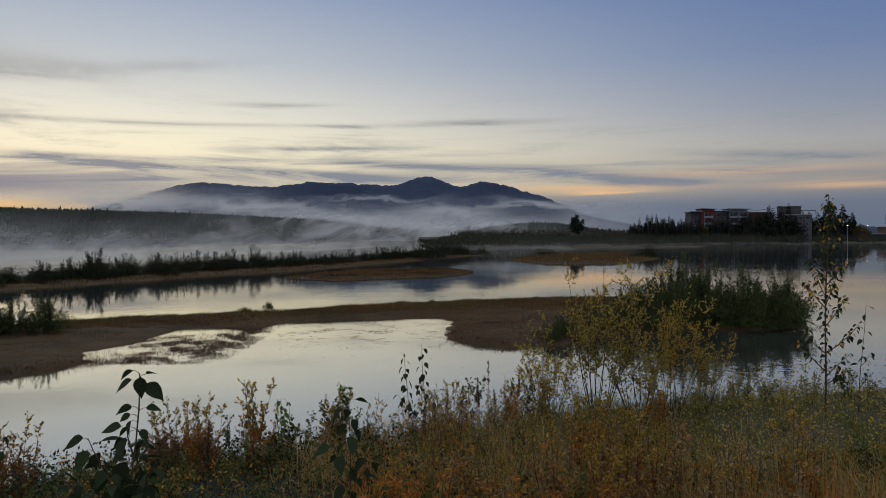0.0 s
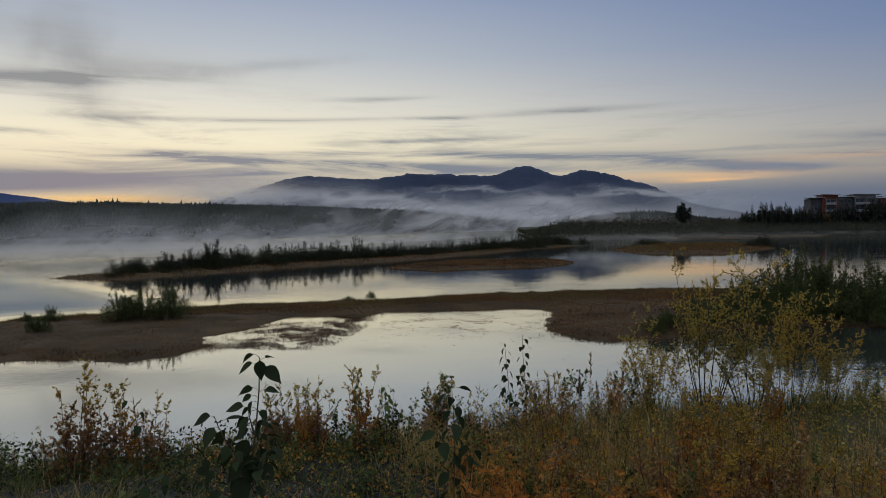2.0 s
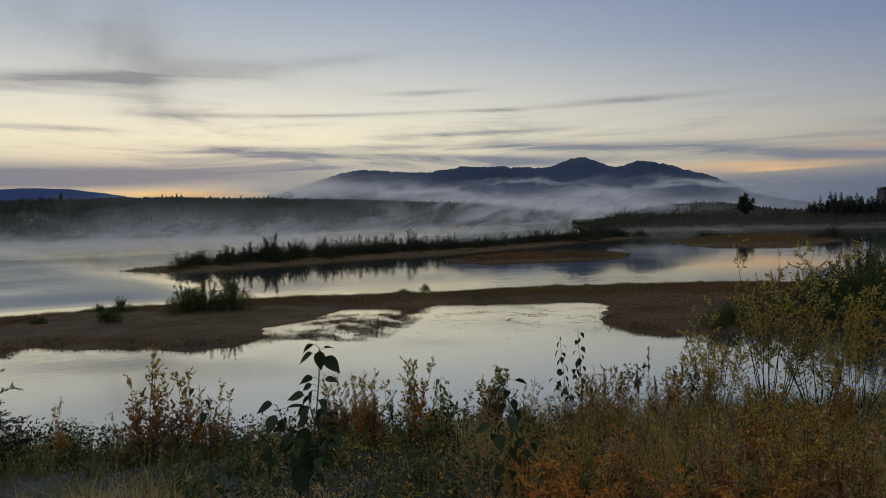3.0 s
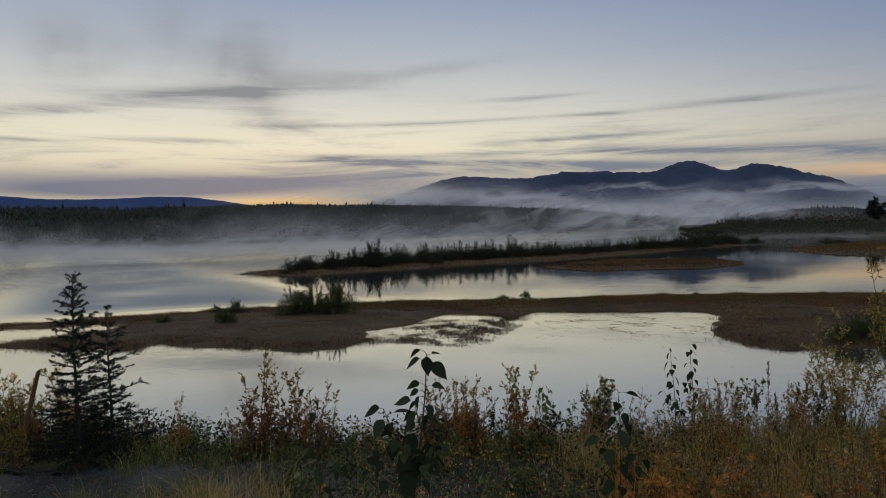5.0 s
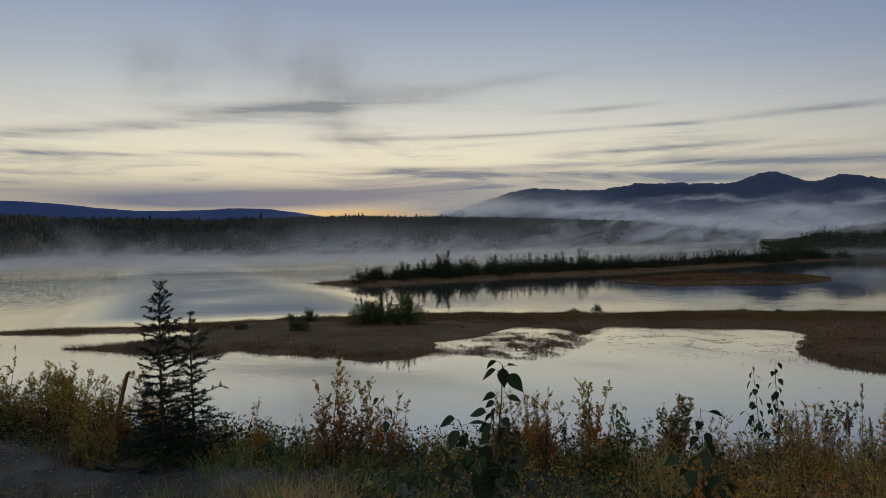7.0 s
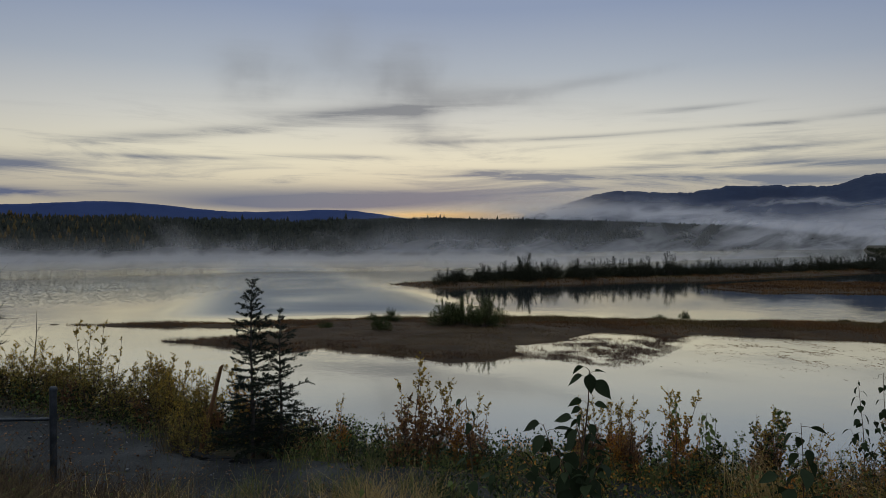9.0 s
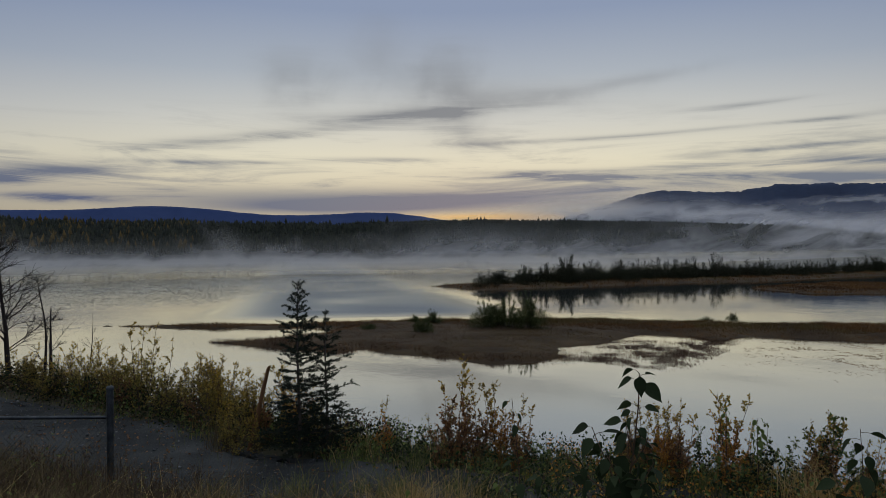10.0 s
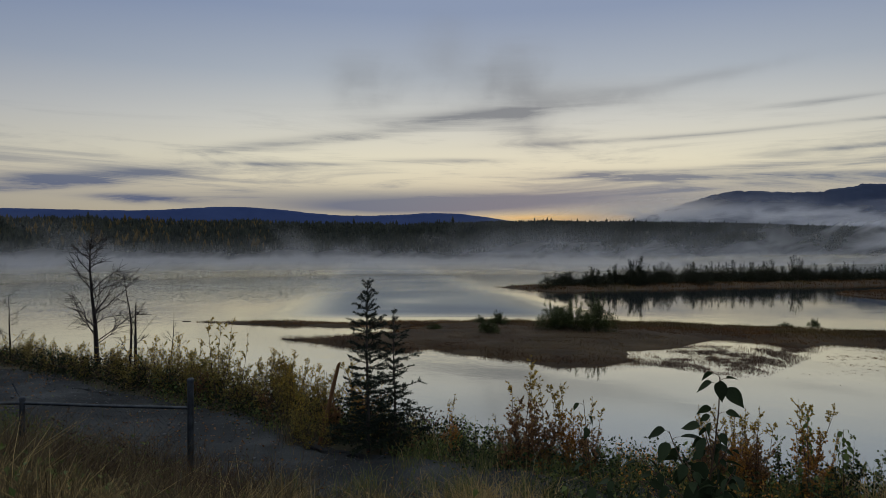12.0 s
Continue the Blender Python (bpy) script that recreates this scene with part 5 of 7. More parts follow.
for x, y, h, k in ((-18.3, 4.3, 0.75, "yellow"), (-17.3, 4.4, 0.8, "yellow"), (-16.2, 4.7, 0.6, "green"), (-15.3, 5.0, 0.6, "yellow"), (-14.3, 5.2, 0.85, "yellow"), (-13.6, 5.3, 0.85, "green"),
                   (-12.7, 5.5, 1.15, "yellow"), (-12.0, 5.6, 1.3, "yellow"), (-11.3, 5.8, 1.62, "yellow"), (-10.7, 5.8, 1.35, "yellow"), (-10.1, 5.9, 1.05, "yellow"), (-9.5, 6.0, 1.15, "rust"),
                   (-9.0, 6.05, 1.05, "yellow"), (-8.56, 6.1, 1.0, "rust"), (-6.6, 6.5, 0.6, "green"), (-6.3, 6.6, 0.84, "rust"), (-5.9, 6.7, 0.5, "green"),
                   (-5.34, 6.88, 1.33, "yellow"), (-5.5, 6.7, 0.8, "rust"), (-5.05, 7.0, 1.1, "rust"), (-4.83, 7.12, 1.03, "yellow"), (-4.58, 7.2, 0.9, "rust"), (-4.3, 7.36, 0.5, "green"),
                   (-3.2, 7.8, 0.9, "rust"), (-2.98, 7.87, 0.84, "rust"), (-2.8, 7.93, 0.95, "rust"), (-2.3, 8.1, 1.08, "rust"), (-1.98, 8.22, 0.86, "green"), (-1.7, 8.3, 0.68, "green"),
                   (-1.45, 8.37, 0.85, "rust"), (-1.05, 8.5, 0.6, "green"), (-0.8, 8.57, 0.58, "rust"), (-0.05, 8.8, 0.65, "rust"), (0.12, 8.88, 0.5, "yellow"), (-2.1, 7.7, 0.6, "green"), (-3.6, 7.4, 0.5, "green"),
                   (1.0, 9.45, 0.95, "yellow"), (1.46, 9.7, 0.7, "yellow"), (1.9, 9.6, 0.8, "rust"), (4.9, 11.1, 0.7, "yellow"), (5.5, 11.2, 0.5, "green"), (7.1, 11.7, 0.7, "green"), (6.2, 11.2, 0.75, "yellow"),
                   (7.6, 11.8, 0.5, "green"), (3.0, 9.2, 0.9, "yellow"), (3.8, 9.8, 0.8, "rust"), (2.4, 8.6, 0.7, "yellow"), (5.0, 9.7, 0.6, "yellow"), (5.8, 8.6, 0.55, "yellow"), (4.3, 7.5, 0.55, "yellow"), (4.6, 7.7, 0.5, "yellow"), (0.7, 8.3, 0.5, "green")):
    bank_shrub(k, x, y, h * (1.14 if x > -6 and k != "green" else 1.0), 0.95 if h > 0.8 else 1.15)
rng = np.random.default_rng(4)
for i in range(60):
    a = radians(rng.uniform(-38, 10))
    r = rng.uniform(5.2, 9.0)
    bank_shrub(("orange", "yellow", "rust", "green", "yellow")[i % 5], -sin(a) * r, cos(a) * r, rng.uniform(0.5, 0.85), 0.9)
for i in range(30):
    a = radians(rng.uniform(-38, 6))
    r = rng.uniform(5.0, 9.5)
    bank_shrub(("yellow", "green", "yellow")[i % 3], -sin(a) * r, cos(a) * r, rng.uniform(0.45, 0.8), 0.9)
for i in range(36):
    a = radians(rng.uniform(-38, 3))
    r = rng.uniform(4.8, 7.5)
    bank_shrub("orange", -sin(a) * r, cos(a) * r, rng.uniform(0.55, 0.95), 1.0)
for i in range(46):
    x = rng.uniform(-8, 5)
    bank_shrub(("rust", "yellow", "rust", "green")[i % 4], x, brow(x) - rng.uniform(-0.1, 0.7), rng.uniform(0.3, 0.55), 1.0)
rng = np.random.default_rng(5)
for i in range(52):
    x = rng.uniform(-21, -8)
    bank_shrub(("yellow", "rust", "yellow", "rust")[i % 4], x, brow(x) - rng.uniform(-0.35, 0.5), rng.uniform(0.7, 1.15) * (0.75 if x < -14 else 1.0), 1.0)
for i in range(34):
    x = rng.uniform(-7.5, 7)
    bank_shrub(("green", "rust", "green", "yellow")[i % 4], x, brow(x) - rng.uniform(-0.5, 0.9), rng.uniform(0.3, 0.55), 1.2)

rng = np.random.default_rng(8)
for i in range(120):
    a = radians(rng.uniform(-30, 5))
    r = rng.uniform(5.8, 9.0)
    bank_shrub(("weed", "weed", "yellow", "weed", "rust")[i % 5], -sin(a) * r, cos(a) * r, rng.uniform(0.75, 1.35) * (0.75 if r > 7.8 or a > 0.02 else 1.0), 1.0)
for i in range(34):
    a = radians(rng.uniform(-24, 6))
    r = rng.uniform(4.9, 6.2)
    bank_shrub("orange", -sin(a) * r, cos(a) * r, rng.uniform(0.6, 1.0), 1.3)
for i in range(34):
    x = rng.uniform(-4.2, 1.6)
    bank_shrub(("rust", "rust", "green", "rust")[i % 4], x, brow(x) - rng.uniform(-0.1, 0.5), rng.uniform(0.65, 1.1), 0.8)
for i in range(6):
    bank_shrub("yellow", 4.35 + 0.16 * i, 7.3 + 0.12 * (i % 3), 0.62, 1.1)

for i in range(46):
    a = radians(rng.uniform(4, 36))
    r = rng.uniform(5.6, 8.0)
    bank_shrub(("green", "green", "weed", "yellow")[i % 4], -sin(a) * r, cos(a) * r, rng.uniform(0.28, 0.5), 1.3)
for i in range(30):
    x = rng.uniform(-14.5, -7.4)
    bank_shrub(("yellow", "rust", "yellow")[i % 3], x, brow(x) - rng.uniform(0.0, 0.7), rng.uniform(0.75, 1.15), 1.0)
for x, y, h in ((-8.15, 5.35, 0.9), (-7.85, 5.3, 0.75), (-8.4, 5.6, 1.0), (-7.7, 5.5, 0.7)):
    bank_shrub("yellow", x, y, h, 1.0)

for i in range(18):
    a = radians(rng.uniform(58, 82))
    r = rng.uniform(6.2, 9.2)
    bank_shrub("dead", -sin(a) * r, cos(a) * r, rng.uniform(0.45, 0.8), 1.2)

# willow shrubs on the right
WIL = [shrub("willow_shrub", "many-stemmed willow with olive-gold leaves over bare dark stems", "shrub", 2.65, 1.5, 15, 17, 2500, (0.075, 0.026), ((LEAF_YELLOW, OLIVE_LEAF) if i else (OLIVE_LEAF, LEAF_YELLOW)), 61 + i, 0.009, 0.3, 0.42, group="willows on the bank", stem_mat=DARK_BARK, twig_len=0.15, low=0.5) for i in range(2)]
seat(WIL[0], 2.35, 10.1, gz(2.35, 10.1), 20, 0.85, 1.04)
seat(WIL[1], 3.55, 10.3, gz(3.55, 10.3), 140, 0.75, 0.98)
place(WIL[0], 2.9, 9.8, gz(2.9, 9.8), turn=200, tall=0.72, wide=0.75)
place(WIL[1], 1.6, 9.9, gz(1.6, 9.9), turn=80, tall=0.66, wide=0.65)
place(WIL[0], 4.3, 10.8, gz(4.3, 10.8), turn=300, tall=0.55, wide=0.6)

# poplar saplings
NEAR_LEAVES = ((1.0, 180, -25, 0.068), (0.99, 350, 15, 0.055), (0.985, 300, -80, 0.075), (0.965, 0, -45, 0.085), (0.975, 190, -35, 0.07), (0.905, 185, -20, 0.075), (0.9, 5, -5, 0.06), (0.885, 200, -30, 0.05),
               (0.87, 240, -60, 0.075), (0.85, 180, -35, 0.06), (0.845, 330, -50, 0.055), (0.8, 120, -20, 0.06), (0.79, 200, -35, 0.075), (0.77, 20, -40, 0.05), (0.76, 210, -70, 0.12), (0.75, 340, -75, 0.115),
               (0.72, 280, -80, 0.12), (0.73, 20, -60, 0.1), (0.7, 220, -45, 0.11), (0.69, 320, -40, 0.1), (0.66, 250, -70, 0.12), (0.65, 160, -40, 0.1), (0.62, 30, -45, 0.1))
sapling("dark-leaved poplar sapling close by on the slope", (-1.25, 2.55, 3.0), (-1.165, 2.55, 4.465), POPLAR_LEAF, 71, 0, ((0.63, 185, 0.32, 0.4, 9), (0.64, 165, 0.32, 1.1, 10), (0.66, 20, 0.18, 1.2, 7), (0.58, 190, 0.3, 0.6, 9), (0.62, 340, 0.24, 1.3, 8), (0.66, 250, 0.2, 1.4, 8), (0.78, 150, 0.12, 1.2, 5), (0.74, 30, 0.14, 1.3, 5)), 0.0075, 0.74, 0.42, hang=0.1, sway=0.07, plan=NEAR_LEAVES)
sapling("short poplar shoot with drooping dark leaves", (-0.5, 3.77, 2.75), (-0.54, 3.76, 4.08), POPLAR_LEAF, 72, 22, ((0.6, 10, 0.22, 1.0, 5), (0.66, 180, 0.2, 1.2, 5)), 0.005, 0.95, 0.4)
sapling("poplar shoot with two broad dark leaves", (-2.19, 3.4, 2.6), (-2.27, 3.36, 4.06), POPLAR_LEAF, 73, 13, ((0.6, 30, 0.25, 0.8, 4),), 0.005, 0.85, 0.4)
sapling("slender poplar sapling with hanging leaves at the bank's edge", (-0.42, 8.67, 2.1), (-0.51, 8.67, 3.46), POPLAR_LEAF, 74, 16, ((0.4, 190, 0.3, 1.5, 5), (0.3, 20, 0.3, 1.5, 5)), 0.007, 0.95, 0.4, hang=0.7)
sapling("slender poplar sapling with hanging leaves at the bank's edge", (-0.22, 8.73, 2.1), (-0.28, 8.73, 3.56), POPLAR_LEAF, 75, 18, ((0.35, 10, 0.3, 1.5, 5), (0.45, 170, 0.3, 1.6, 4)), 0.007, 0.95, 0.35, hang=0.7)
sapling("green-topped poplar sapling among rust shrubs", (-2.3, 8.05, 2.1), (-2.31, 8.05, 3.16), POPLAR_GREEN, 76, 22, (), 0.006, 0.9, 0.5, hang=0.9)
sapling("green-topped poplar sapling among rust shrubs", (-1.97, 8.15, 2.1), (-1.99, 8.15, 2.98), POPLAR_GREEN, 77, 22, (), 0.006, 0.95, 0.45, hang=0.9)
sapling("tall thin poplar with dark and yellowing leaves by the gravel", (5.85, 10.15, gz(5.85, 10.15)), (5.87, 10.16, 5.61), POPLAR_LEAF + POPLAR_LEAF + POPLAR_LEAF + POPLAR_GOLD, 78, 110,
        ((0.5, 190, 0.55, 1.0, 20), (0.42, 10, 0.6, 0.9, 20), (0.62, 170, 0.45, 1.0, 18), (0.6, 350, 0.5, 1.0, 18), (0.7, 200, 0.4, 1.0, 16), (0.72, 20, 0.4, 1.0, 16), (0.8, 120, 0.3, 1.2, 14), (0.84, 300, 0.25, 1.2, 14), (0.9, 60, 0.2, 1.4, 12), (0.92, 220, 0.2, 1.4, 12),
         (0.3, 200, 0.8, 0.5, 18), (0.3, 340, 0.65, 0.6, 18), (0.22, 180, 0.65, 0.7, 16), (0.2, 20, 0.55, 0.7, 16), (0.16, 270, 0.5, 0.6, 14), (0.52, 270, 0.5, 1.0, 16), (0.55, 90, 0.5, 1.0, 16)), 0.017, 0.88, 0.2, sway=0.03)
sapling("bare-stemmed poplar shoot beside the tall one", (6.45, 10.3, gz(6.4, 10.3)), (6.55, 10.3, 3.95), POPLAR_LEAF, 79, 9, ((0.45, 10, 0.3, 0.8, 4),), 0.008, 1.0, 0.35)
for i, (x, y, top) in enumerate(((-3.4, 4.9, 2.95), (-3.0, 4.4, 3.05), (-2.6, 4.7, 2.9), (-3.9, 4.3, 2.95), (-1.8, 4.9, 2.95), (-0.3, 5.0, 2.95), (-1.2, 4.5, 3.1))):
    sapling("low poplar shoot with broad leaves in the grass", (x, y, gz(x, y) - 0.02), (x + 0.03, y, top), POPLAR_GREEN + POPLAR_LEAF, 90 + i, 12, (), 0.005, 0.95, 0.3, group="low poplar shoots")

# young spruces
s1 = spruce("dark young spruce with a ragged top on the bank", 2.36, 0.5, 22, 81, 56)
seat(s1, -7.15, 5.8, gz(-7.15, 5.8) - 0.02, 0)
s2 = spruce("thin young spruce with a bare leader", 2.0, 0.42, 17, 82, 46, 0.16)
seat(s2, -6.92, 6.08, gz(-6.92, 6.08) - 0.02, 40)

# leafless trees
b1 = bare_tree("leafless grey tree standing in the bank shrubs", 2.95, 30, 84, 0.02, 0.062, 0.5)
seat(b1, -15.4, 5.2, gz(-15.4, 5.2), 0)
b2 = bare_tree("thin leafless tree beside the larger bare one", 2.25, 12, 85, 0.03, 0.035, 0.4)
seat(b2, -14.4, 5.45, gz(-14.4, 5.45), 60)
b3 = bare_tree("broken dead stem among the shrubs", 1.65, 7, 86, -0.02, 0.05, 0.45)
seat(b3, -14.15, 5.5, gz(-14.15, 5.5), 120)
b4 = bare_tree("fine leafless sapling on the bank", 1.6, 8, 87, 0.12, 0.018, 0.3)
seat(b4, -13.2, 5.75, gz(-13.2, 5.75), 10)
b5 = bare_tree("thin leafless tree at the bank's end", 1.7, 9, 88, 0.25, 0.03, 0.5)
seat(b5, -18.9, 4.4, gz(-18.9, 4.4), 0)

# ---- the broken post and the fence ----
TIMBER = material("weathered_orange_timber", [(0.13, 0.06, 0.025), (0.2, 0.1, 0.04), (0.26, 0.15, 0.07)], 5.0, 0.85, 40.0, 0.5, stretch=(1, 1, 0.15))
ZINC = material("dull_zinc", [(0.035, 0.042, 0.046), (0.06, 0.068, 0.073), (0.1, 0.11, 0.115)], 8.0, 0.45, 60.0, 0.15, metallic=0.7)


def broken_post(x, y):
    bm = bmesh.new()
    bmesh.ops.create_cone(bm, cap_ends=True, segments=10, radius1=0.033, radius2=0.027, depth=1.3)
    for v in bm.verts:
        v.co.z += 0.65
        if v.co.z > 1.2:
            v.co.z += v.co.x * 1.6
        v.co.x += 0.01 * sin(v.co.z * 7)
    bmesh.ops.bevel(bm, geom=bm.edges[:], offset=0.004, segments=1, affect="EDGES")
    ob = part("wooden_post", bm, TIMBER)
    ob.matrix_basis = Matrix.Translation((x, y, gz(x, y) - 0.1)) @ Matrix.Rotation(radians(13), 4, Vector((-0.8, 0.6, 0)))
    tagged(ob, "leaning orange-brown wooden post, broken at the top", "post")


broken_post(-7.95, 5.55)


def fence():
    thing = new("wire_fence")
    tagged(thing, "low galvanised wire-mesh fence with steel posts and a top rail", "fence")
    a, b = Vector((-8.89, 2.14, 0)), Vector((-7.65, 3.54, 0))
    c = a + (a - b) * 1.6
    c.y -= 0.25
    za, zb, zc = 3.14, 3.05, 3.2

    def post(p, r, top, bottom):
        k = [(p.x, p.y, bottom), (p.x, p.y, top - 0.012), (p.x, p.y, top), (p.x, p.y, top + 0.012)]
        o = part("post", mesh_of("post", *tube(k, (r, r, r * 0.95, r * 0.4), 12), ZINC, True), None, thing)
        cap = [(p.x, p.y, top - 0.03), (p.x, p.y, top - 0.005), (p.x, p.y, top + 0.014), (p.x, p.y, top + 0.02)]
        part("cap", mesh_of("cap", *tube(cap, (r * 1.12, r * 1.12, r * 0.8, 0.001), 12), ZINC, True), None, o)
        return o

    post(b, 0.037, 3.385, gz(b.x, b.y) - 0.1)
    o = post(a, 0.032, 3.2, gz(a.x, a.y) - 0.1)
    arm = [(a.x, a.y, 3.18), (a.x - 0.05, a.y - 0.04, 3.27), (a.x - 0.09, a.y - 0.07, 3.36)]
    part("arm", mesh_of("arm", *tube(arm, (0.012, 0.011, 0.01), 6), ZINC, True), None, o)
    post(c, 0.032, 3.25, gz(c.x, c.y) - 0.1)
    for p, q, z0, z1 in ((a, b, za, zb), (c, a, zc, za)):
        rail = [(p.x, p.y, z0), ((p.x + q.x) / 2, (p.y + q.y) / 2, (z0 + z1) / 2 - 0.006), (q.x, q.y, z1)]
        part("top_rail", mesh_of("top_rail", *tube(rail, (0.019, 0.019, 0.019), 8), ZINC, True), None, thing)
        wires = []
        d = q - p
        n = int(d.length / 0.06)
        for i in range(-12, n + 12):
            for s in (1, -1):
                pts = []
                for k in np.linspace(0, 1, 9):
                    f = (i + s * k * 12) / n
                    if 0 <= f <= 1:
                        zt = z0 + (z1 - z0) * f
                        pts.append((p.x + d.x * f + 0.012 * s, p.y + d.y * f, zt - k * 0.85))
                if len(pts) > 1:
                    wires.append(tube(pts, [0.0016] * len(pts), 3))
        part("wire_mesh", mesh_of("wire_mesh", *join(wires), ZINC), None, thing)["kind"] = "stuff"


fence()


# ---- grass and low growth on the bank ----
def bank_points(rng, n, az0, az1, r0, r1=30.0):
    a = np.radians(rng.uniform(az0, az1, n * 3))
    r = np.sqrt(rng.uniform(r0 ** 2, 14.0 ** 2, n * 3))
    far = rng.random(n * 3) < 0.25
    r = np.where(far, rng.uniform(8, 24, n * 3), r)
    x, y = -np.sin(a) * r, np.cos(a) * r
    s = y - brow(x)
    k = (s < 0.9) & (r < r1)
    x, y, s, r, a = x[k][:n], y[k][:n], s[k][:n], r[k][:n], np.degrees(a[k][:n])
    return x, y, s, r, a


def track_gap(x, s, a, rng, most=0.96):
    """True where growth may stand: the gravel stays nearly bare, most of all on the open left."""
    on = (s > -3.1) & (s < -0.95 + 0.25 * np.sin(x * 2.3))
    keep = np.where(a > 38, 1 - most, np.where(a > 36, 0.3, np.where(a > 14, 0.8, np.where(a < -24, 0.6, 0.75))))
    return ~on | (rng.random(len(x)) < keep)


def bank_grass(name, label, mat, n, az0, az1, r0, height, width, lean, seed, r1=30.0, patch=None):
    rng = np.random.default_rng(seed)
    x, y, s, r, a = bank_points(rng, n, az0, az1, r0, r1)
    k = track_gap(x, s, a, rng)
    if patch:
        k &= wave(x, y, patch, seed) > rng.uniform(-0.5, 0.6, len(x))
    x, y = x[k], y[k]
    b = np.stack([x, y, ground_height(x, y) - 0.01], 1)
    v, f = blades(rng, b, height * (0.8 + 0.4 * wave(x, y, 1.1, seed)), width, lean)
    tagged(new(name, mesh_of(name, v, f, mat)), label, "grass", kind="stuff")


bank_grass("bank_grass", "dull green grass over the bank", GREEN_GRASS, 20000, -42, 82, 3.5, 0.28, 0.007, 0.7, 101)
bank_grass("straw_grass", "pale dry grass in tufts on the bank", STRAW_GRASS, 5000, -42, 60, 3.5, 0.45, 0.006, 0.6, 102, patch=1.2)
bank_grass("orange_stalks", "dense rust-orange stalks in the foreground", ORANGE_GRASS, 8500, -34, 8, 4.6, 0.7, 0.008, 0.35, 103, 7.6, 1.4)
bank_grass("tall_straw", "tall straw-coloured grass in the foreground", STRAW_GRASS, 4600, -42, 4, 4.4, 0.85, 0.006, 0.45, 104, 8.0, 0.9)


def tufts(name, label, mat, n, per, az0, az1, r0, r1, height, spread, seed, lean=1.2, bare=0.985):
    """Clumps of long grass, the blades arching outwards."""
    rng = np.random.default_rng(seed)
    x, y, s, r, a = bank_points(rng, n * 3, az0, az1, r0, r1)
    k = track_gap(x, s, a, rng, bare)
    x, y = x[k][:n], y[k][:n]
    size = rng.uniform(0.5, 1.25, len(x))
    cx, cy, cs = np.repeat(x, per), np.repeat(y, per), np.repeat(size, per)
    bx, by = cx + rng.normal(0, spread, len(cx)) * cs, cy + rng.normal(0, spread, len(cx)) * cs
    b = np.stack([bx, by, ground_height(bx, by) - 0.01], 1)
    v, f = blades(rng, b, height * cs, 0.006, lean)
    tagged(new(name, mesh_of(name, v, f, mat)), label, "grass", kind="stuff")


tufts("grass_tufts", "arching tan grass tufts round the fence", TAN_GRASS, 170, 60, 50, 84, 4.6, 10.0, 0.55, 0.09, 105)
tufts("grass_tufts", "arching pale grass tufts beside the track", STRAW_GRASS, 120, 60, 22, 62, 3.6, 6.4, 0.45, 0.07, 108)
tufts("grass_tufts", "arching straw grass tufts in the foreground", STRAW_GRASS, 90, 55, -42, 12, 4.2, 8.5, 0.6, 0.08, 109)
tufts("grass_tufts", "pale feathery straw tufts by the fence", STRAW_GRASS, 34, 80, 54, 80, 4.2, 6.6, 0.5, 0.1, 123)
tufts("grass_tufts", "pale dry grass tufts on the near edge of the track", STRAW_GRASS, 34, 75, 36, 60, 6.1, 7.3, 0.5, 0.1, 124, 1.2, 0.3)
tufts("grass_tufts", "dull green weeds on the near edge of the track", GREEN_GRASS, 30, 60, 34, 58, 6.1, 7.8, 0.35, 0.12, 125, 1.2, 0.3)
tufts("grass_tufts", "pale straw tufts on the track's near edge", STRAW_GRASS, 150, 70, 34, 62, 3.9, 5.6, 0.5, 0.09, 119, 1.2, 0.2)
tufts("grass_tufts", "dull green grass tufts on the bank", GREEN_GRASS, 260, 55, -42, 50, 4.0, 12.0, 0.4, 0.09, 110)


def undergrowth(name, label, mat, n, az0, az1, r0, top, size, seed):
    rng = np.random.default_rng(seed)
    x, y, s, r, a = bank_points(rng, n, az0, az1, r0)
    k = track_gap(x, s, a, rng, 0.99)
    x, y = x[k], y[k]
    z = ground_height(x, y) + top * rng.random(len(x)) ** 1.5 * (0.7 + 0.5 * wave(x, y, 1.3, seed))
    at = np.stack([x, y, z], 1)
    v, f = leaves(rng, at, rng.normal(0, 1, (len(at), 3)) + np.array([0, 0, 0.4]), size, size * 0.6, 0.3)
    tagged(new(name, mesh_of(name, v, f, mat)), label, "undergrowth", kind="stuff")


undergrowth("undergrowth", "dark green herbs and low leaves on the bank", LEAF_GREEN, 16000, 0, 82, 3.8, 0.45, 0.06, 111)
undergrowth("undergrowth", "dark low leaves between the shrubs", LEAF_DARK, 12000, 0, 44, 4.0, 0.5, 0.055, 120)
undergrowth("undergrowth", "dull olive low leaves in the foreground", OLIVE_LEAF, 7000, -42, 2, 4.2, 0.55, 0.05, 118)
undergrowth("undergrowth", "yellowing herbs under the willows", OLIVE_LEAF, 7000, -42, -6, 5.5, 0.8, 0.05, 126)
undergrowth("undergrowth", "yellow-green low leaves on the bank", LEAF_YELLOW, 6000, -42, 30, 3.8, 0.5, 0.05, 112)
undergrowth("undergrowth", "rust-coloured low leaves on the bank", LEAF_RUST, 3500, 2, 30, 4.0, 0.5, 0.04, 113)


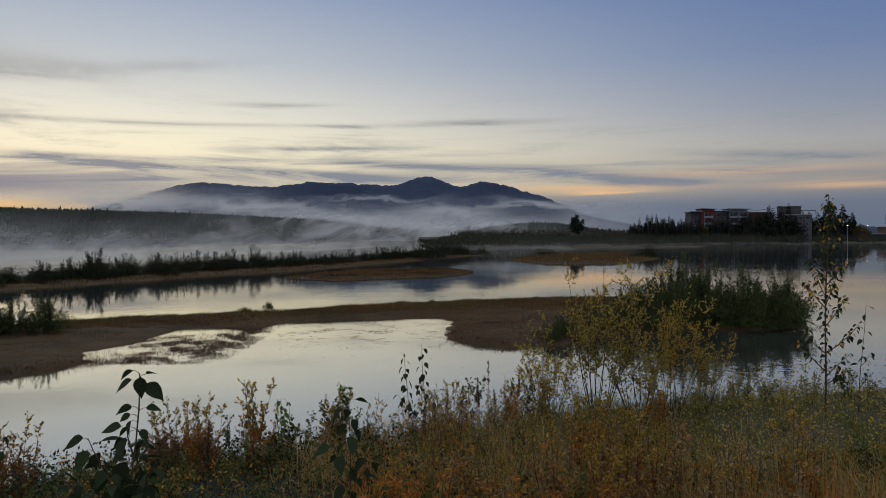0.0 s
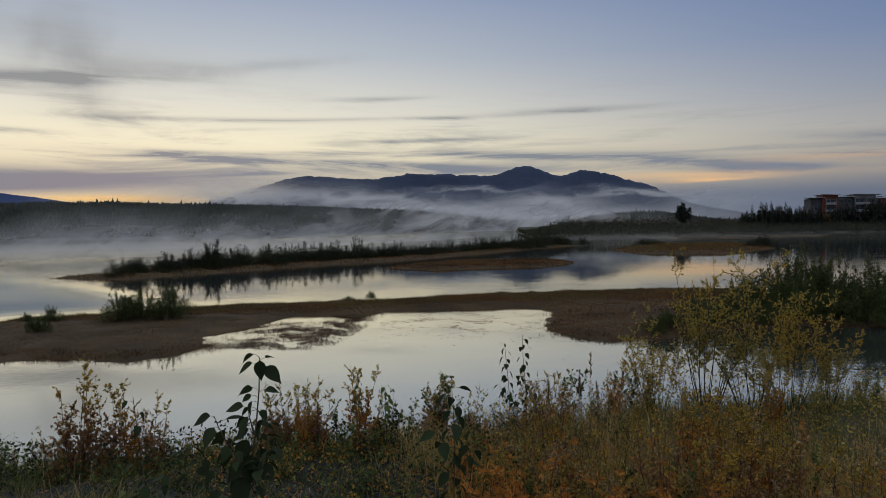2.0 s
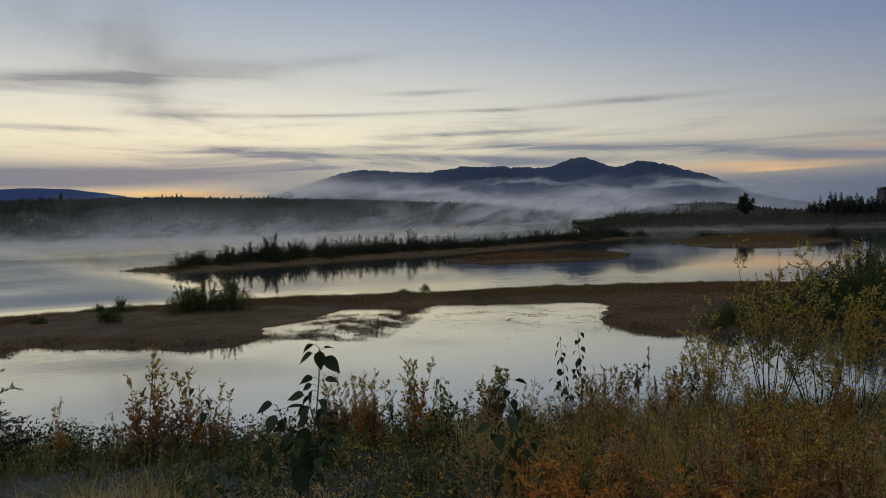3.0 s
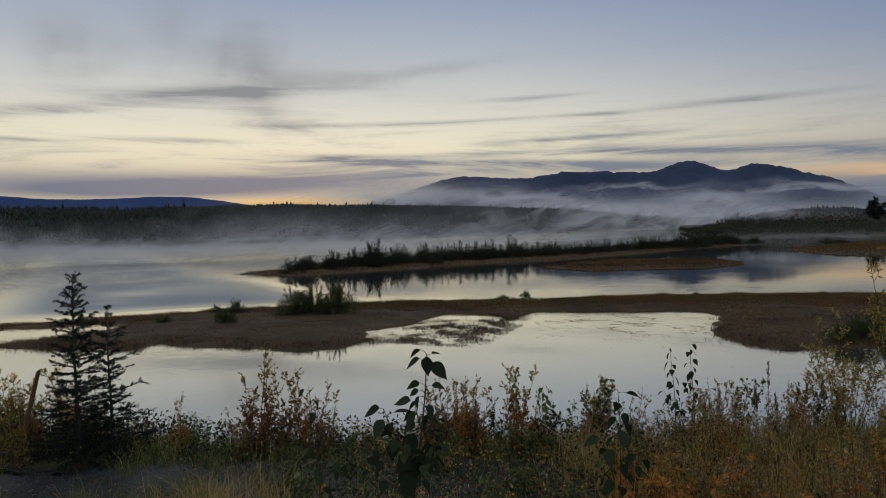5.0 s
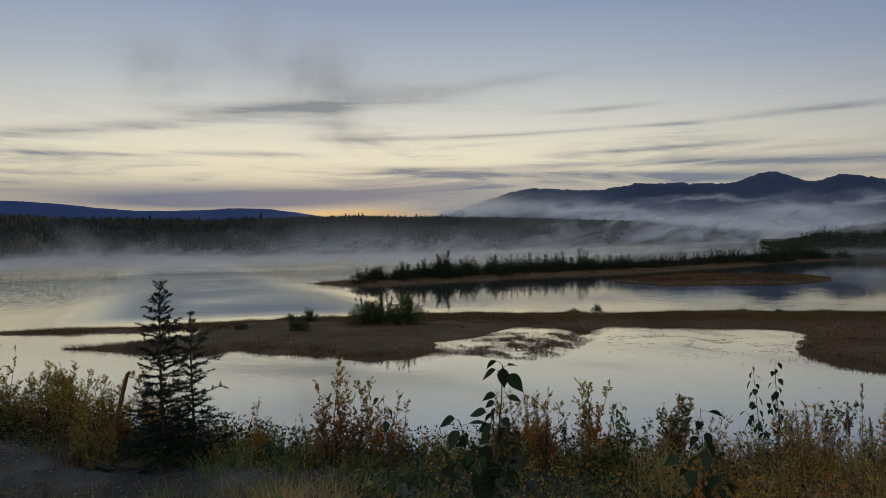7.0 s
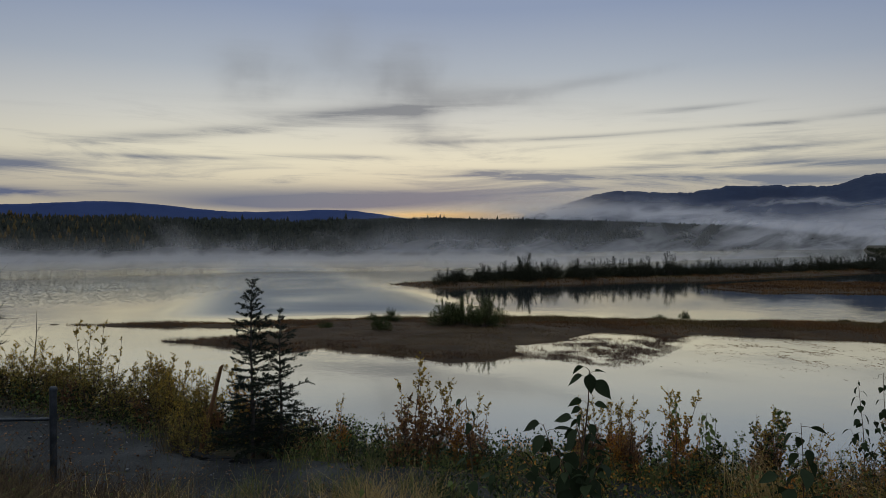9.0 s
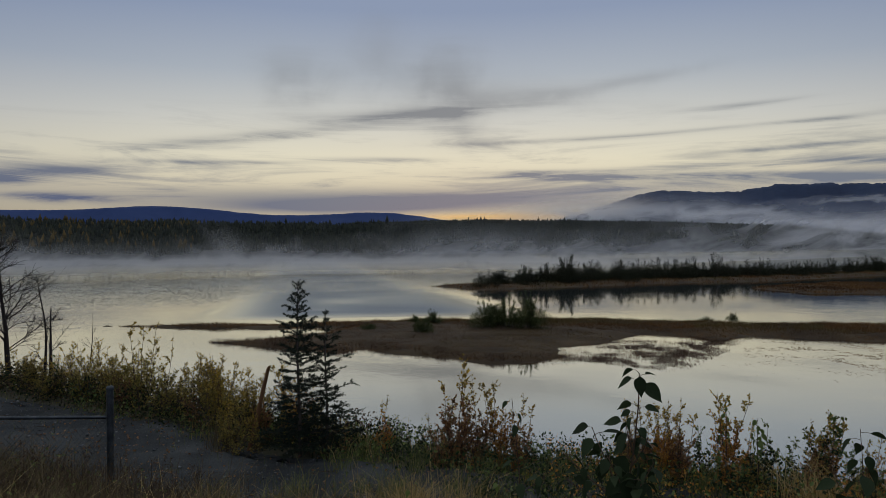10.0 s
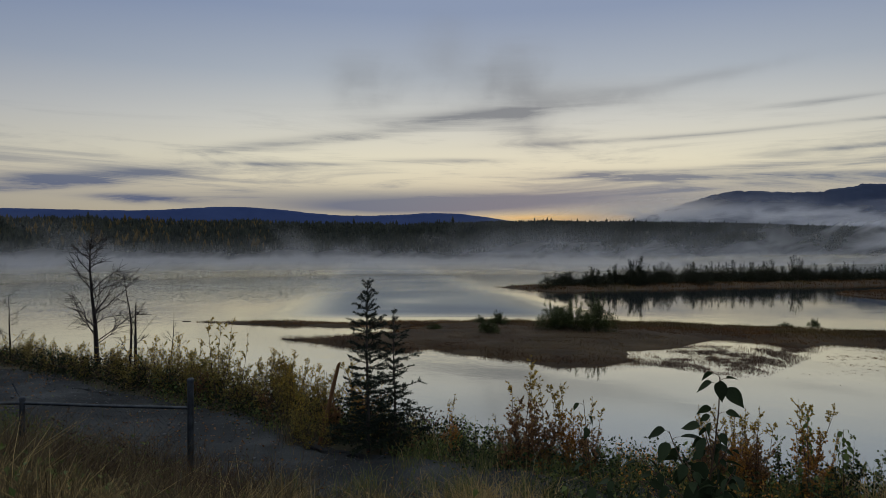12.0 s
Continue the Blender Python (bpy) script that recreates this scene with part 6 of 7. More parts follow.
bank_grass("dry_weeds", "dark brown dead weeds behind the fence", DEAD_WEED, 6000, 48, 84, 5.5, 0.65, 0.008, 0.5, 106, 9.5, 1.5)
bank_grass("verge_grass", "pale tufts of grass at the track's edge", STRAW_GRASS, 9000, 20, 62, 3.6, 0.34, 0.005, 1.0, 107, 6.2, 1.6)


def stones():
    """Loose stones on the gravel track."""
    rng = np.random.default_rng(117)
    n = 3200
    x = rng.uniform(-20, -1, n)
    s = rng.uniform(-3.2, -0.9, n)
    y = brow(x) + s
    z = ground_height(x, y) + 0.03
    size = rng.gamma(1.0, 0.006, n) + 0.004
    oct_ = np.array([(1, 0, 0), (0, 1, 0), (-1, 0, 0), (0, -1, 0), (0, 0, 0.7), (0, 0, -0.7)], float)
    v = oct_[None] * rng.uniform(0.6, 1.3, (n, 6, 1)) * size[:, None, None] + np.stack([x, y, z + size * 0.3], 1)[:, None, :]
    tri = np.array([(0, 1, 4), (1, 2, 4), (2, 3, 4), (3, 0, 4), (1, 0, 5), (2, 1, 5), (3, 2, 5), (0, 3, 5)])
    f = (np.arange(n)[:, None, None] * 6 + tri[None]).reshape(-1, 3)
    tagged(new("loose_stones", mesh_of("loose_stones", v.reshape(-1, 3), f, STONE)), "small grey stones strewn on the track", "stones", kind="stuff")


def litter(label, mat, n, length, width, seed):
    """Fallen leaves and broken stalks lying on the track."""
    rng = np.random.default_rng(seed)
    x = rng.uniform(-20, -1, n)
    y = brow(x) + rng.uniform(-3.3, -0.7, n)
    k = wave(x, y, 1.1, seed) + rng.normal(0, 0.4, n) > 0.1
    at = np.stack([x[k], y[k], ground_height(x[k], y[k]) + 0.05], 1)
    v, f = leaves(rng, at, rng.normal(0, 1, (len(at), 3)) * np.array([1, 1, 0.12]), length, width)
    tagged(new("leaf_litter", mesh_of("leaf_litter", v, f, mat)), label, "leaf litter", kind="stuff")


litter("fallen brown leaves on the gravel", LEAF_BROWN, 3500, 0.045, 0.03, 121)
litter("broken dry stalks lying on the gravel", DEAD_WEED, 1600, 0.22, 0.007, 122)
STONE = material("grey_stone", [(0.075, 0.078, 0.078), (0.128, 0.131, 0.128), (0.225, 0.225, 0.217)], 3.0, 0.85, 40.0, 0.3, island=0.65)
stones()


def hedge(label, mat, n, top, size, seed):
    """Low leafy growth crowding the edge of the bank on the left."""
    rng = np.random.default_rng(seed)
    x = rng.uniform(-23, -6.5, n)
    y = brow(x) + rng.normal(-0.25, 0.35, n)
    z = ground_height(x, y) + top * rng.random(n) ** 1.3 * (0.75 + 0.5 * wave(x, y, 2.1, seed))
    v, f = leaves(rng, np.stack([x, y, z], 1), rng.normal(0, 1, (n, 3)) + np.array([0, 0, 0.5]), size, size * 0.6, 0.3)
    tagged(new("undergrowth", mesh_of("undergrowth", v, f, mat)), label, "undergrowth", kind="stuff")


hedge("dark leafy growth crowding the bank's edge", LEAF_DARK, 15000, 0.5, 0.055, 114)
hedge("yellow-green leafy growth on the bank's edge", OLIVE_LEAF, 4000, 0.6, 0.04, 115)
hedge("brown dead leaves on the bank's edge", DEAD_WEED, 12000, 0.5, 0.05, 116)


def reed(label, x, y, h, seed):
    """A tall grass stalk with a feathery seed head."""
    rng = np.random.default_rng(seed)
    thing = new("reed_grass")
    thing.location = (x, y, gz(x, y))
    tagged(thing, label, "grass stalk", "reed grass stalks")
    p = limb(rng, (0, 0, 0), (rng.normal(0, 0.05), 0, 1), h, -0.1, 8, 0.03)
    part("stalk", mesh_of("stalk", *tube(p, np.linspace(0.004, 0.0015, len(p)), 4), STRAW_GRASS), None, thing)
    n = 70
    g = rng.uniform(5.6, 7.99, n)
    i = g.astype(int)
    q = p[i] + (p[i + 1] - p[i]) * (g - i)[:, None]
    way = np.stack([rng.normal(0, 0.35, n), rng.normal(0, 0.35, n), np.ones(n)], 1)
    part("seed_head", mesh_of("seed_head", *leaves(rng, q, way, 0.06, 0.008), PINK_GRASS), None, thing)
    part("blade", mesh_of("blade", *blades(rng, np.zeros((5, 3)), 0.6 * h, 0.012, 0.9), STRAW_GRASS), None, thing)


rng = np.random.default_rng(6)
for i, (x, y, h) in enumerate(((0.05, 8.84, 0.78), (0.35, 9.03, 0.82), (0.61, 9.2, 1.12), (0.76, 9.29, 0.7), (0.93, 9.39, 0.75), (0.2, 8.9, 0.6), (0.5, 9.1, 0.7), (0.48, 9.05, 0.9), (1.1, 9.3, 0.8), (1.3, 9.4, 0.85))):
    reed("tall tan reed grass with a feathery head", x, y, h, 200 + i)

# ---- bushes on the islands ----
ISLE_BUSH = [bush("willow_bush", "dense dark green willow bush on the marsh island", 2.0, 1.3, 6000, (0.1, 0.048), WILLOW, 121 + i, "bushes on the marsh island", 13) for i in range(3)]
seat(ISLE_BUSH[0], -20.3, 31.4, 0.15, 0, 0.95, 0.95)
seat(ISLE_BUSH[1], -19.0, 31.9, 0.15, 60, 0.85, 1.0)
seat(ISLE_BUSH[2], -21.4, 31.2, 0.15, 60, 0.8, 0.7)
for i, (x, y, w_, h) in enumerate(((-22.7, 27.2, 0.5, 0.48), (-25.1, 31.0, 0.5, 0.42), (-25.9, 30.2, 0.35, 0.3), (-26.2, 26.5, 0.4, 0.25), (-11.3, 43.0, 0.3, 0.28), (-12.5, 42.0, 0.35, 0.16), (-2.8, 46.8, 0.3, 0.14), (-0.8, 47.5, 0.3, 0.14), (7, 50, 0.3, 0.14),
                                    (11.5, 37, 1.2, 1.35), (14, 36.5, 1.3, 1.65), (16.4, 36, 1.2, 1.5), (17.6, 37.6, 0.9, 1.1), (9.6, 35.2, 1.0, 1.05), (7.6, 33.8, 0.8, 0.7), (6.0, 31.9, 0.7, 0.55), (12.4, 35.4, 1.0, 1.2), (14.8, 35.9, 1.0, 1.1), (16.6, 36.0, 0.8, 0.8), (4.9, 30.6, 0.5, 0.4), (8.9, 33.9, 0.5, 0.5), (10.8, 34.4, 0.6, 0.5), (13.4, 35.5, 0.5, 0.4), (13.4, 38.5, 1.2, 1.7), (15.4, 38.4, 1.2, 1.6), (18.6, 36.3, 1.2, 1.35), (19.3, 37.2, 0.9, 1.0), (17.4, 35.3, 1.0, 0.9), (15.6, 35.0, 1.1, 1.1), (18.4, 35.4, 0.8, 0.6))):
    place(ISLE_BUSH[i % 3], x, y, 0.1, turn=i * 73, tall=h, wide=w_)

# the willow row
ROW = [bush("willow_bush", "willow with thin upright tops on the low island, painted dark as if backlit", 2.4, 1.7, 3600, (0.15, 0.06), BACKLIT_WILLOW, 131 + i, "willow row on the low island", 19, 0.64) for i in range(3)]
rng = np.random.default_rng(7)
LINE_X, LINE_Y = (-42, -36.5, -29, -20, -10, 0, 6), (60.5, 71, 86, 101, 124, 150, 160)
first = True
for i in range(92):
    k = (i + rng.uniform(-0.4, 0.4)) / 92 * 6
    x = np.interp(k, range(7), LINE_X) + rng.uniform(-1.5, 0.4)
    y = np.interp(k, range(7), LINE_Y) + rng.uniform(-0.5, 3.5)
    h = rng.uniform(0.7, 1.15) * (0.7 if k < 0.4 else 1.15 if 0.6 < k < 2.4 and i % 3 == 0 else 0.9)
    if i < 3:
        seat(ROW[i], x, y, 0.1, i * 50, 0.95, h)
    else:
        place(ROW[i % 3], x, y, 0.15, turn=i * 61, tall=h, wide=rng.uniform(0.85, 1.25))
for x, y, h, w_ in ((9.3, 158, 0.7, 1.3), (-4, 132, 1.1, 1.6), (-2, 137, 1.2, 1.8), (0.5, 142, 1.1, 1.6), (44, 142, 0.9, 1.6), (46, 150, 0.7, 1.5), (41, 140, 0.5, 1.2), (22, 152, 0.6, 1.6), (25, 156, 0.5, 1.6)):
    place(ROW[0], x, y, 0.2, turn=x * 31, tall=h, wide=w_)


# ---- the far shore on the right: thicket, trees, houses ----
def thicket(name, label, mat, n, az0, az1, d0, d1, h0, h1, size, seed):
    """A belt of shrubs along the shore: clumps of leaves with an uneven top."""
    rng = np.random.default_rng(seed)
    m = n // 34
    a = rng.uniform(az0, az1, m)
    d = rng.uniform(d0, d1, m)
    r = shore_right(a) + d
    x, y = -np.sin(np.radians(a)) * r, np.cos(np.radians(a)) * r
    z = ground_height(x, y)
    h = rng.uniform(h0, h1, m) * (1 + 0.35 * wave(a, a, 1.3, seed)) * (0.25 + 0.75 * smoothstep(2.0 - a, 0, 3.5))
    rad = rng.uniform(0.7, 1.6, m) * h * 0.45
    k = rng.integers(0, m, n)
    p = rng.normal(0, 1, (n, 3))
    p /= np.linalg.norm(p, axis=1)[:, None]
    p *= rng.uniform(0.45, 1.05, (n, 1))
    at = np.stack([x[k] + p[:, 0] * rad[k], y[k] + p[:, 1] * rad[k], z[k] + h[k] * (0.5 + 0.5 * p[:, 2])], 1)
    v, f = leaves(rng, at, rng.normal(0, 1, (n, 3)) + np.array([0, 0, 0.6]), size, size * 0.6)
    tagged(new(name, mesh_of(name, v, f, mat)), label, "thicket", kind="stuff")


THICKET = material("shore_thicket", [(0.02, 0.024, 0.013), (0.04, 0.045, 0.02), (0.075, 0.065, 0.028)], 0.05, 0.85, 0.5, 0, island=0.65)
PALE_BRUSH = material("pale_brush", [(0.06, 0.05, 0.035), (0.1, 0.08, 0.055), (0.14, 0.11, 0.08)], 0.05, 0.85, 0.5, 0, island=0.65)
thicket("shore_thicket", "dark low willows along the far shore", THICKET, 80000, -40, 2.0, 1, 30, 3.0, 5.2, 0.62, 141)
thicket("shore_thicket", "dull green brush in front of the buildings", BRUSH_GREEN, 16000, -40, -14, 2, 14, 2.4, 4.4, 0.55, 142)
thicket("far_brush", "bare autumn brush behind the shore", PALE_BRUSH, 5000, -26, -2, 40, 90, 3.5, 6.0, 1.0, 143)

SPR = [far_spruce("dark spruce among others on the far shore", 12.0, 2.7, 151 + i, FOREST) for i in range(3)]
rows = [(113, 373, 8.5), (117, 374, 10.5), (119.5, 372, 11.5), (122.5, 372, 10), (125.5, 370, 12.5), (128, 370, 10), (131, 368, 11), (134, 367, 9), (137.5, 368, 10), (140, 366, 8), (146, 366, 9), (150, 364, 12), (153, 366, 9.5),
        (156, 362, 8), (160, 362, 12), (163, 362, 9), (168, 360, 14), (171, 360, 11), (175.4, 359.5, 18.2), (178, 358, 15), (180.5, 357, 17.5), (184, 355, 18.5), (186.5, 354, 15), (190, 352, 12), (194, 350, 11), (198.8, 347, 17), (202, 345, 13), (205.3, 343, 17.5), (208, 343, 12),
        (148, 365, 11), (152, 363, 13), (155, 363, 12), (162, 360, 14), (166, 360, 12), (170, 359, 14), (188, 352, 15), (192, 350, 14), (196, 349, 14), (201, 346, 15), (204, 344, 13), (176.5, 358, 13), (182, 356, 13), (116, 373, 9), (121, 372, 9), (124, 371, 10), (127, 370, 10.5), (130, 369, 9.5), (133, 367, 11), (136, 367, 9.5),
        (165, 361, 13), (157, 364, 11), (143, 368, 9), (173, 361, 13)]
for i, (x, y, h) in enumerate(rows):
    k = max(1.0, (float(shore_right(degrees(atan2(-x, y)))) + 14) / hypot(x, y))
    x, y, h = x * k, y * k, (h + 2.0) * k
    p = SPR[i % 3]
    z = gz(x, y) - 0.2
    if i < 3:
        seat(p, x, y, z, i * 40, h / 12 * 0.95, h / 12)
    else:
        place(p, x, y, z, turn=i * 67, tall=h / 12, wide=h / 12 * (0.85 + 0.3 * ((i * 7) % 5) / 5))
rng = np.random.default_rng(44)
TOP_A = (-32.2, -31.3, -30.2, -29.4, -28.0, -27.2, -26.4, -25.0, -23.5, -22.0, -20.2, -18.6, -17.3, -16.2, -15.6)
TOP_E = (0.8, 2.2, 2.25, 1.6, 1.6, 2.1, 2.3, 1.9, 1.6, 1.4, 1.3, 1.5, 1.95, 1.4, 0.9)
for i in range(96):
    a = rng.uniform(-32.3, -15.6)
    r = float(shore_right(a)) + rng.uniform(8, 20)
    x, y = -sin(radians(a)) * r, cos(radians(a)) * r
    top = np.interp(a, TOP_A, TOP_E) * (rng.uniform(0.75, 1.0) if i % 3 else rng.uniform(0.3, 0.7))
    h = r * math.tan(radians(top)) + 5.0 - gz(x, y)
    place(SPR[i % 3], x, y, gz(x, y) - 0.2, turn=i * 67, tall=h / 12, wide=h / 12 * rng.uniform(0.7, 1.0))
for i, a in enumerate((-26.2, -26.7, -27.1, -27.5, -27.9, -28.3, -28.8)):
    r = float(shore_right(a)) + 7 + (i * 5) % 4
    x, y = -sin(radians(a)) * r, cos(radians(a)) * r
    h = r * math.tan(radians(1.55 + 0.3 * ((i * 3) % 4) / 3)) + 5.0 - gz(x, y)
    place(SPR[i % 3], x, y, gz(x, y) - 0.2, turn=i * 51, tall=h / 12, wide=h / 12)
for i, (x, y, h, w_) in enumerate(((28.1, 270, 6.2, 0.6), (34, 262, 3.2, 0.35), (41, 272, 3.6, 0.4), (55, 285, 4.0, 0.4), (60, 292, 3.6, 0.45), (75, 310, 4.0, 0.4), (78, 312, 4.4, 0.4), (84, 318, 4.0, 0.35), (92, 335, 5.0, 0.5), (96, 338, 4.4, 0.45), (100, 345, 5.0, 0.5), (22, 262, 3.4, 0.4), (15, 262, 3.0, 0.4), (33, 268, 4.5, 0.45))):
    place(SPR[i % 3], x, y, gz(x, y) - 0.1, turn=i * 50, tall=h / 12, wide=w_)


def broad_tree(name, label, height, radius, mat, seed, n=900, trunk=0.25, low=0.25, leaf=1.1):
    """A round-headed tree: a forked trunk, limbs, and a crown of leaf clumps with gaps."""
    rng = np.random.default_rng(seed)
    thing = new(name)
    tagged(thing, label, "tree")
    part("trunk", mesh_of("trunk", *tube(limb(rng, (0, 0, -0.3), (0.02, 0, 1), height * 0.7, 0.2, 6, 0.04), np.linspace(trunk, trunk * 0.3, 7), 7), BARK, True), None, thing)
    for i in range(6):
        a = i * 1.05
        b = limb(rng, (0, 0, height * (low + 0.08 * i)), (cos(a), sin(a), 0.8), radius * 0.9, 0.3, 5, 0.1)
        part("limb", mesh_of("limb", *tube(b, np.linspace(trunk * 0.4, 0.04, len(b)), 5), BARK), None, thing)
    c = rng.normal(0, 1, (26, 3))
    c = c / np.linalg.norm(c, axis=1)[:, None] * rng.uniform(0.4, 0.85, (26, 1)) * np.array([radius, radius, height * (1 - low) / 2])
    c[:, 2] += height * (1 + low) / 2
    k = rng.integers(0, 26, n)
    at = c[k] + rng.normal(0, radius * 0.17, (n, 3))
    part("crown", mesh_of("crown", *leaves(rng, at, rng.normal(0, 1, (n, 3)), leaf, leaf * 0.6), mat), None, thing)["kind"] = "stuff"
    return thing


seat(broad_tree("pine_tree", "round-headed dark pine standing alone on the far shore", 11.5, 3.4, FOREST, 161, 1300), 60.2, 298, 2.0)
seat(broad_tree("birch_tree", "orange autumn birch beside the dark spruces", 8.5, 2.0, GOLD_FOREST, 162, 420), 143.7, 366, gz(143.7, 366))
seat(broad_tree("birch_tree", "pale bare birch with few autumn leaves", 8.0, 2.2, PALE_BRUSH, 163, 260), 106, 372, gz(106, 372))
seat(broad_tree("birch_tree", "orange autumn birch before the low building", 12.0, 4.0, GOLD_FOREST, 164, 700), 243, 388, gz(243, 388))
seat(broad_tree("birch_tree", "yellow-green birch below the building", 9.0, 3.0, GOLD_FOREST, 165, 300), 249, 392, gz(249, 392))

WALL = material("grey_render", [(0.06, 0.058, 0.06), (0.08, 0.078, 0.08), (0.1, 0.1, 0.1)], 0.3, 0.8, 3.0, 0.1)
RED_WALL = material("rust_red_cladding", [(0.13, 0.035, 0.022), (0.17, 0.045, 0.028), (0.2, 0.06, 0.035)], 0.3, 0.7, 3.0, 0.1)
PALE = material("pale_trim", [(0.17, 0.17, 0.17), (0.21, 0.21, 0.2), (0.25, 0.24, 0.23)], 0.3, 0.7, 3.0, 0.05)
ROOF = material("grey_roof_sheet", [(0.2, 0.22, 0.24), (0.26, 0.28, 0.3), (0.32, 0.33, 0.35)], 0.3, 0.5, 2.0, 0.05)
PANE = material("dark_window_glass", [(0.02, 0.024, 0.03), (0.03, 0.035, 0.042), (0.04, 0.045, 0.05)], 0.5, 0.08, 2.0, 0, spec=0.6)


def box(x0, x1, y0, y1, z0, z1, bevel=0.05, taper=0.0):
    bm = bmesh.new()
    bmesh.ops.create_cube(bm, size=1)
    for v in bm.verts:
        v.co = Vector((x0 + (v.co.x + 0.5) * (x1 - x0), y0 + (v.co.y + 0.5) * (y1 - y0), z0 + (v.co.z + 0.5) * (z1 - z0)))
        v.co.z += taper * (v.co.x - x0)
    if bevel:
        bmesh.ops.bevel(bm, geom=bm.edges[:], offset=bevel, segments=1, affect="EDGES")
    return bm


def apartment_block(at, turn):
    """A four-storey block: bays of grey and red, recessed balconies, and tilted roof slabs over each bay."""
    thing = new("apartment_building")
    thing.matrix_basis = Matrix.Translation(at) @ pose(0, 0, 0, 0, 0, turn)
    tagged(thing, "four-storey grey and rust-red apartment block with overhanging roofs", "building")
    z = 16.2
    bays = ((0, 5.5, WALL, 0.0), (5.5, 13.5, RED_WALL, -1.2), (13.5, 21, WALL, 0.0), (21, 32, WALL, -1.2), (32, 46, RED_WALL, 0.0))
    for x0, x1, mat, y0 in bays:
        part("wall", box(x0, x1, y0, 14, -2, z - 0.6, 0.04), mat, thing)
    for x0, x1, top, tilt in ((-1.2, 6.5, z + 0.0, 0.02), (5.2, 14.5, z + 1.9, -0.05), (14.2, 21.5, z + 0.3, 0.0), (20.4, 34, z + 1.7, -0.02), (34.2, 47.5, z + 0.3, 0.12)):
        part("roof", box(x0, x1, -2.6, 15, top - 0.35, top, 0.04, tilt), ROOF, thing)
    for x0, x1, top in ((5.5, 13.5, z + 1.5), (21, 32, z + 1.3)):
        part("parapet", box(x0 + 0.3, x1 - 0.3, -1.0, 12, z - 0.6, top, 0.04), PALE if x0 > 20 else RED_WALL, thing)
    for level in range(4):
        z0 = 0.6 + level * 3.9
        for x0, x1, mat, y0 in bays:
            if y0 < 0:
                n = 2 if x1 - x0 > 9 else 1
                for i in range(n):
                    c = x0 + (x1 - x0) * (i + 0.5) / n
                    win = part("window", box(c - 2.2, c + 2.2, y0 - 0.06, y0 + 0.2, z0 + 0.2, z0 + 2.9, 0.02), PALE, thing)
                    for s in (-1, 1):
                        part("pane", box(c + (-2.05 if s < 0 else 0.08), c + (-0.08 if s < 0 else 2.05), y0 - 0.1, y0, z0 + 0.35, z0 + 2.75, 0.01), PANE, win)
                    bal = part("balcony", box(c - 2.6, c + 2.6, y0 - 1.7, y0 - 0.02, z0 - 0.25, z0, 0.02), PALE, thing)
                    part("railing", box(c - 2.6, c + 2.6, y0 - 1.7, y0 - 1.62, z0 + 0.02, z0 + 1.05, 0.01), ROOF, bal)
                    for s in (-2.45, 2.45):
                        part("balcony_post", box(c + s - 0.1, c + s + 0.1, y0 - 1.72, y0 - 1.52, z0, z0 + 3.6, 0.01), PALE, bal)
            else:
                n = max(1, int((x1 - x0) / 3.4))
                for i in range(n):
                    c = x0 + (x1 - x0) * (i + 0.5) / n
                    win = part("window", box(c - 0.85, c + 0.85, y0 - 0.06, y0 + 0.2, z0 + 0.7, z0 + 2.7, 0.02), PALE, thing)
                    part("pane", box(c - 0.72, c + 0.72, y0 - 0.1, y0, z0 + 0.83, z0 + 2.57, 0.01), PANE, win)
    return thing


apartment_block((147.5, 397, 2.5), -7)


def stepped_block(at, turn):
    """A paler block with a glazed top storey and a canopy."""
    thing = new("apartment_building")
    thing.matrix_basis = Matrix.Translation(at) @ pose(0, 0, 0, 0, 0, turn)
    tagged(thing, "pale block with a set-back dark top storey and roof canopy", "building")
    part("wall", box(0, 15, 0, 12, -2, 13.8), WALL, thing)
    part("roof", box(-0.6, 15.6, -0.8, 12.6, 13.8, 14.3), ROOF, thing)
    part("wall", box(-2.2, 9.5, 1.5, 11, 14.3, 19.0), WALL, thing, "dark upper storey")
    part("roof", box(-2.8, 10.1, 0.8, 11.6, 19.0, 19.4), ROOF, thing)
    part("canopy", box(10.1, 17.5, 2, 9, 16.6, 16.9), ROOF, thing)
    for x in (13.5, 17.0):
        part("canopy_post", box(x, x + 0.25, 2.2, 2.45, 14.3, 16.6, 0.02), PALE, thing)
    for level in range(4):
        for i in range(4):
            x = 1.0 + i * 3.5
            win = part("window", box(x, x + 1.9, -0.06, 0.2, 0.9 + level * 3.4, 2.9 + level * 3.4, 0.02), ROOF, thing)
            part("pane", box(x + 0.12, x + 1.78, -0.1, 0.0, 1.02 + level * 3.4, 2.78 + level * 3.4, 0.01), PANE, win)
    return thing


stepped_block((201, 394, 2.5), -20)


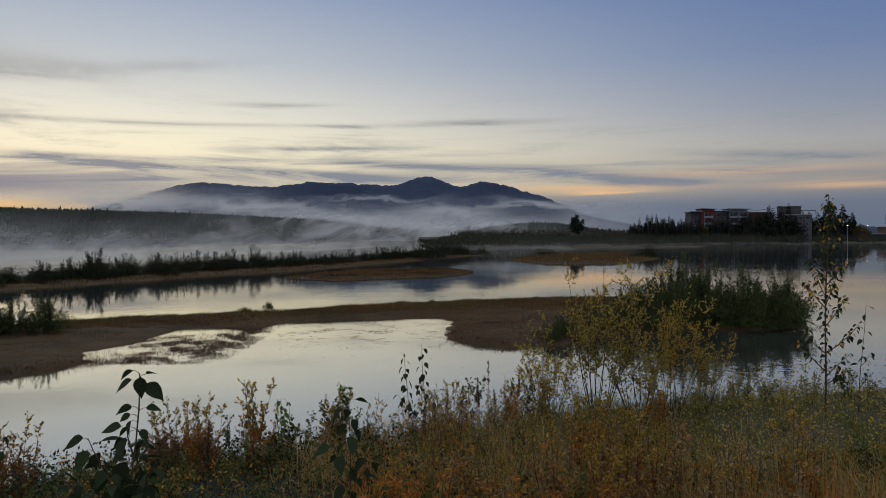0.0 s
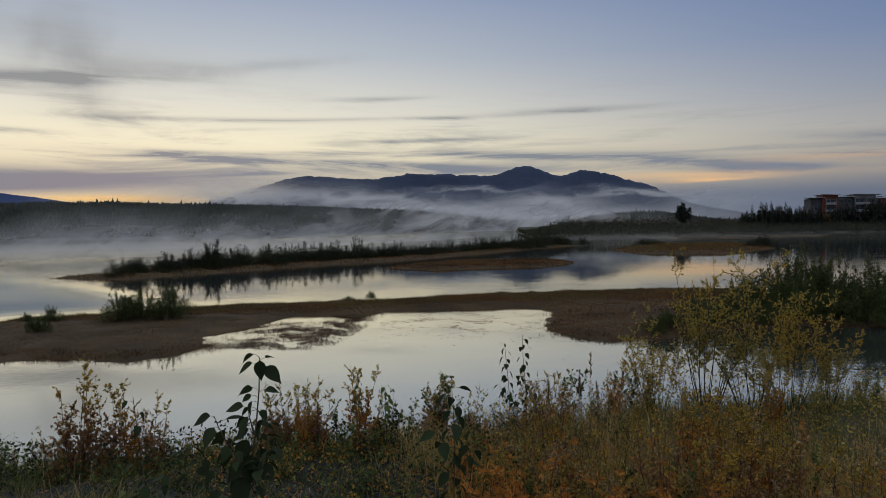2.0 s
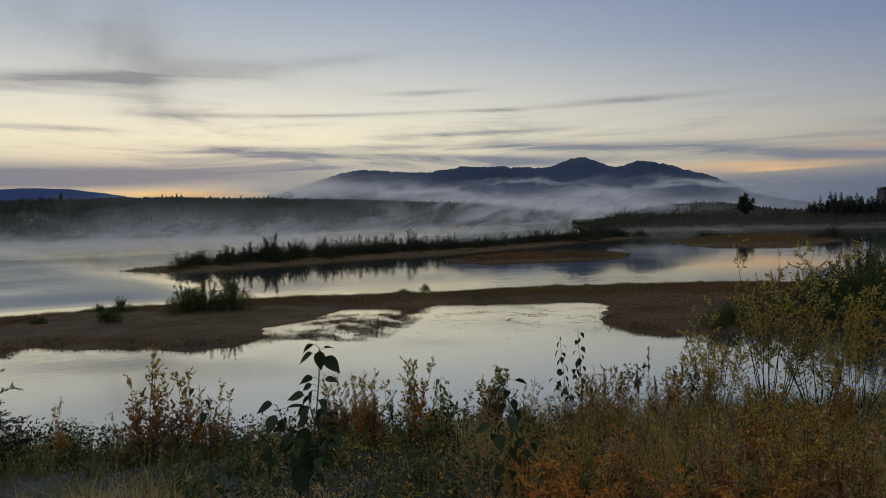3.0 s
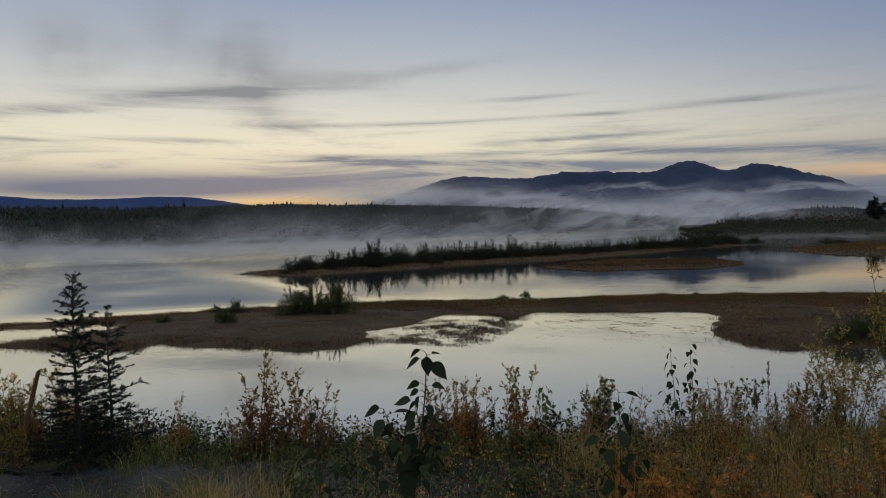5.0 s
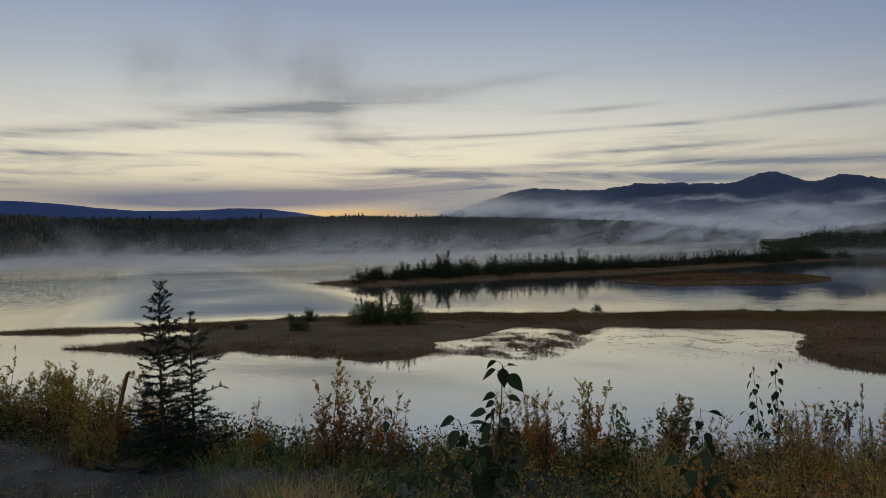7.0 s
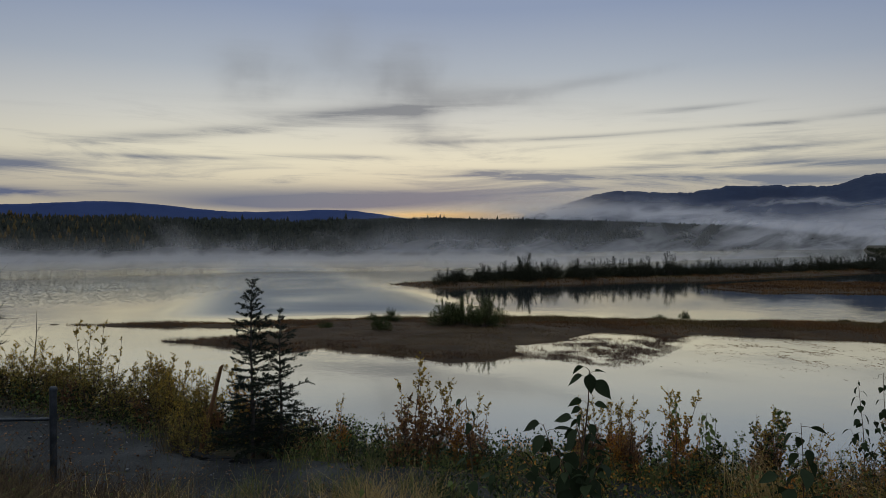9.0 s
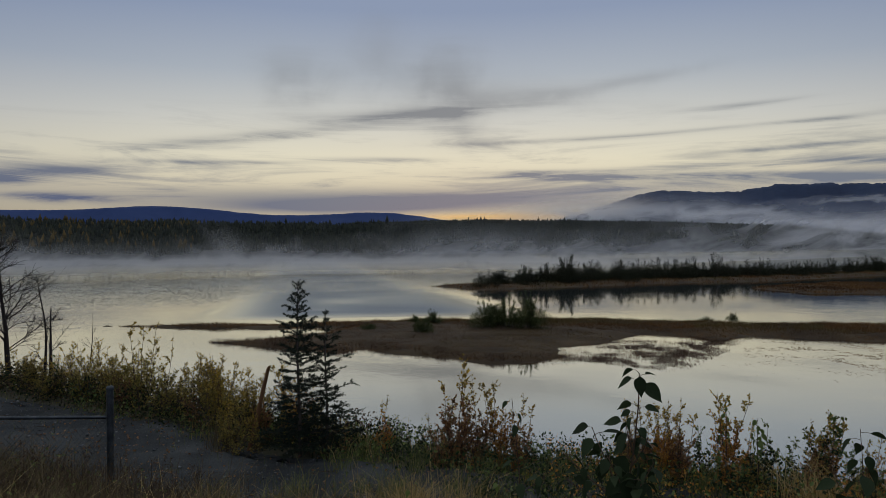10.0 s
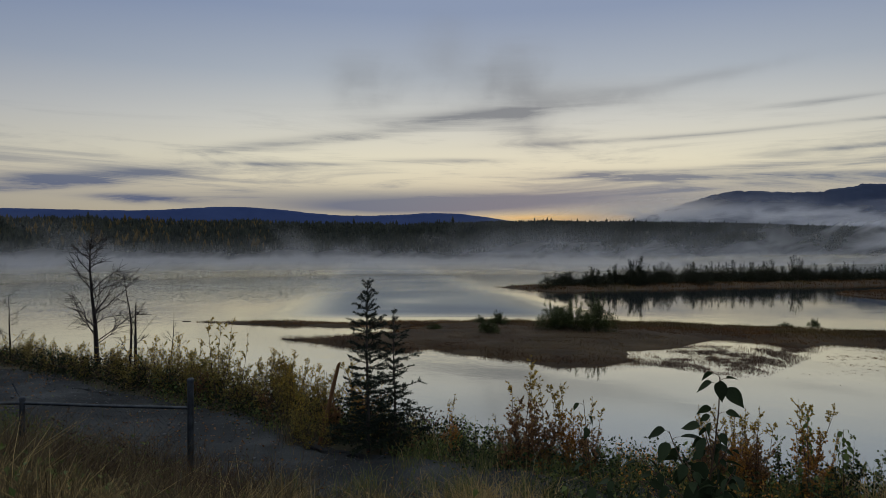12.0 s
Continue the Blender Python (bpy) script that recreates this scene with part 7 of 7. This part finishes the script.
def lodge(at, turn):
    """A wide two-storey brick house with a low hipped roof."""
    thing = new("brick_building")
    thing.matrix_basis = Matrix.Translation(at) @ pose(0, 0, 0, 0, 0, turn)
    tagged(thing, "wide brown brick building with a low hipped grey roof", "building")
    brick = material("brown_brick", [(0.12, 0.07, 0.055), (0.16, 0.09, 0.07), (0.2, 0.12, 0.09)], 0.5, 0.85, 6.0, 0.1)
    part("wall", box(0, 34, 0, 16, -2, 7.2), brick, thing)
    bm = bmesh.new()
    pts = [(-1.6, -1.6, 7.2), (35.6, -1.6, 7.2), (35.6, 17.6, 7.2), (-1.6, 17.6, 7.2), (11, 8, 13.2), (24, 8, 13.2)]
    vs = [bm.verts.new(p) for p in pts]
    for f in ((0, 1, 5, 4), (1, 2, 5), (2, 3, 4, 5), (3, 0, 4), (3, 2, 1, 0)):
        bm.faces.new([vs[i] for i in f])
    part("roof", bm, ROOF, thing)
    part("roof_mast", box(1.5, 1.75, 3, 3.25, 7.2, 15.0, 0.02), ROOF, thing)
    part("porch", box(-14, 34, -4.5, -0.02, -2, 2.6), WALL, thing)
    part("porch_roof", box(-15, 35, -5.5, -0.02, 2.6, 3.1), ROOF, thing)
    for i in range(10):
        win = part("window", box(1.4 + i * 3.2, 3.3 + i * 3.2, -0.06, 0.2, 4.2, 6.2, 0.02), PALE, thing)
        part("pane", box(1.52 + i * 3.2, 3.18 + i * 3.2, -0.1, 0.0, 4.32, 6.08, 0.01), PANE, win)
    return thing


lodge((272, 412, 2.6), -22)

LAMP = bpy.data.materials.new("lamp_glow")
LAMP.use_nodes = True
lt = Tree(LAMP.node_tree)
em = lt.node("ShaderNodeEmission")
em.inputs[0].default_value, em.inputs[1].default_value = (1.0, 0.78, 0.5, 1), 3.0
lt.put(em.outputs[0], lt.node("ShaderNodeOutputMaterial").inputs[0])


def yard_lamp(x, y, z, h):
    thing = new("yard_lamp")
    thing.location = (x, y, z)
    tagged(thing, "small lit lamp on a pole by the buildings", "lamp", "lit yard lamps")
    part("pole", mesh_of("pole", *tube([(0, 0, 0), (0, 0, h * 0.6), (0, 0, h)], (0.12, 0.1, 0.08), 6), ROOF), None, thing)
    bm = bmesh.new()
    bmesh.ops.create_uvsphere(bm, u_segments=10, v_segments=6, radius=0.32)
    for v in bm.verts:
        v.co.z = v.co.z * 0.7 + h + 0.2
    part("lantern", bm, LAMP, thing, "glowing warm lantern")


for px, py, h in ((268, 421, 9.5), (264, 422, 3.6), (278, 412, 3.0), (207, 391, 2.6), (236, 389, 10.5)):
    yard_lamp(px, py, gz(px, py), h)
